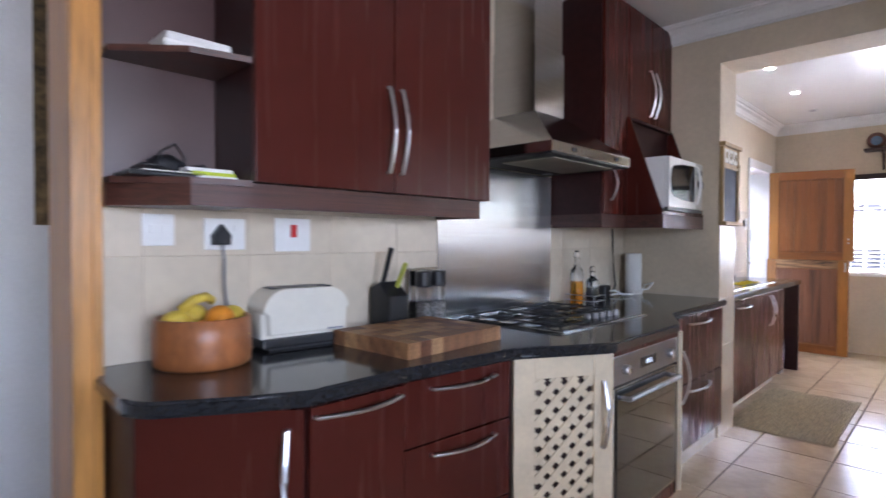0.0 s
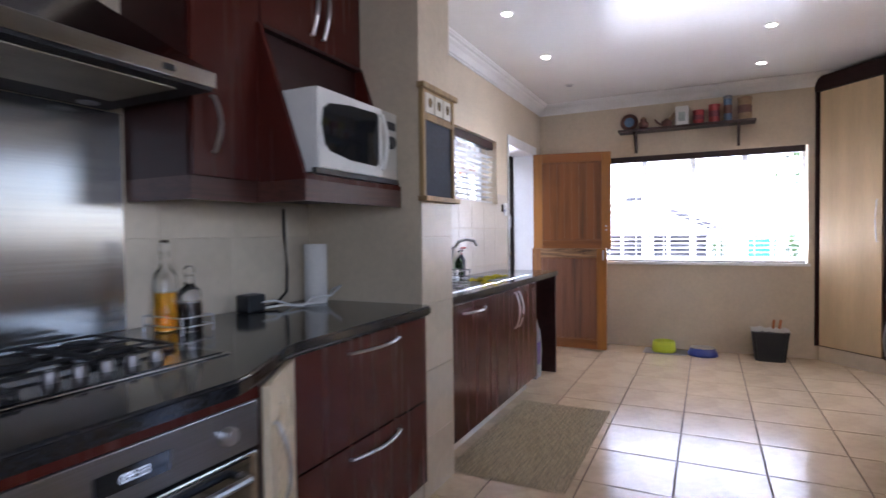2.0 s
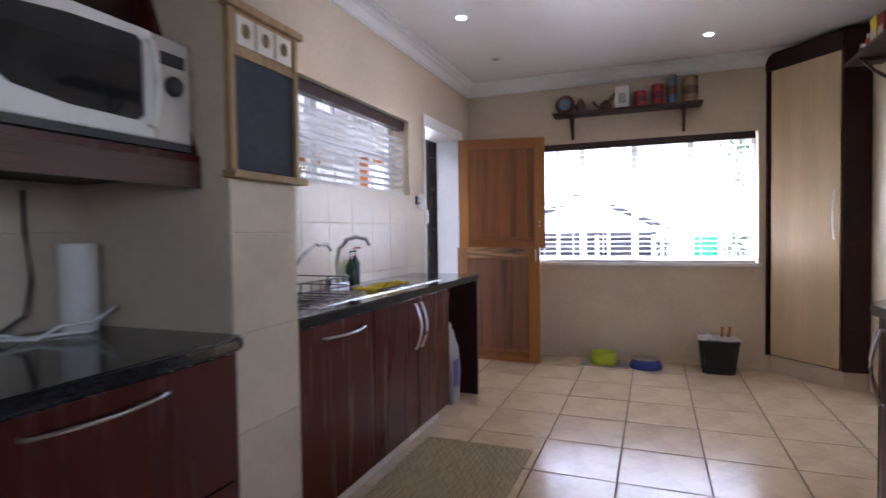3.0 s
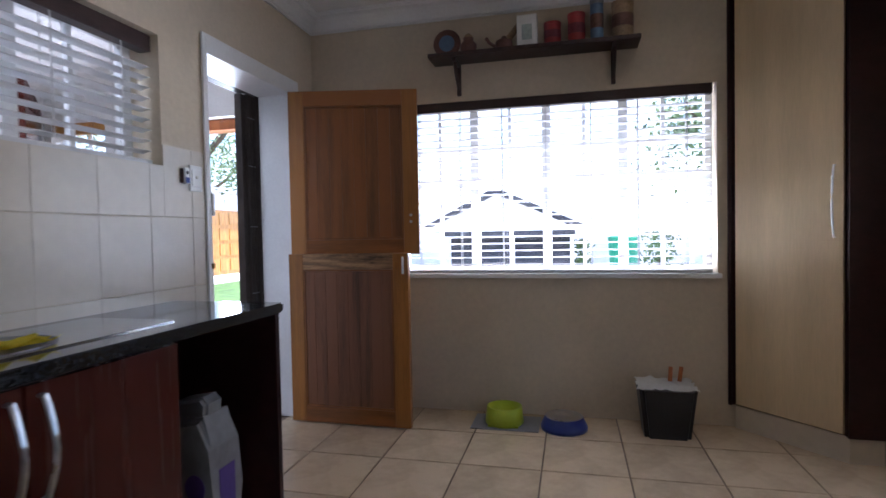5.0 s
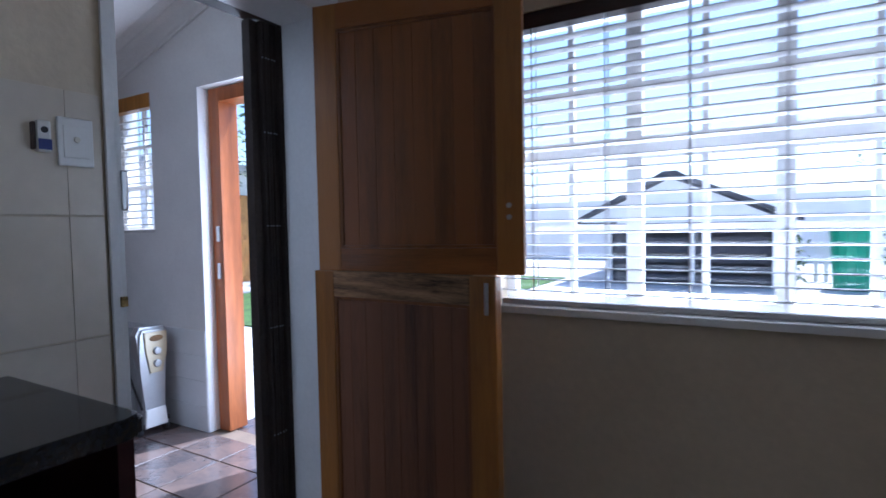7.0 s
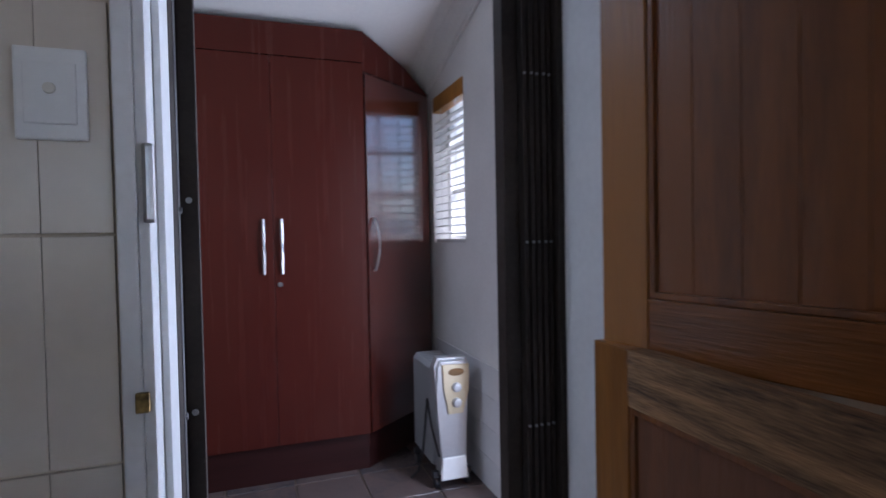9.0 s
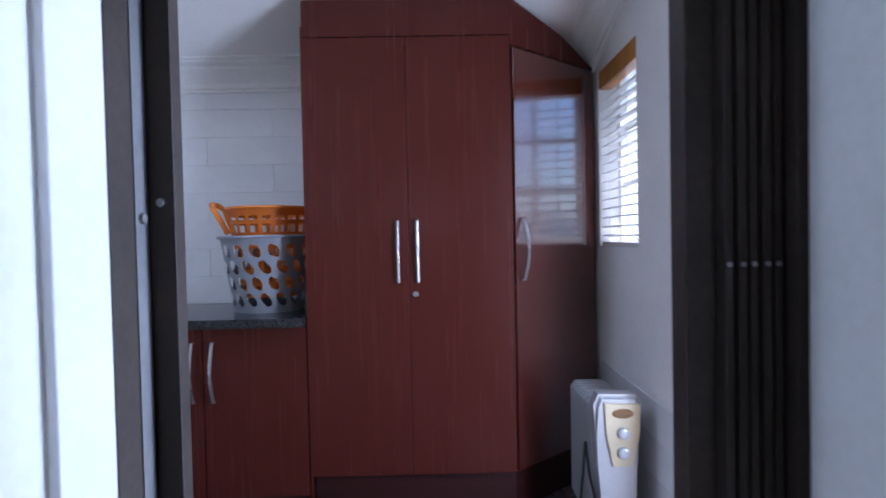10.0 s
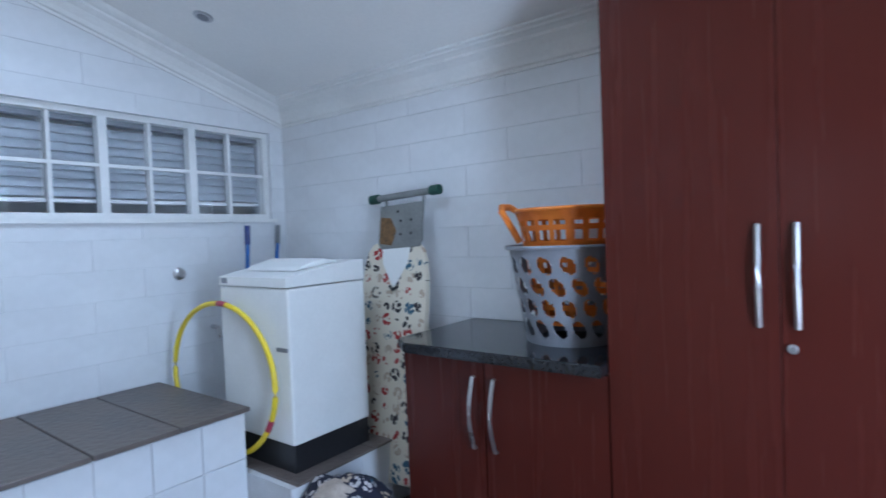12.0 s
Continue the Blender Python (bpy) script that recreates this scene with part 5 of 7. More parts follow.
# ceiling downlights
def downlight(x, y, z, lit, tilt=0.0):
    t = thing("downlight", (x, y, z), "recessed round ceiling downlight, " + ("lit" if lit else "unlit"), "downlight", "ceiling downlights")
    m = Matrix.Translation((x, y, z)) @ Matrix.Rotation(tilt, 4, "X")
    part("ring", lathe([(0.040, -0.006), (0.046, -0.003), (0.046, 0.004), (0.038, 0.004)], (0, 0, 0), 24), CHROME if not lit else WHITE_PAINT, t, at=m)
    part("bulb", lathe([(0.028, -0.0075), (0.028, -0.0055)], (0, 0, 0), 20), LAMP_GLOW if lit else GREY_PLASTIC, t, at=m)
DOWNLIGHTS = ((5.12, 1.265, 1), (6.08, 1.275, 1), (7.02, 1.298, 0), (7.10, -0.31, 1), (6.16, -0.30, 1), (5.2, -0.29, 1))
for x, y, lit in DOWNLIGHTS:
    downlight(x, y, CEIL, lit)
    if lit:
        lamp = new("downlight_lamp", bpy.data.lights.new("downlight_lamp", "SPOT"))
        lamp.data.energy, lamp.data.color, lamp.data.shadow_soft_size = 1.2, (1.0, 0.80, 0.56), 0.028
        lamp.data.spot_size, lamp.data.spot_blend = radians(110), 0.6
        lamp.location = (x, y, CEIL - 0.012)
TILT = -math.atan(SLOPE)
for x, y in ((4.55, 3.55), (5.75, 3.85)):
    downlight(x, y, roof_z(y), 0, TILT)

# ---- small things in the kitchen ----
POST_X = 0.553
post = structure("door_frame_pine", B((POST_X, 0.604, 1.775, 2.05, 0, 2.62), (0.598, 0.622, 1.765, 1.7748, 0, 2.62), bevel=0.004), PINE, "varnished pine door post beside the counter", "door frame")
GOLD_CLOTH = material("brown_woven_hanging", (0.16, 0.11, 0.05), 0.9, vary=0.5, scale=14, grain=50, bump=0.3)
tagged(part("wall_hanging", B((0.655, 0.79, 2.935, 2.948, 1.31, 2.6)), GOLD_CLOTH), "brown woven hanging on the passage wall", "wall hanging")


def socket(x0, x1, z0, z1, y, label, extra=()):
    t = thing("wall_socket", ((x0 + x1) / 2, y, z0), label, "socket")
    part("plate", B((x0, x1, y - 0.012, y - 0.002, z0, z1), bevel=0.003), WHITE_PLASTIC, t)
    for q in extra:
        part(q[0], B((q[1], q[2], y - 0.018, y - 0.011, q[3], q[4]), bevel=0.002), q[5], t)
    return t


TY = HOB - 0.006
RED = material("red_switch", (0.5, 0.02, 0.015), 0.35, vary=0.05, bump=0.0)
socket(0.745, 0.835, 1.232, 1.328, TY, "white double wall socket", (("rocker", 0.765, 0.785, 1.27, 1.295, WHITE_PLASTIC), ("rocker", 0.795, 0.815, 1.27, 1.295, WHITE_PLASTIC)))
socket(0.925, 1.06, 1.218, 1.32, TY, "white wall socket with black plug in use", (("rocker", 1.02, 1.04, 1.28, 1.30, WHITE_PLASTIC),))
socket(1.17, 1.31, 1.21, 1.328, TY, "white isolator switch with red rocker", (("rocker", 1.228, 1.252, 1.26, 1.305, RED),))
pl = thing("power_plug", (0.97, TY, 1.24), "black plug with grey cable to the toaster", "plug")
part("body", slab([(0.945, 1.235), (0.995, 1.235), (0.998, 1.265), (0.97, 1.30), (0.942, 1.265)], "y", TY - 0.05, TY - 0.0125, 0.004), BLACK_PLASTIC, pl)
part("cable", tube([(0.97, TY - 0.04, 1.24), (0.972, TY - 0.05, 1.19), (0.98, TY - 0.03, 1.10), (1.0, TY - 0.012, 0.99), (1.03, TY - 0.012, 0.93), (1.07, TY - 0.03, 0.90)], 0.005, 6), GREY_PLASTIC, pl)

# toaster
to = thing("toaster", (1.21, 1.77, 0.89), "cream two-slice toaster with dark base", "toaster")
TM = Matrix.Translation((1.215, 1.785, 0.89)) @ Matrix.Rotation(radians(-6), 4, "Z")
part("base", B((-0.155, 0.155, -0.075, 0.075, 0.008, 0.04), bevel=0.008), BLACK_PLASTIC, to, at=TM)
part("foot", B((-0.13, 0.13, -0.06, 0.06, 0.0, 0.009)), BLACK_PLASTIC, to, at=TM)
shell = [(-0.152, 0.034), (0.152, 0.034), (0.156, 0.12)] + [(0.074 + 0.08 * math.cos(radians(q)), 0.12 + 0.08 * math.sin(radians(q))) for q in range(8, 91, 9)]
shell += [(-x, z) for x, z in shell[:1:-1]]
case = part("shell", slab(shell, "y", -0.078, 0.078, 0.022), CREAM_ENAMEL, to, at=TM, smooth=True)
for p in case.data.polygons:
    p.use_smooth = abs(p.normal.y) < 0.95
for y in (-0.03, 0.015):
    part("slot", B((-0.11, 0.11, y, y + 0.022, 0.197, 0.2015)), BLACK_PLASTIC, to, at=TM)
part("lever", B((0.148, 0.175, -0.02, 0.02, 0.12, 0.14), bevel=0.004), BLACK_PLASTIC, to, at=TM)
part("badge", B((0.07, 0.13, -0.0795, -0.0765, 0.055, 0.061)), GREY_PLASTIC, to, at=TM)

# fruit bowl
BOWL_WOOD = material("turned_wood", (0.33, 0.115, 0.036), 0.36, vary=0.2, scale=5, stretch=(2, 2, 1), grain=40)
bw = tagged(part("fruit_bowl", lathe([(0.124, 0), (0.132, 0.008), (0.135, 0.03), (0.135, 0.08), (0.131, 0.136), (0.126, 0.140), (0.120, 0.136), (0.122, 0.06), (0.10, 0.02)], (0.865, 1.725, 0.89), 40), BOWL_WOOD, smooth=True), "turned reddish wooden fruit bowl on the worktop", "bowl")
ORANGE_SKIN = material("orange_peel", (0.75, 0.27, 0.01), 0.45, vary=0.1, grain=200, bump=0.2)
LEMON_SKIN = material("yellow_peel", (0.72, 0.52, 0.06), 0.45, vary=0.15, grain=200, bump=0.15)
for x, y, z, r, mt, nm in ((0.90, 1.69, 1.022, 0.040, ORANGE_SKIN, "orange"), (0.955, 1.74, 1.015, 0.038, LEMON_SKIN, "lemon"), (0.79, 1.72, 1.016, 0.038, LEMON_SKIN, "lemon"), (0.86, 1.79, 1.02, 0.040, LEMON_SKIN, "lemon"), (0.87, 1.72, 0.975, 0.045, ORANGE_SKIN, "orange"), (0.81, 1.66, 0.98, 0.04, LEMON_SKIN, "lemon"), (0.93, 1.66, 0.975, 0.04, LEMON_SKIN, "lemon"), (0.80, 1.78, 0.975, 0.045, ORANGE_SKIN, "orange"), (0.93, 1.79, 0.975, 0.045, ORANGE_SKIN, "orange")):
    bm = bmesh.new()
    bmesh.ops.create_uvsphere(bm, u_segments=16, v_segments=10, radius=r)
    bmesh.ops.scale(bm, vec=(1.15 if nm == "lemon" else 1, 1, 0.95), verts=bm.verts)
    bmesh.ops.translate(bm, vec=(x, y, z), verts=bm.verts)
    tagged(part(nm, bm, mt, smooth=True), "ripe %s lying in the wooden bowl" % nm, "fruit", "fruit in the bowl")
tagged(part("banana", tube([(0.80, 1.72, 1.05), (0.835, 1.715, 1.078), (0.87, 1.72, 1.085), (0.895, 1.735, 1.07)], 0.014, 8), LEMON_SKIN, smooth=True), "yellow banana lying on the fruit", "fruit", "fruit in the bowl")

# chopping board of end-grain blocks
cb = thing("chopping_board", (1.54, 1.52, 0.89), "thick end-grain wooden chopping board", "chopping board", turn=2.0)
BLOCKS = [material("end_grain_block", c, 0.5, vary=0.25, scale=30, grain=150, bump=0.03) for c in ((0.30, 0.15, 0.065), (0.15, 0.06, 0.028), (0.42, 0.24, 0.11), (0.21, 0.095, 0.04))]
shapes = [part("block", B((-0.0258, 0.0258, -0.0308, 0.0308, 0, 0.05), bevel=0.0008), mt_, cb, at=BASE[cb.name] @ Matrix.Translation((-0.208 + 0.052 * k, -0.155, 0))) for k, mt_ in enumerate(BLOCKS)]
for i in range(9):
    for j in range(6):
        if j or i > 3:
            ob = new("block", shapes[random.randrange(4)].data)
            ob.parent, ob.matrix_parent_inverse = cb, BASE[cb.name].inverted()
            ob.matrix_basis = BASE[cb.name] @ Matrix.Translation((-0.208 + 0.052 * i, -0.155 + 0.062 * j, 0))

# knife block
KNIFE_GREEN = material("dull_lime_plastic", (0.36, 0.38, 0.06), 0.4, vary=0.1, bump=0.0)
kb = thing("knife_block", (1.63, 1.79, 0.89), "black knife block with black and lime handles", "knife block")
part("block", slab([(1.845, 0.89), (1.845, 1.06), (1.79, 1.085), (1.725, 1.03), (1.725, 0.89)], "x", 1.575, 1.675, 0.004), BLACK_PLASTIC, kb)
for x, y, z0, mt, tip in ((1.60, 1.80, 1.07, BLACK_PLASTIC, (1.61, 1.755, 1.22)), (1.65, 1.77, 1.06, KNIFE_GREEN, (1.665, 1.73, 1.16))):
    part("knife_handle", tube([(x, y, z0), tip], 0.010, 8), mt, kb)

# spice mills
sm = thing("spice_rack", (1.86, 1.80, 0.89), "steel rack with two clear pepper mills with black tops", "spice rack")
part("back", B((1.775, 1.95, 1.835, 1.842, 0.892, 1.13)), STEEL, sm)
part("tray", B((1.775, 1.95, 1.74, 1.842, 0.89, 0.896)), STEEL, sm)
PEPPER = material("salt_and_peppercorns", (0.42, 0.42, 0.41), 0.7, vary=0.5, scale=90, grain=200, bump=0.4)
for x in (1.82, 1.905):
    part("jar", lathe([(0.034, 0.897), (0.034, 1.05), (0.03, 1.055)], (x, 1.79, 0), 18), CLEAR_GLASS, sm)
    part("pepper", lathe([(0.030, 0.90), (0.030, 0.985)], (x, 1.79, 0), 14), PEPPER, sm)
    part("top", lathe([(0.036, 1.056), (0.036, 1.115), (0.03, 1.12)], (x, 1.79, 0), 18), BLACK_PLASTIC, sm)

# oil bottles
OIL = clear("olive_oil", (0.85, 0.42, 0.03))
VIN = material("dark_vinegar", (0.02, 0.008, 0.005), 0.1, vary=0.1, bump=0.0)
for x, y, fill, h, k, lab in ((2.965, 1.72, OIL, 0.13, 1.0, "clear glass bottle half full of olive oil"), (2.99, 1.635, VIN, 0.10, 0.72, "short clear glass bottle of dark vinegar")):
    t = thing("oil_bottle", (x, y, 0.89), lab, "bottle", "oil and vinegar bottles")
    part("glass", lathe([(0.036, 0.0), (0.038, 0.01), (0.037, 0.17 * k), (0.032, 0.195 * k), (0.016, 0.215 * k), (0.014, 0.25 * k), (0.017, 0.255 * k)], (x, y, 0.89), 20), CLEAR_GLASS, t, smooth=True)
    part("liquid", lathe([(0.034, 0.006), (0.0335, h)], (x, y, 0.89), 16), fill, t)
    part("stopper", lathe([(0.012, 0.2555 * k), (0.018, 0.27 * k), (0.018, 0.29 * k), (0.009, 0.305 * k)], (x, y, 0.89), 14), CLEAR_GLASS, t)
caddy = thing("bottle_rack", (2.977, 1.68, 0.89), "low steel wire rack round the oil bottles", "rack")
for z in (0.915, 0.945):
    part("wire", tube([(2.92, 1.585, z), (3.04, 1.585, z), (3.04, 1.77, z), (2.92, 1.77, z)], 0.0025, 6, closed=True), CHROME, caddy)
for x, y in ((2.92, 1.585), (3.04, 1.585), (3.04, 1.77), (2.92, 1.77)):
    part("leg", tube([(x, y, 0.8905), (x, y, 0.945)], 0.0025, 6), CHROME, caddy)

# paper roll, adapter, cables
PAPER = material("white_paper", (0.78, 0.77, 0.74), 0.9, vary=0.04, bump=0.05)
tagged(part("paper_towel_roll", lathe([(0.052, 0.89), (0.054, 0.9), (0.054, 1.16), (0.052, 1.165), (0.02, 1.165)], (3.775, 1.755, 0), 24), PAPER, smooth=True), "white paper towel roll standing on the worktop", "paper roll")
tagged(part("power_adapter", B((3.36, 3.455, 1.755, 1.83, 0.89, 0.965), bevel=0.012), BLACK_PLASTIC), "black power adapter on the worktop", "adapter")
for pts, mt, lab in (([(3.44, 1.78, 0.90), (3.52, 1.72, 0.91), (3.60, 1.68, 0.9), (3.68, 1.70, 0.925), (3.74, 1.64, 0.93), (3.80, 1.63, 0.97), (3.83, 1.70, 0.95), (3.76, 1.69, 0.895), (3.62, 1.76, 0.895), (3.50, 1.75, 0.93), (3.43, 1.76, 0.93)], WHITE_PLASTIC, "loose white cable on the worktop"), ([(3.69, HOB - 0.012, 1.33), (3.69, HOB - 0.015, 1.2), (3.70, 1.86, 1.05), (3.66, 1.83, 0.95), (3.56, 1.80, 0.905), (3.44, 1.80, 0.90)], BLACK_PLASTIC, "dark cable hanging from the microwave")):
    tagged(part("cable", tube(pts, 0.0055, 6), mt, smooth=True), lab, "cable")

# things on the open end shelves
bk = thing("folded_towels", (0.83, 1.76, 1.778), "folded white towels on the shelf", "towels")
for i in range(2):
    part("towel", B((0.75 + 0.01 * i, 0.945, 1.69 + 0.012 * i, 1.85, 1.778 + 0.025 * i, 1.803 + 0.025 * i), bevel=0.011), PAPER, bk)
for i, (mt, lab) in enumerate(((PAPER, "white paperback lying on the shelf"), (LIME_PLASTIC, "thin green booklet on the shelf"), (PAPER, "notepad on the shelf"))):
    tagged(part("book", B((0.84 - 0.012 * i, 0.95, 1.68 + 0.015 * i, 1.80, 1.4235 + 0.012 * i, 1.4345 + 0.012 * i), bevel=0.001), mt), lab, "book")
gl = thing("tray", (0.76, 1.78, 1.423), "flat black tray with papers on the shelf", "tray")
part("tray", B((0.665, 0.852, 1.70, 1.845, 1.4235, 1.4375), bevel=0.005), BLACK_PLASTIC, gl)
part("paper", B((0.70, 0.86, 1.695, 1.80, 1.4378, 1.4405)), PAPER, gl, "loose sheet of paper")
cm = thing("camera_bag", (0.80, 1.82, 1.438), "small soft black bag on the tray", "bag")
part("pouch", heap(0.79, 1.80, 1.452, 0.055, 0.04, 0.045, 3), BLACK_PLASTIC, cm, smooth=True)
part("strap", tube([(0.75, 1.78, 1.45), (0.765, 1.76, 1.50), (0.80, 1.755, 1.525), (0.83, 1.77, 1.49), (0.835, 1.79, 1.45)], 0.004, 6), BLACK_PLASTIC, cm)
cm = thing("sunglasses", (0.90, 1.83, 1.4235), "dark sunglasses case at the back of the shelf", "case")
part("case", heap(0.90, 1.835, 1.44, 0.05, 0.03, 0.04, 8), BLACK_PLASTIC, cm, smooth=True)
tagged(part("cable", tube([(0.68, 1.72, 1.442), (0.70, 1.70, 1.455), (0.74, 1.69, 1.448), (0.78, 1.72, 1.445), (0.74, 1.75, 1.452), (0.69, 1.76, 1.443)], 0.0035, 6, closed=True), BLACK_PLASTIC, smooth=True), "coiled black cable on the tray", "cable")

# chalkboard on the pier
ch = thing("chalkboard", (4.03, 1.24, 1.36), "wooden-framed chalkboard with three picture tiles", "chalkboard")
FRAME_WOOD = material("pale_frame_wood", (0.38, 0.25, 0.11), 0.5, vary=0.25, scale=6, stretch=(5, 5, 0.6), grain=30)
SLATE_BLACK = material("chalkboard_paint", (0.028, 0.034, 0.05), 0.75, vary=0.3, scale=3, bump=0.03)
for q in ((3.865, 3.888, 1.375, 1.85), (4.167, 4.19, 1.375, 1.85)):
    part("frame_side", B((q[0], q[1], 1.218, 1.242, q[2], q[3]), bevel=0.003), FRAME_WOOD, ch)
part("ledge", B((3.85, 4.205, 1.195, 1.242, 1.352, 1.375), bevel=0.004), FRAME_WOOD, ch)
part("crown", B((3.85, 4.205, 1.205, 1.242, 1.85, 1.875), bevel=0.004), FRAME_WOOD, ch)
part("rail", B((3.888, 4.167, 1.22, 1.242, 1.715, 1.735)), FRAME_WOOD, ch)
part("board", B((3.888, 4.167, 1.228, 1.240, 1.375, 1.715)), SLATE_BLACK, ch)
part("header", B((3.888, 4.167, 1.226, 1.240, 1.735, 1.85)), FRAME_WOOD, ch)
for i in range(3):
    x = 3.90 + 0.09 * i
    tl = part("picture_tile", B((x, x + 0.078, 1.221, 1.227, 1.75, 1.838), bevel=0.002), CREAM_ENAMEL, ch)
    part("motif", lathe([(0.017, 0), (0.017, 0.002)], (x + 0.039, 1.221, 1.797), 14, axis="y", scale=(1, 1.3)), GOLD_CLOTH, tl)

# switches by the door
sw = thing("light_switch", (6.535, NORTH - 0.006, 1.37), "white wall light switch plate", "switch")
part("plate", B((6.494, 6.576, NORTH - 0.016, NORTH - 0.006, 1.372, 1.492), bevel=0.004), WHITE_PLASTIC, sw)
part("surround", B((6.505, 6.565, NORTH - 0.019, NORTH - 0.0155, 1.392, 1.472), bevel=0.002), WHITE_PLASTIC, sw)
part("dolly", lathe([(0.0075, 0), (0.007, 0.003)], (6.535, NORTH - 0.019, 1.438), 16, axis="y"), CREAM_ENAMEL, sw)
rm = thing("gate_remote", (6.455, NORTH - 0.02, 1.4), "small white and blue remote on a wall hook", "remote")
part("body", B((6.445, 6.475, NORTH - 0.03, NORTH - 0.007, 1.40, 1.475), bevel=0.006), WHITE_PLASTIC, rm)
part("button", lathe([(0.008, 0), (0.007, 0.003)], (6.46, NORTH - 0.03, 1.452), 12, axis="y"), BLACK_PLASTIC, rm)
part("lower_half", B((6.446, 6.474, NORTH - 0.0315, NORTH - 0.0298, 1.405, 1.43)), BLUE_PLASTIC, rm)
part("hook", B((6.438, 6.4448, NORTH - 0.024, NORTH - 0.006, 1.405, 1.47), bevel=0.003), DARK_WOOD, rm)

# sink, taps, rack
sk = thing("sink", (5.15, 1.55, 0.88), "stainless steel double sink set in the worktop", "sink")
def sink_plate():
    bm = bmesh.new()
    outer = [(4.45, 1.36), (5.86, 1.36), (5.88, 1.38), (5.88, 1.70), (5.86, 1.72), (4.45, 1.72)]
    plate = prism(outer, 0.880, 0.8845)
    return plate
part("rim", sink_plate(), STEEL, sk)
SINK_DARK = material("steel_basin", (0.30, 0.30, 0.30), 0.3, metal=1.0, vary=0.15, bump=0.0)
for cx in (4.85, 5.35):
    part("basin", lathe([(0.0001, 0.8855), (0.13, 0.8857), (0.165, 0.8865), (0.175, 0.8895), (0.18, 0.8895), (0.182, 0.8846)], (cx, 1.53, 0), 32, scale=(1.15, 0.85)), SINK_DARK, sk, smooth=True)
tp = thing("mixer_tap", (5.22, 1.73, 0.885), "chrome swan-neck sink mixer tap", "tap")
part("base", B((5.12, 5.32, 1.715, 1.755, 0.885, 0.91), bevel=0.008), CHROME, tp)
part("spout", tube([(5.22, 1.735, 0.90), (5.22, 1.735, 1.02), (5.225, 1.72, 1.10), (5.24, 1.68, 1.15), (5.26, 1.63, 1.165), (5.28, 1.58, 1.155), (5.285, 1.56, 1.12)], 0.011, 10), CHROME, tp, smooth=True)
for x in (5.14, 5.30):
    part("lever", lathe([(0.016, 0), (0.02, 0.02), (0.02, 0.035), (0.01, 0.045)], (x, 1.735, 0.91), 14), CHROME, tp)
tp2 = thing("filter_tap", (4.75, 1.74, 0.885), "slim chrome filter tap", "tap")
part("spout", tube([(4.78, 1.74, 0.884), (4.78, 1.74, 0.96), (4.86, 1.71, 1.07), (4.93, 1.68, 1.13), (5.0, 1.65, 1.13), (5.02, 1.64, 1.10)], 0.009, 8), CHROME, tp2, smooth=True)
GREEN_SOAP = clear("green_soap", (0.15, 0.45, 0.12), 0.1)
for x, y, h, mt, lab in ((5.40, 1.755, 0.15, GREEN_SOAP, "green dish soap bottle with pump"), (5.46, 1.76, 0.17, BLACK_PLASTIC, "dark bottle with red pump")):
    t = thing("soap_bottle", (x, y, 0.88), lab, "bottle", "bottles at the sink")
    part("bottle", lathe([(0.028, 0), (0.03, 0.02), (0.03, h * 0.75), (0.012, h * 0.95), (0.012, h)], (x, y, 0.88), 18), mt, t, smooth=True)
    part("pump", tube([(x, y, 0.88 + h), (x, y, 0.93 + h), (x + 0.03, y - 0.02, 0.93 + h)], 0.006, 8), BLACK_PLASTIC if mt is GREEN_SOAP else RED, t)
rk = thing("dish_rack", (4.6, 1.56, 0.885), "dark wire dish rack beside the sink", "dish rack")
for z in (0.90, 0.945, 0.985):
    part("wire", tube([(4.4, 1.40, z), (4.80, 1.40, z), (4.80, 1.70, z), (4.4, 1.70, z)], 0.003, 6, closed=True), DARK_WIRE, rk)
for i in range(6):
    x = 4.43 + 0.07 * i
    part("wire", tube([(x, 1.40, 0.985), (x, 1.41, 0.888), (x, 1.69, 0.888), (x, 1.70, 0.985)], 0.003, 6), DARK_WIRE, rk)
YELLOW_CLOTH = material("yellow_cloth", (0.85, 0.72, 0.03), 0.8, vary=0.12, grain=90, bump=0.3)
def crumple(x0, x1, y0, y1, z, h, seed):
    bm = bmesh.new()
    n = 18
    g = [[bm.verts.new((x0 + (x1 - x0) * (i / n + 0.05 * noise.noise(Vector((i * 0.4, j * 0.4, seed)))), y0 + (y1 - y0) * (j / n + 0.06 * noise.noise(Vector((i * 0.4, j * 0.4, seed + 9)))), z + h * (0.15 + abs(noise.noise(Vector((i * 0.3, j * 0.35, seed + 4))))))) for j in range(n + 1)] for i in range(n + 1)]
    for i in range(n):
        for j in range(n):
            bm.faces.new((g[i][j], g[i + 1][j], g[i + 1][j + 1], g[i][j + 1]))
    bmesh.ops.solidify(bm, geom=bm.faces[:], thickness=0.003)
    return bm
tagged(part("dish_cloth", crumple(5.02, 5.50, 1.40, 1.52, 0.886, 0.035, 2), YELLOW_CLOTH, smooth=True), "crumpled yellow dish cloth on the sink edge", "cloth")

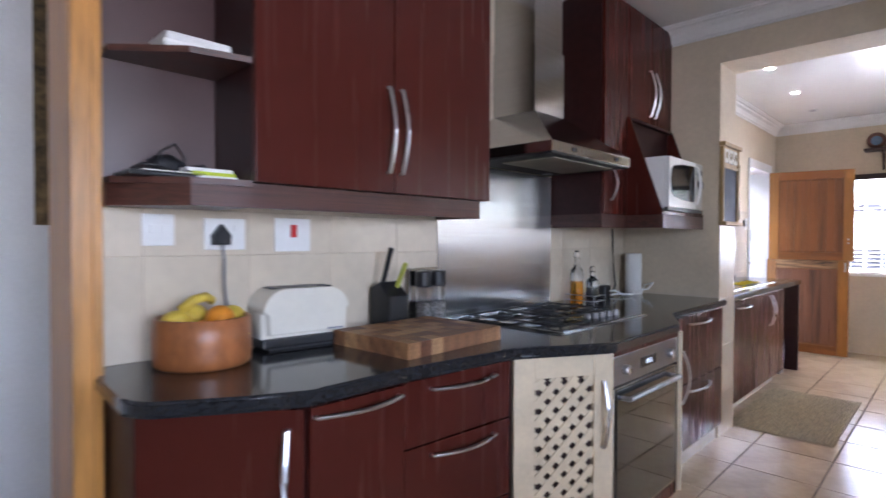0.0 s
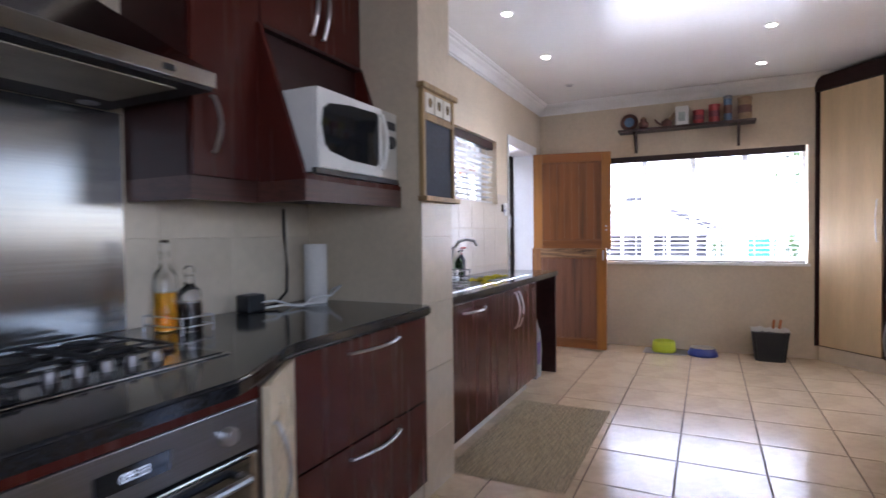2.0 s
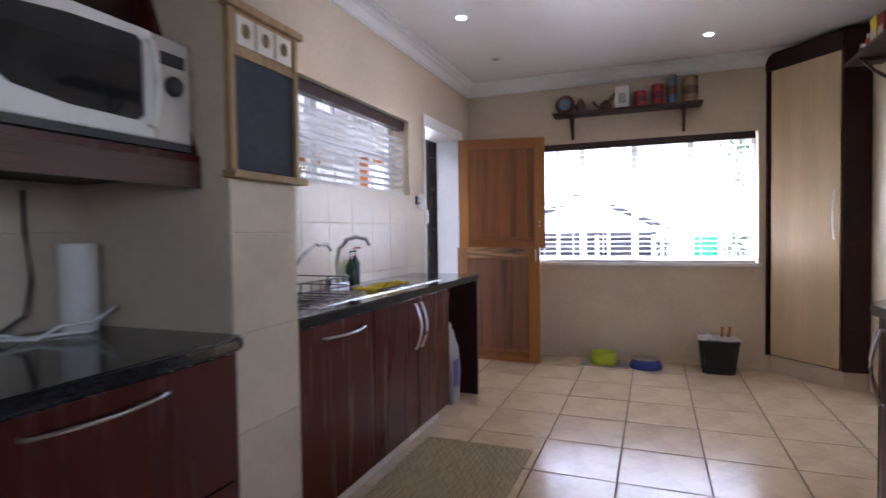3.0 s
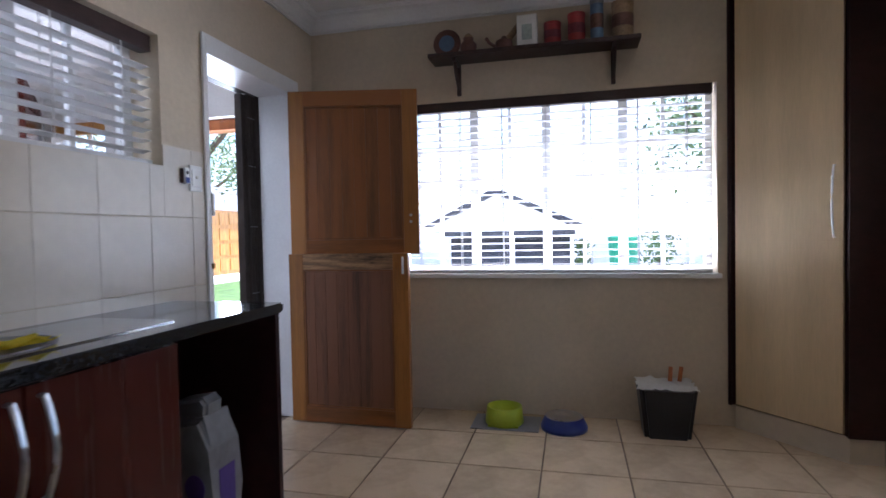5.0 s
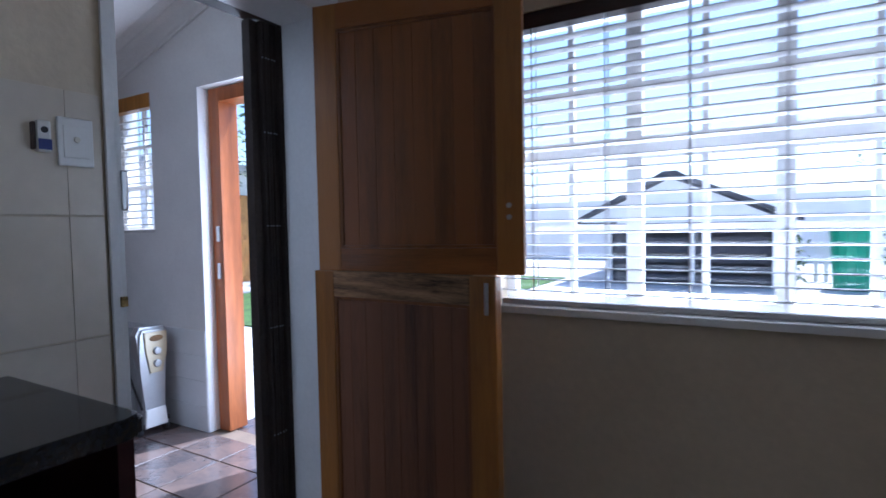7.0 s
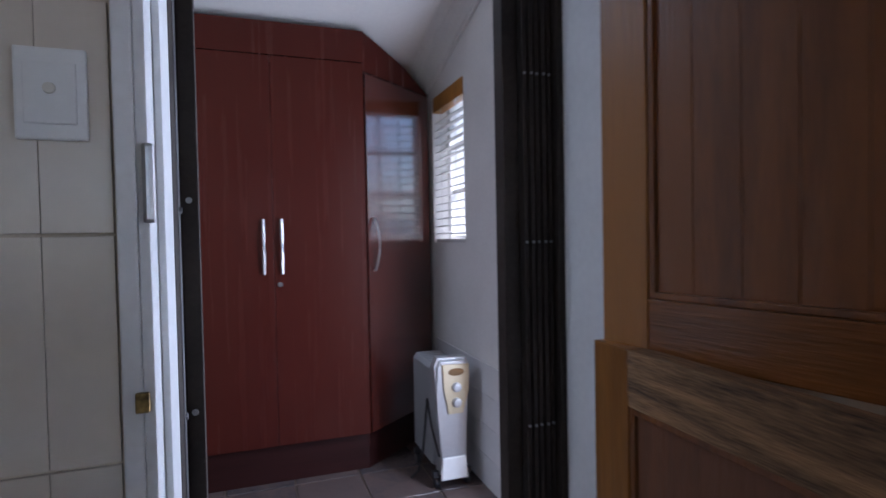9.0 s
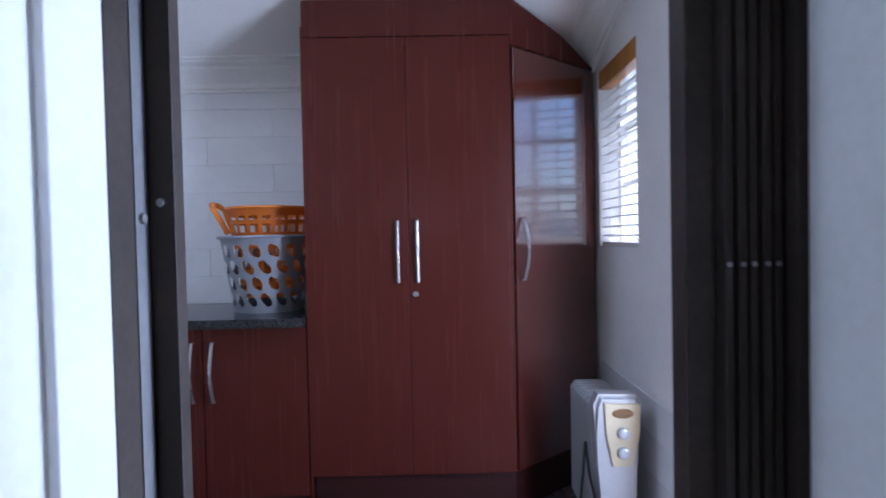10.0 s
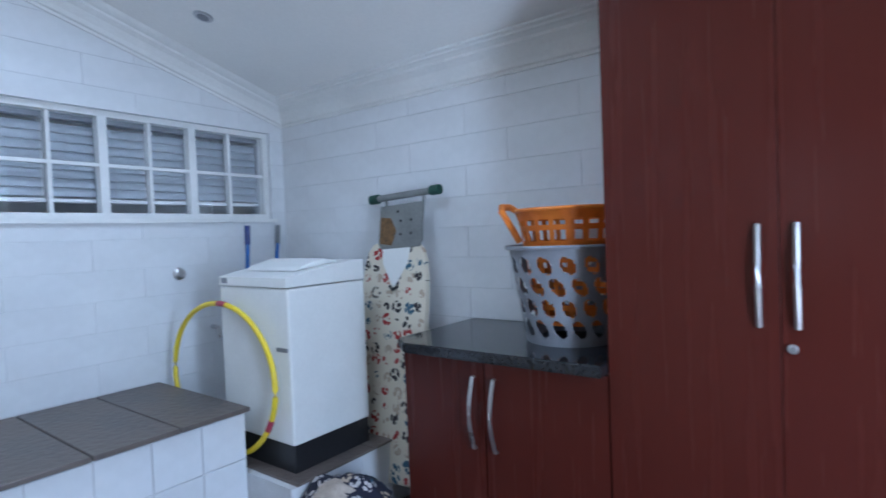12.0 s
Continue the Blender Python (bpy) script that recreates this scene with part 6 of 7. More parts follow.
# pet food bag, bowls, bin
bag = thing("pet_food_bag", (6.1, 1.45, 0), "half-used white pet food bag under the worktop", "bag")
PURPLE = material("purple_print", (0.10, 0.05, 0.25), 0.5, vary=0.1, bump=0.0)
SILVER_FOIL = material("pale_foil", (0.24, 0.235, 0.23), 0.45, vary=0.15, scale=8, grain=25, bump=0.05)
part("sack", slab([(1.36, 0.0), (1.58, 0.0), (1.60, 0.25), (1.575, 0.40), (1.535, 0.47), (1.40, 0.50), (1.37, 0.38), (1.355, 0.2)], "x", 6.02, 6.20, 0.02), SILVER_FOIL, bag)
part("folded_top", slab([(1.40, 0.485), (1.54, 0.455), (1.55, 0.50), (1.53, 0.545), (1.42, 0.565), (1.395, 0.54)], "x", 6.05, 6.15, 0.012), SILVER_FOIL, bag, "rolled down foil top")
part("print", lathe([(0.042, 0), (0.042, 0.002)], (6.0185, 1.43, 0.24), 22, axis="x", scale=(1, 1.2)), PURPLE, bag)
part("print", B((6.0175, 6.0205, 1.41, 1.56, 0.10, 0.13)), PURPLE, bag)
part("print", B((6.06, 6.15, 1.3535, 1.3565, 0.12, 0.30)), PURPLE, bag)
tagged(part("pet_mat", B((7.44, 7.70, 0.28, 0.68, 0.001, 0.006), bevel=0.002), GREY_PLASTIC), "grey mat under the green pet bowl", "mat")
gb = thing("pet_bowl", (7.56, 0.49, 0.006), "lime green plastic pet bowl", "bowl")
part("bowl", lathe([(0.105, 0.0), (0.115, 0.01), (0.105, 0.105), (0.098, 0.107), (0.085, 0.03), (0.02, 0.025)], (7.56, 0.49, 0.006), 28), LIME_PLASTIC, gb, smooth=True)
part("foot", B((7.47, 7.65, 0.40, 0.58, 0.0061, 0.02), bevel=0.006), LIME_PLASTIC, gb)
bb = thing("pet_bowl", (7.55, 0.14, 0), "dark blue pet bowl with steel dish", "bowl")
part("bowl", lathe([(0.135, 0.0), (0.135, 0.02), (0.11, 0.07), (0.10, 0.072)], (7.55, 0.14, 0), 28), BLUE_PLASTIC, bb, smooth=True)
part("dish", lathe([(0.02, 0.0725), (0.085, 0.0735), (0.10, 0.077), (0.107, 0.076), (0.107, 0.073)], (7.55, 0.14, 0), 28), CHROME, bb, smooth=True)
bn = thing("storage_tub", (7.57, -0.42, 0), "black plastic tub with white liner and scoop", "tub")
bm = bmesh.new()
lo = [bm.verts.new((7.57 + sx * 0.10, -0.42 + sy * 0.12, 0)) for sx, sy in ((-1, -1), (1, -1), (1, 1), (-1, 1))]
hi = [bm.verts.new((7.57 + sx * 0.125, -0.42 + sy * 0.15, 0.27)) for sx, sy in ((-1, -1), (1, -1), (1, 1), (-1, 1))]
bm.faces.new(lo[::-1]), bm.faces.new(hi)
for i in range(4):
    bm.faces.new((lo[i], lo[(i + 1) % 4], hi[(i + 1) % 4], hi[i]))
bmesh.ops.bevel(bm, geom=[e for e in bm.edges if abs(e.verts[0].co.z - e.verts[1].co.z) > 0.1], offset=0.025, segments=3, affect="EDGES")
part("tub", bm, BLACK_PLASTIC, bn)
part("liner", crumple(7.44, 7.70, -0.575, -0.265, 0.272, 0.03, 6), PAPER, bn, "white bag liner folded over the rim", smooth=True)
part("scoop", tube([(7.60, -0.50, 0.29), (7.62, -0.515, 0.37)], 0.012, 8), RED_DOOR_WOOD, bn)
part("scoop", tube([(7.60, -0.45, 0.29), (7.63, -0.46, 0.365)], 0.012, 8), RED_DOOR_WOOD, bn)

# woven mat
mt = thing("floor_mat", (4.83, 1.0, 0), "woven beige seagrass floor mat", "mat")
for i in range(30):
    y0 = 0.685 + i * 0.0203
    bm = bmesh.new()
    n = 40
    rows_v = []
    for k in range(n + 1):
        x = 4.20 + (5.455 - 4.20) * k / n
        dz = 0.0012 * (1 if (k + i) % 2 else -1)
        rows_v.append([bm.verts.new((x, y0 + 0.0012 * math.sin(k * 1.7 + i), 0.001)), bm.verts.new((x, y0 + 0.001, 0.008 + dz)), bm.verts.new((x, y0 + 0.019, 0.008 - dz)), bm.verts.new((x, y0 + 0.0202, 0.001))])
    for a, b in zip(rows_v, rows_v[1:]):
        for j in range(3):
            bm.faces.new((a[j], b[j], b[j + 1], a[j + 1]))
    part("strand", bm, SEAGRASS, mt)

# things on the shelf above the window
SZ = 2.2555
def shelf_y(px):
    return 0.93 - (px - 860) * 0.00463
TIN_RED = material("red_tin", (0.35, 0.03, 0.03), 0.4, vary=0.2, bump=0.0)
TIN_MAROON = material("maroon_print", (0.18, 0.02, 0.035), 0.4, vary=0.3, bump=0.0)
PALE_GREEN = material("pale_green_print", (0.42, 0.48, 0.44), 0.4, vary=0.2, bump=0.0)
TIN_BLUE = material("blue_tin", (0.12, 0.2, 0.32), 0.4, vary=0.2, bump=0.0)
TIN_TAN = material("tan_wood_tin", (0.33, 0.22, 0.12), 0.5, vary=0.25, bump=0.02)
CLAY = material("brown_clay", (0.16, 0.07, 0.05), 0.5, vary=0.3, bump=0.05)
pl8 = thing("decorative_plate", (7.66, 0.83, SZ), "dark patterned plate standing on the shelf", "plate")
part("plate", lathe([(0.085, -0.006), (0.088, 0.0), (0.06, 0.006), (0.0001, 0.006)], (7.68, 0.83, SZ + 0.088), 28, axis="x"), CLAY, pl8, smooth=True)
part("centre", lathe([(0.05, -0.0062), (0.05, -0.009)], (7.68, 0.83, SZ + 0.088), 20, axis="x"), TIN_BLUE, pl8)
jar = thing("clay_jar", (7.66, 0.69, SZ), "small clay jar on the shelf", "jar")
part("jar", lathe([(0.03, 0), (0.05, 0.03), (0.052, 0.06), (0.03, 0.085), (0.032, 0.1)], (7.66, 0.69, SZ), 18), CLAY, jar, smooth=True)
part("lid", lathe([(0.033, 0.1), (0.02, 0.12), (0.008, 0.13)], (7.66, 0.69, SZ), 16), TIN_TAN, jar, smooth=True)
tp3 = thing("teapot", (7.66, 0.50, SZ), "brown clay teapot on the shelf", "teapot")
part("body", lathe([(0.035, 0), (0.055, 0.03), (0.05, 0.06), (0.02, 0.075), (0.012, 0.09)], (7.66, 0.47, SZ), 18), CLAY, tp3, smooth=True)
part("spout", tube([(7.66, 0.52, SZ + 0.03), (7.66, 0.56, SZ + 0.06), (7.66, 0.58, SZ + 0.09)], 0.01, 8), CLAY, tp3)
tagged(part("carved_bird", tube([(7.65, 0.44, SZ + 0.07), (7.65, 0.39, SZ + 0.13), (7.65, 0.37, SZ + 0.145)], 0.02, 8), TIN_TAN, smooth=True), "dark carved ornament on the shelf", "ornament")
for px, wd, hh, mt_, nm, lab in ((990, 0.12, 0.19, PAPER, "white_tin", "square white kitchen tin on the shelf"), (1022, 0.10, 0.14, TIN_RED, "red_tin", "red round tin on the shelf"), (1052, 0.10, 0.18, TIN_RED, "red_tin", "tall red tin on the shelf"), (1077, 0.075, 0.25, TIN_BLUE, "blue_tin", "tall blue tin on the shelf"), (1108, 0.12, 0.22, TIN_TAN, "tan_tin", "tan tin with dark spots on the shelf")):
    y = shelf_y(px)
    t = thing(nm, (7.66, y, SZ), lab, "tin", "tins on the shelf")
    if nm == "white_tin":
        part("body", B((7.61, 7.71, y - wd / 2, y + wd / 2, SZ, SZ + hh), bevel=0.006), mt_, t)
        part("label", B((7.606, 7.61, y - 0.03, y + 0.03, SZ + 0.04, SZ + 0.13), bevel=0.0015), PALE_GREEN, t)
    else:
        part("body", lathe([(wd / 2, 0), (wd / 2, hh * 0.86)], (7.66, y, SZ), 22), mt_, t)
        part("lid", lathe([(wd / 2 + 0.002, hh * 0.862), (wd / 2 + 0.002, hh * 0.97), (wd / 2 - 0.01, hh)], (7.66, y, SZ), 22), GREY_PLASTIC if nm == "blue_tin" else mt_, t)
        part("label", lathe([(wd / 2 + 0.001, hh * 0.3), (wd / 2 + 0.001, hh * 0.62)], (7.66, y, SZ), 22), TIN_MAROON if nm == "red_tin" else CLAY, t)
for x, mt_, hh, nm in ((7.05, BLACK_PLASTIC, 0.1, "spice_jar"), (6.93, TIN_RED, 0.13, "spice_tin"), (6.82, YELLOW_PLASTIC, 0.2, "food_box"), (6.70, TIN_RED, 0.18, "food_box"), (6.55, YELLOW_PLASTIC, 0.2, "food_box"), (6.40, TIN_BLUE, 0.17, "food_box")):
    t = thing(nm, (x, -1.25, 2.306), {"spice_jar": "small dark spice jar on the shelf", "spice_tin": "orange-red spice tin on the shelf", "food_box": "coloured food packet on the shelf"}[nm], "packet" if nm == "food_box" else "jar", "packets on the beam shelf")
    if nm == "food_box":
        part("box", B((x - 0.05, x + 0.05, -1.30, -1.22, 2.306, 2.306 + hh), bevel=0.002), mt_, t)
        part("label", B((x - 0.035, x + 0.035, -1.2195, -1.218, 2.33, 2.306 + hh * 0.6)), CREAM_ENAMEL, t)
    else:
        part("body", lathe([(0.035, 0), (0.035, hh * 0.75)], (x, -1.25, 2.306), 18), mt_, t)
        part("lid", lathe([(0.03, hh * 0.76), (0.03, hh)], (x, -1.25, 2.306), 18), CHROME, t)

# ---- outside ----
PAVING = material("pale_concrete_paving", (0.57, 0.55, 0.51), 0.85, vary=0.2, scale=1.5, grain=20, bump=0.1)
GRASS = material("lawn", (0.07, 0.14, 0.025), 0.9, vary=0.4, scale=4, grain=80, bump=0.5)
LEAF = material("leaf_green", (0.10, 0.16, 0.05), 0.6, vary=0.4, scale=2, grain=20, bump=0.0)
BARK = material("bark", (0.12, 0.08, 0.05), 0.9, vary=0.3, scale=8, stretch=(1, 1, 0.2), bump=0.5)
ROOF = material("pale_roof_sheet", (0.45, 0.46, 0.48), 0.5, vary=0.15, scale=2, grain=20)
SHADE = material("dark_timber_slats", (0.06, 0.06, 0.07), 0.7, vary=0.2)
structure("ground", B((8.05, 400, -300, 300, -0.3, -0.05), (-300, 8.05, 4.55, 300, -0.3, -0.05), (-300, 8.05, -300, -4.7, -0.3, -0.05)), PAVING, "pale paved ground reaching into the distance", "ground")
structure("lawn", B((10.5, 18, 4.2, 9.0, -0.06, -0.03)), GRASS, "mown green lawn beyond the back door", "lawn")
structure("boundary_wall", B((25.0, 25.25, -25, 30, -0.05, 2.0), (8.2, 25.0, 16.0, 16.25, -0.05, 2.2)), WHITE_PAINT, "white plastered garden boundary wall", "wall")
shed = thing("garden_pavilion", (19, 2.4, -0.05), "low pavilion with pale gabled roof and slatted sides", "pavilion")
bm = bmesh.new()
roof = [[bm.verts.new((x, y, z)) for y, z in ((-0.35, 1.24), (1.55, 2.10), (1.70, 2.19), (1.95, 2.19), (2.10, 2.10), (3.75, 1.24), (3.75, 1.19), (1.83, 2.10), (-0.35, 1.19))] for x in (17.0, 21.0)]
bm.faces.new(roof[0][::-1]), bm.faces.new(roof[1])
for i in range(9):
    bm.faces.new((roof[0][i], roof[0][(i + 1) % 9], roof[1][(i + 1) % 9], roof[1][i]))
part("roof", bm, SHADE, shed, "dark roof edge")
part("gable", slab([(-0.2, 1.22), (3.6, 1.22), (1.83, 2.05)], "x", 17.1, 17.16), WHITE_PAINT, shed)
for k in (0.55, 0.78):
    for sy in (-1, 1):
        part("barge_board", tube([(17.08, 1.83 + sy * 1.75 * (1.12 - k * 0.12), 1.24 + 0.12 * (k - 0.5)), (17.08, 1.83 + sy * 0.75, 1.86 - 0.30 * (k - 0.5))], 0.022, 4), SHADE, shed)
part("beam", B((17.12, 17.2, 0.0, 3.1, 1.08, 1.19)), SHADE, shed)
part("back_wall", B((17.6, 17.7, 0.05, 3.08, -0.05, 1.15)), SHADE, shed)
for y in (0.03, 1.42, 3.0):
    part("post", B((17.3, 17.42, y, y + 0.09, -0.05, 1.08)), WHITE_PAINT, shed)
for i in range(6):
    part("slat", B((17.44, 17.47, 0.05, 3.08, 0.02 + 0.19 * i, 0.15 + 0.19 * i)), SHADE, shed)
fence = thing("picket_fence", (19, -1.8, -0.05), "white wooden picket fence beside the pavilion", "fence")
for i in range(14):
    part("picket", B((18.9, 18.93, -2.9 + 0.17 * i, -2.82 + 0.17 * i, -0.05, 1.0)), WHITE_PAINT, fence)
part("rail", B((18.93, 18.96, -3.0, -0.5, 0.6, 0.68)), WHITE_PAINT, fence)
GREEN_SLIDE = material("green_playset", (0.02, 0.3, 0.16), 0.4, vary=0.1, bump=0.0)
tagged(part("garden_bin", lathe([(0.3, -0.05), (0.35, 0.9), (0.36, 1.0), (0.2, 1.08)], (17.6, -1.1, 0), 16), GREEN_SLIDE), "green garden bin beside the pavilion", "bin")


def tree(x, y, h, r, label, seed, n=3200):
    rnd = random.Random(seed)
    t = thing("tree", (x, y, -0.05), label, "tree")
    bm = tube([(x, y, -0.05), (x + 0.1, y, h * 0.3), (x, y + 0.15, h * 0.6)], 0.16, 8)
    for i in range(6):
        a = i * 1.05 + seed
        tube([(x, y + 0.1, h * (0.35 + 0.04 * i)), (x + r * 0.4 * math.cos(a), y + r * 0.4 * math.sin(a), h * 0.62), (x + r * 0.75 * math.cos(a), y + r * 0.75 * math.sin(a), h * 0.8)], 0.05, 6, bm=bm)
    part("trunk", bm, BARK, t)
    verts, faces = [], []
    clumps = [(x + r * rnd.uniform(-0.8, 0.8), y + r * rnd.uniform(-0.8, 0.8), h * rnd.uniform(0.5, 1.0)) for _ in range(26)]
    for i in range(n):
        cx, cy, cz = clumps[i % len(clumps)]
        p = Vector((cx, cy, cz)) + Vector((rnd.gauss(0, 1), rnd.gauss(0, 1), rnd.gauss(0, 0.8))) * r * 0.17
        u = Vector((rnd.gauss(0, 1), rnd.gauss(0, 1), rnd.gauss(0, 1))).normalized() * rnd.uniform(0.05, 0.11)
        w = u.orthogonal().normalized() * u.length * 0.5
        k = len(verts)
        verts += [p - u, p + w, p + u, p - w]
        faces.append((k, k + 1, k + 2, k + 3))
    me = bpy.data.meshes.new("crown")
    me.from_pydata(verts, [], faces)
    me.materials.append(LEAF)
    ob = new("crown", me)
    ob.parent = t
    ob.matrix_parent_inverse = BASE[t.name].inverted()
    return t


tree(17.0, -3.6, 4.6, 1.9, "leafy green garden tree", 3)
tree(15.5, 9.4, 5.2, 2.2, "leafy green tree beyond the back door", 5)
tree(22.0, 13.5, 5.5, 2.4, "leafy green tree by the boundary wall", 8)
def shrub(x, y, h, r, seed):
    rnd = random.Random(seed)
    t = thing("shrub", (x, y, -0.05), "leafy green shrub beside the pavilion", "shrub")
    part("stem", tube([(x, y, -0.05), (x + 0.03, y, h * 0.5)], 0.03, 6), BARK, t)
    verts, faces = [], []
    for i in range(420):
        p = Vector((x + rnd.gauss(0, r), y + rnd.gauss(0, r), h * rnd.uniform(0.1, 1.0)))
        u = Vector((rnd.gauss(0, 1), rnd.gauss(0, 1), rnd.gauss(0, 1))).normalized() * rnd.uniform(0.04, 0.08)
        w = u.orthogonal().normalized() * u.length * 0.5
        k = len(verts)
        verts += [p - u, p + w, p + u, p - w]
        faces.append((k, k + 1, k + 2, k + 3))
    me = bpy.data.meshes.new("leaves")
    me.from_pydata(verts, [], faces)
    me.materials.append(LEAF)
    ob = new("leaves", me)
    ob.parent, ob.matrix_parent_inverse = t, BASE[t.name].inverted()


shrub(17.5, -0.14, 0.95, 0.09, 11)
shrub(17.7, -1.9, 1.1, 0.22, 12)
gar = thing("garage", (14.5, 11.5, -0.05), "white outbuilding with brown panelled garage doors", "garage")
part("wall", B((12.5, 21.0, 11.2, 14.0, -0.05, 2.6)), WHITE_PAINT, gar)
part("roof", B((12.2, 21.3, 10.9, 14.3, 2.6, 2.75)), ROOF, gar)
for x in (13.2, 15.8, 18.4):
    dr = part("door", B((x, x + 2.2, 11.14, 11.2, -0.05, 2.05)), PINE, gar)
    for i in range(4):
        for j in range(4):
            part("panel", B((x + 0.1 + 0.53 * i, x + 0.52 + 0.53 * i, 11.12, 11.14, 0.08 + 0.5 * j, 0.46 + 0.5 * j)), PINE, dr)

# ---- tiles ----


def lay(parent, cells, thick, mat, name="tile", axis="z", base=0.0, bevel=0.0015):
    """Tiles as objects that share a mesh by size. cells: (u0, u1, v0, v1); axis: the normal; base: the outer face."""
    shapes = {}
    for u0, u1, v0, v1 in cells:
        key = (round(u1 - u0, 4), round(v1 - v0, 4))
        if key not in shapes:
            a, b = key
            bm = bmesh.new()
            box(bm, -a / 2, a / 2, -b / 2, b / 2, -thick, 0)
            top = [e for e in bm.edges if all(v.co.z > -1e-6 for v in e.verts)]
            bmesh.ops.bevel(bm, geom=top, offset=bevel, segments=1, affect="EDGES")
            me = bpy.data.meshes.new(name)
            bm.to_mesh(me)
            bm.free()
            me.materials.append(mat)
            shapes[key] = me
        ob = new(name, shapes[key])
        cu, cv = (u0 + u1) / 2, (v0 + v1) / 2
        if axis == "z":
            m = Matrix.Translation((cu, cv, base))
        elif axis == "-y":
            m = Matrix.Translation((cu, base, cv)) @ Matrix.Rotation(radians(90), 4, "X")
        elif axis == "+x":
            m = Matrix.Translation((base, cu, cv)) @ Matrix.Rotation(radians(90), 4, "Z") @ Matrix.Rotation(radians(90), 4, "X")
        else:
            m = Matrix.Translation((base, cu, cv)) @ Matrix.Rotation(radians(-90), 4, "Z") @ Matrix.Rotation(radians(90), 4, "X")
        ob.parent = parent
        ob.matrix_parent_inverse = BASE[parent.name].inverted()
        ob.matrix_basis = m


def grid(u0, u1, v0, v1, us, vs, pu, pv, gap, holes=(), stagger=0.0, butt=None):
    """Cells of a tiling that starts at a joint us, vs with pitches pu, pv, clipped to a rectangle, without the holes."""
    out = []
    j = math.floor((v0 - vs) / pv)
    while vs + j * pv < v1:
        off = stagger * pu * (j % 2)
        i = math.floor((u0 - us - off) / pu)
        while us + off + i * pu < u1:
            a, b = max(u0, us + off + i * pu + (gap if butt is None else butt) / 2), min(u1, us + off + (i + 1) * pu - (gap if butt is None else butt) / 2)
            c, d = max(v0, vs + j * pv + gap / 2), min(v1, vs + (j + 1) * pv - gap / 2)
            i += 1
            if b - a < 0.012 or d - c < 0.012:
                continue
            todo = [(a, b, c, d)]
            for h0, h1, k0, k1 in holes:
                nxt = []
                for a_, b_, c_, d_ in todo:
                    if b_ <= h0 or a_ >= h1 or d_ <= k0 or c_ >= k1:
                        nxt.append((a_, b_, c_, d_))
                        continue
                    if a_ < h0:
                        nxt.append((a_, h0, c_, d_))
                    if b_ > h1:
                        nxt.append((h1, b_, c_, d_))
                    m0, m1 = max(a_, h0), min(b_, h1)
                    if c_ < k0:
                        nxt.append((m0, m1, c_, k0))
                    if d_ > k1:
                        nxt.append((m0, m1, k1, d_))
                todo = [q for q in nxt if q[1] - q[0] > 0.012 and q[3] - q[2] > 0.012]
            out += todo
        j += 1
    return out


floor_ob = bpy.data.objects["floor"]
lay(floor_ob, grid(-1.0, EAST, -1.6, HOB, 5.665, 0.645, 0.43, 0.407, 0.0075), 0.006, FLOOR_TILE, axis="z", base=0.0)
bm = bmesh.new()
for a, b, c, d in grid(-1.5, EAST, -4.45, -1.61, 5.665, 0.645, 0.43, 0.407, 0.009):
    box(bm, a, b, c, d, -0.006, 0.0)
rest = part("tile", bm, FLOOR_TILE, floor_ob)
rest["kind"] = "stuff"
north_1, north_2, pier = bpy.data.objects["wall_north_1"], bpy.data.objects["wall_north_2"], bpy.data.objects["wall_pier"]
lay(north_2, grid(4.19, 6.60, 0.0, 1.563, 6.516, 1.248, 0.256, 0.315, 0.0045, butt=0.001, holes=((4.80, 6.34, 1.47, 2.1),)), 0.006, LIT_CREAM_TILE, axis="-y", base=NORTH - 0.006, bevel=0.0006)
lay(north_1, grid(0.622, 3.875, 0.89, 1.345, 0.75, 0.89, 0.33, 0.31, 0.0007), 0.006, CREAM_TILE, axis="-y", base=HOB - 0.006)
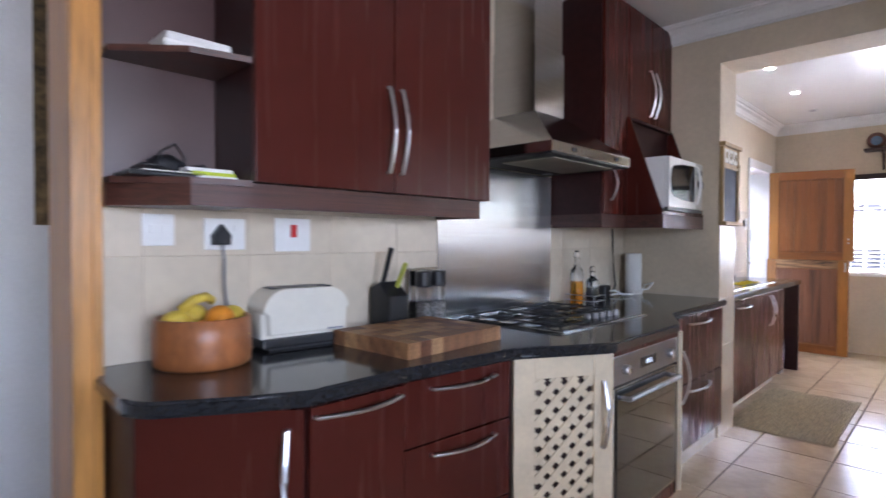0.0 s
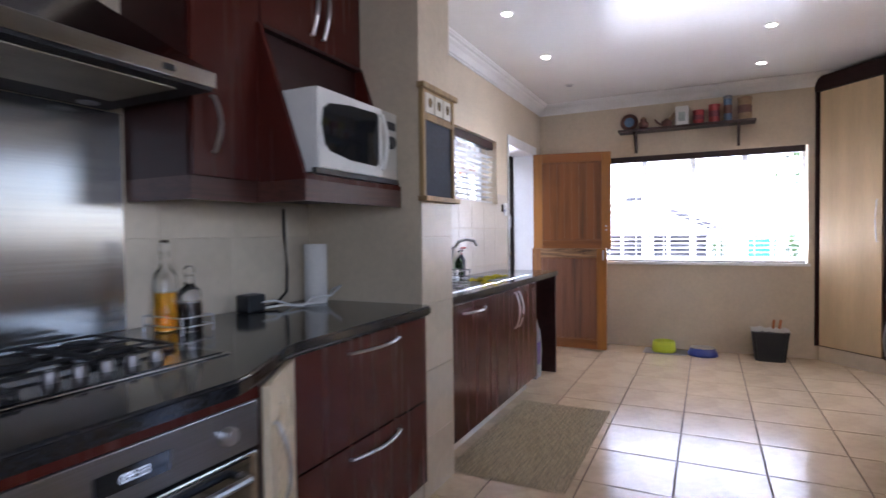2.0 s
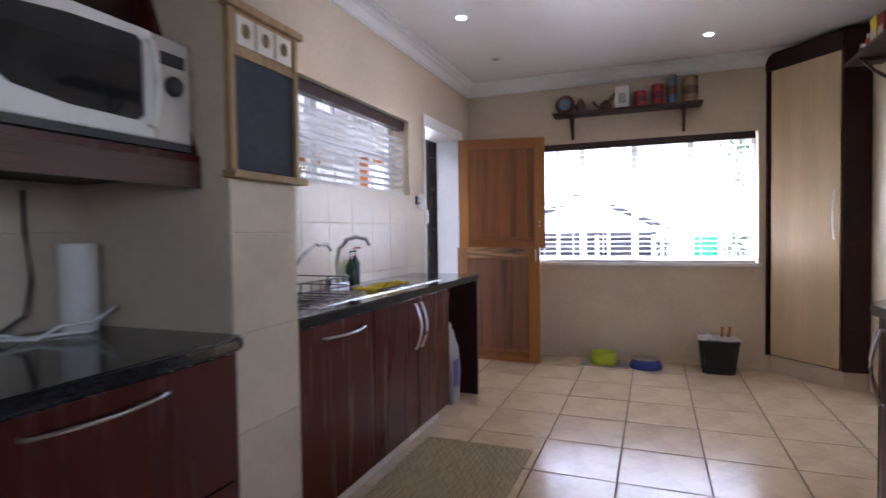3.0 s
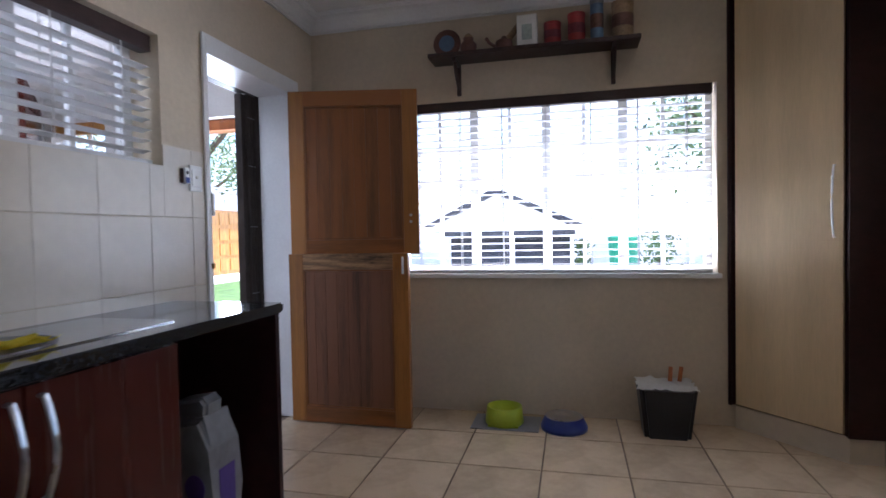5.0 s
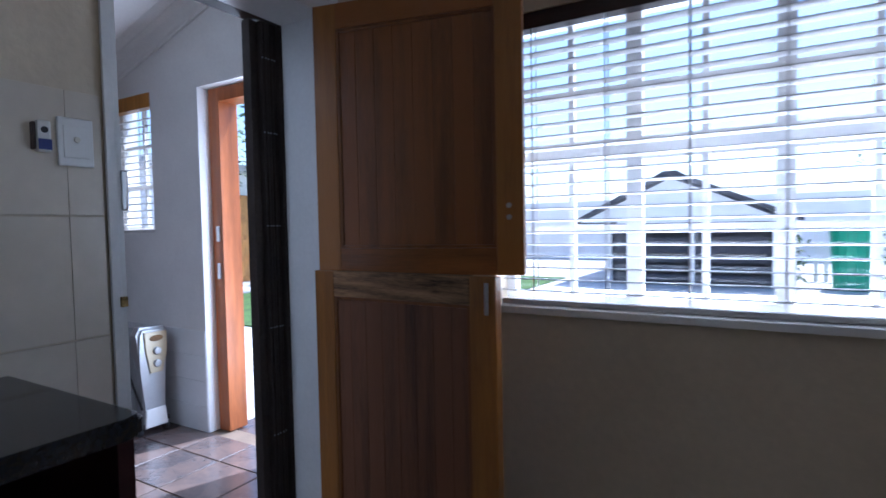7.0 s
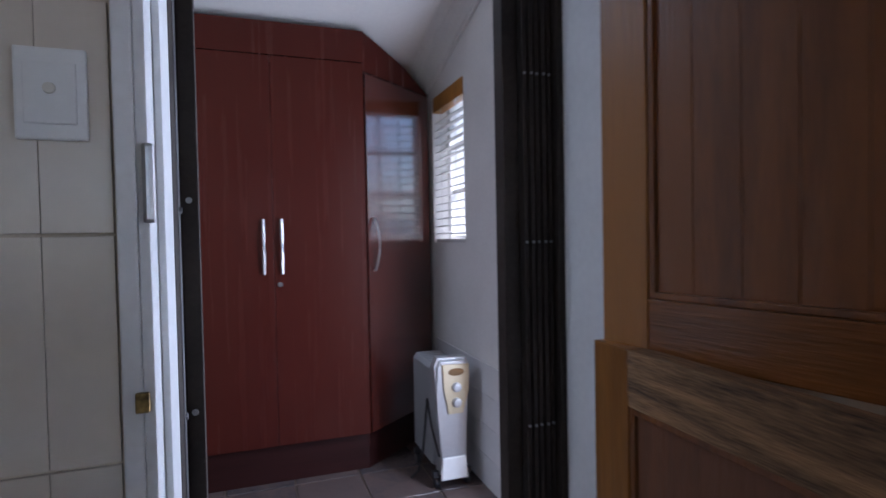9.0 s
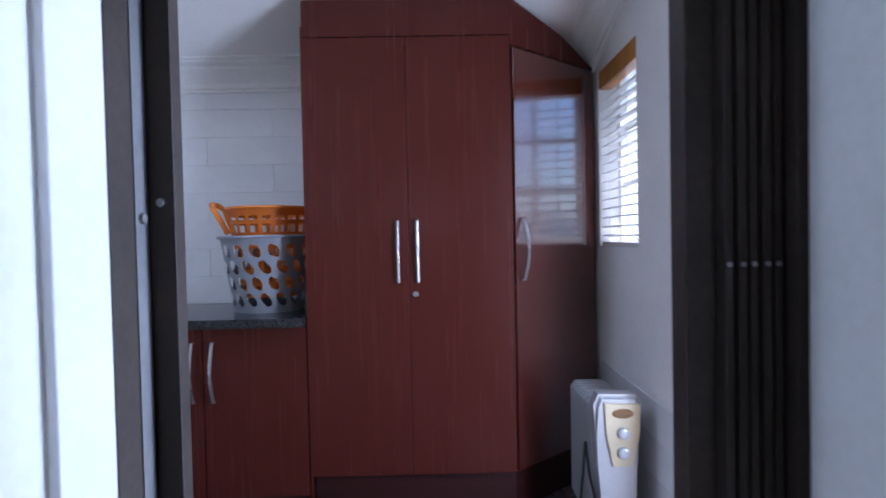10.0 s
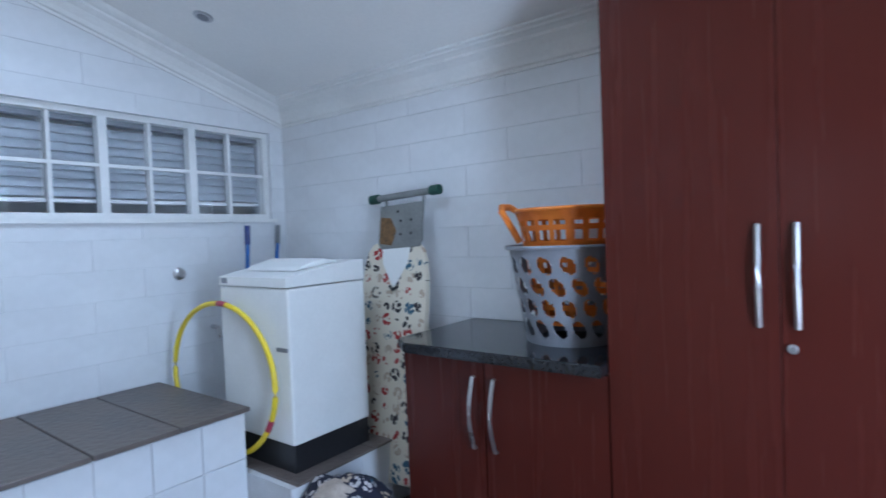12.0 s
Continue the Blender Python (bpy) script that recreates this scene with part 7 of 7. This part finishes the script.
lay(pier, grid(3.875, 4.19, 0.0, 1.35, 3.875, 1.19, 0.33, 0.305, 0.002), 0.006, DIM_CREAM_TILE, axis="-y", base=1.245 - 0.006, bevel=0.0008)
lay(bpy.data.objects["laundry_floor"], grid(4.9, 7.83, 2.02, LB, 7.6, 3.4, 0.33, 0.33, 0.009), 0.008, SLATE, axis="z", base=0.0)
lay(bpy.data.objects["wall_laundry_back"], grid(LW, 6.42, 0.33, 2.12, 4.3, 0.92, 0.60, 0.152, 0.0012, stagger=0.4), 0.005, WHITE_TILE, axis="-y", base=LB - 0.005, bevel=0.0008)
lay(bpy.data.objects["wall_laundry_west"], grid(2.02, LB, 0.33, 2.9, 3.2, 0.92, 0.60, 0.152, 0.0007, holes=((2.33, 4.25, 1.48, 2.03),), stagger=0.4), 0.005, WHITE_TILE, axis="+x", base=LW + 0.005, bevel=0.0008)
lay(bpy.data.objects["wall_laundry_east"], grid(3.135, 4.12, 0.0, 0.61, 3.135, 0.0, 0.60, 0.1525, 0.0014), 0.005, WHITE_TILE, axis="-x", base=LE - 0.005, bevel=0.0008)
bench, plinth = bpy.data.objects["laundry_bench"], bpy.data.objects["laundry_plinth"]
lay(bench, grid(2.02, 3.465, 0.0, 0.588, 3.465, 0.588, 0.20, 0.20, 0.004), 0.006, WHITE_TILE, axis="+x", base=4.871)
lay(plinth, grid(3.465, LB, 0.0, 0.32, 3.465, 0.32, 0.20, 0.20, 0.004), 0.006, WHITE_TILE, axis="+x", base=5.176)
SLATE_TOP = material("brown_slate_slab", (0.10, 0.08, 0.07), 0.4, vary=0.3, scale=4, grain=30, bump=0.1, tint=(0.045, 0.045, 0.05), island=0.3)
lay(bench, grid(LW + 0.006, 4.885, 2.03, 3.485, LW, 2.86, 0.9, 0.315, 0.006), 0.018, SLATE_TOP, name="slab", axis="z", base=0.612, bevel=0.003)
lay(plinth, grid(LW + 0.006, 5.185, 3.49, LB - 0.006, LW, 3.49, 0.6, 0.45, 0.006), 0.010, SLATE_TOP, name="slab", axis="z", base=0.333, bevel=0.002)
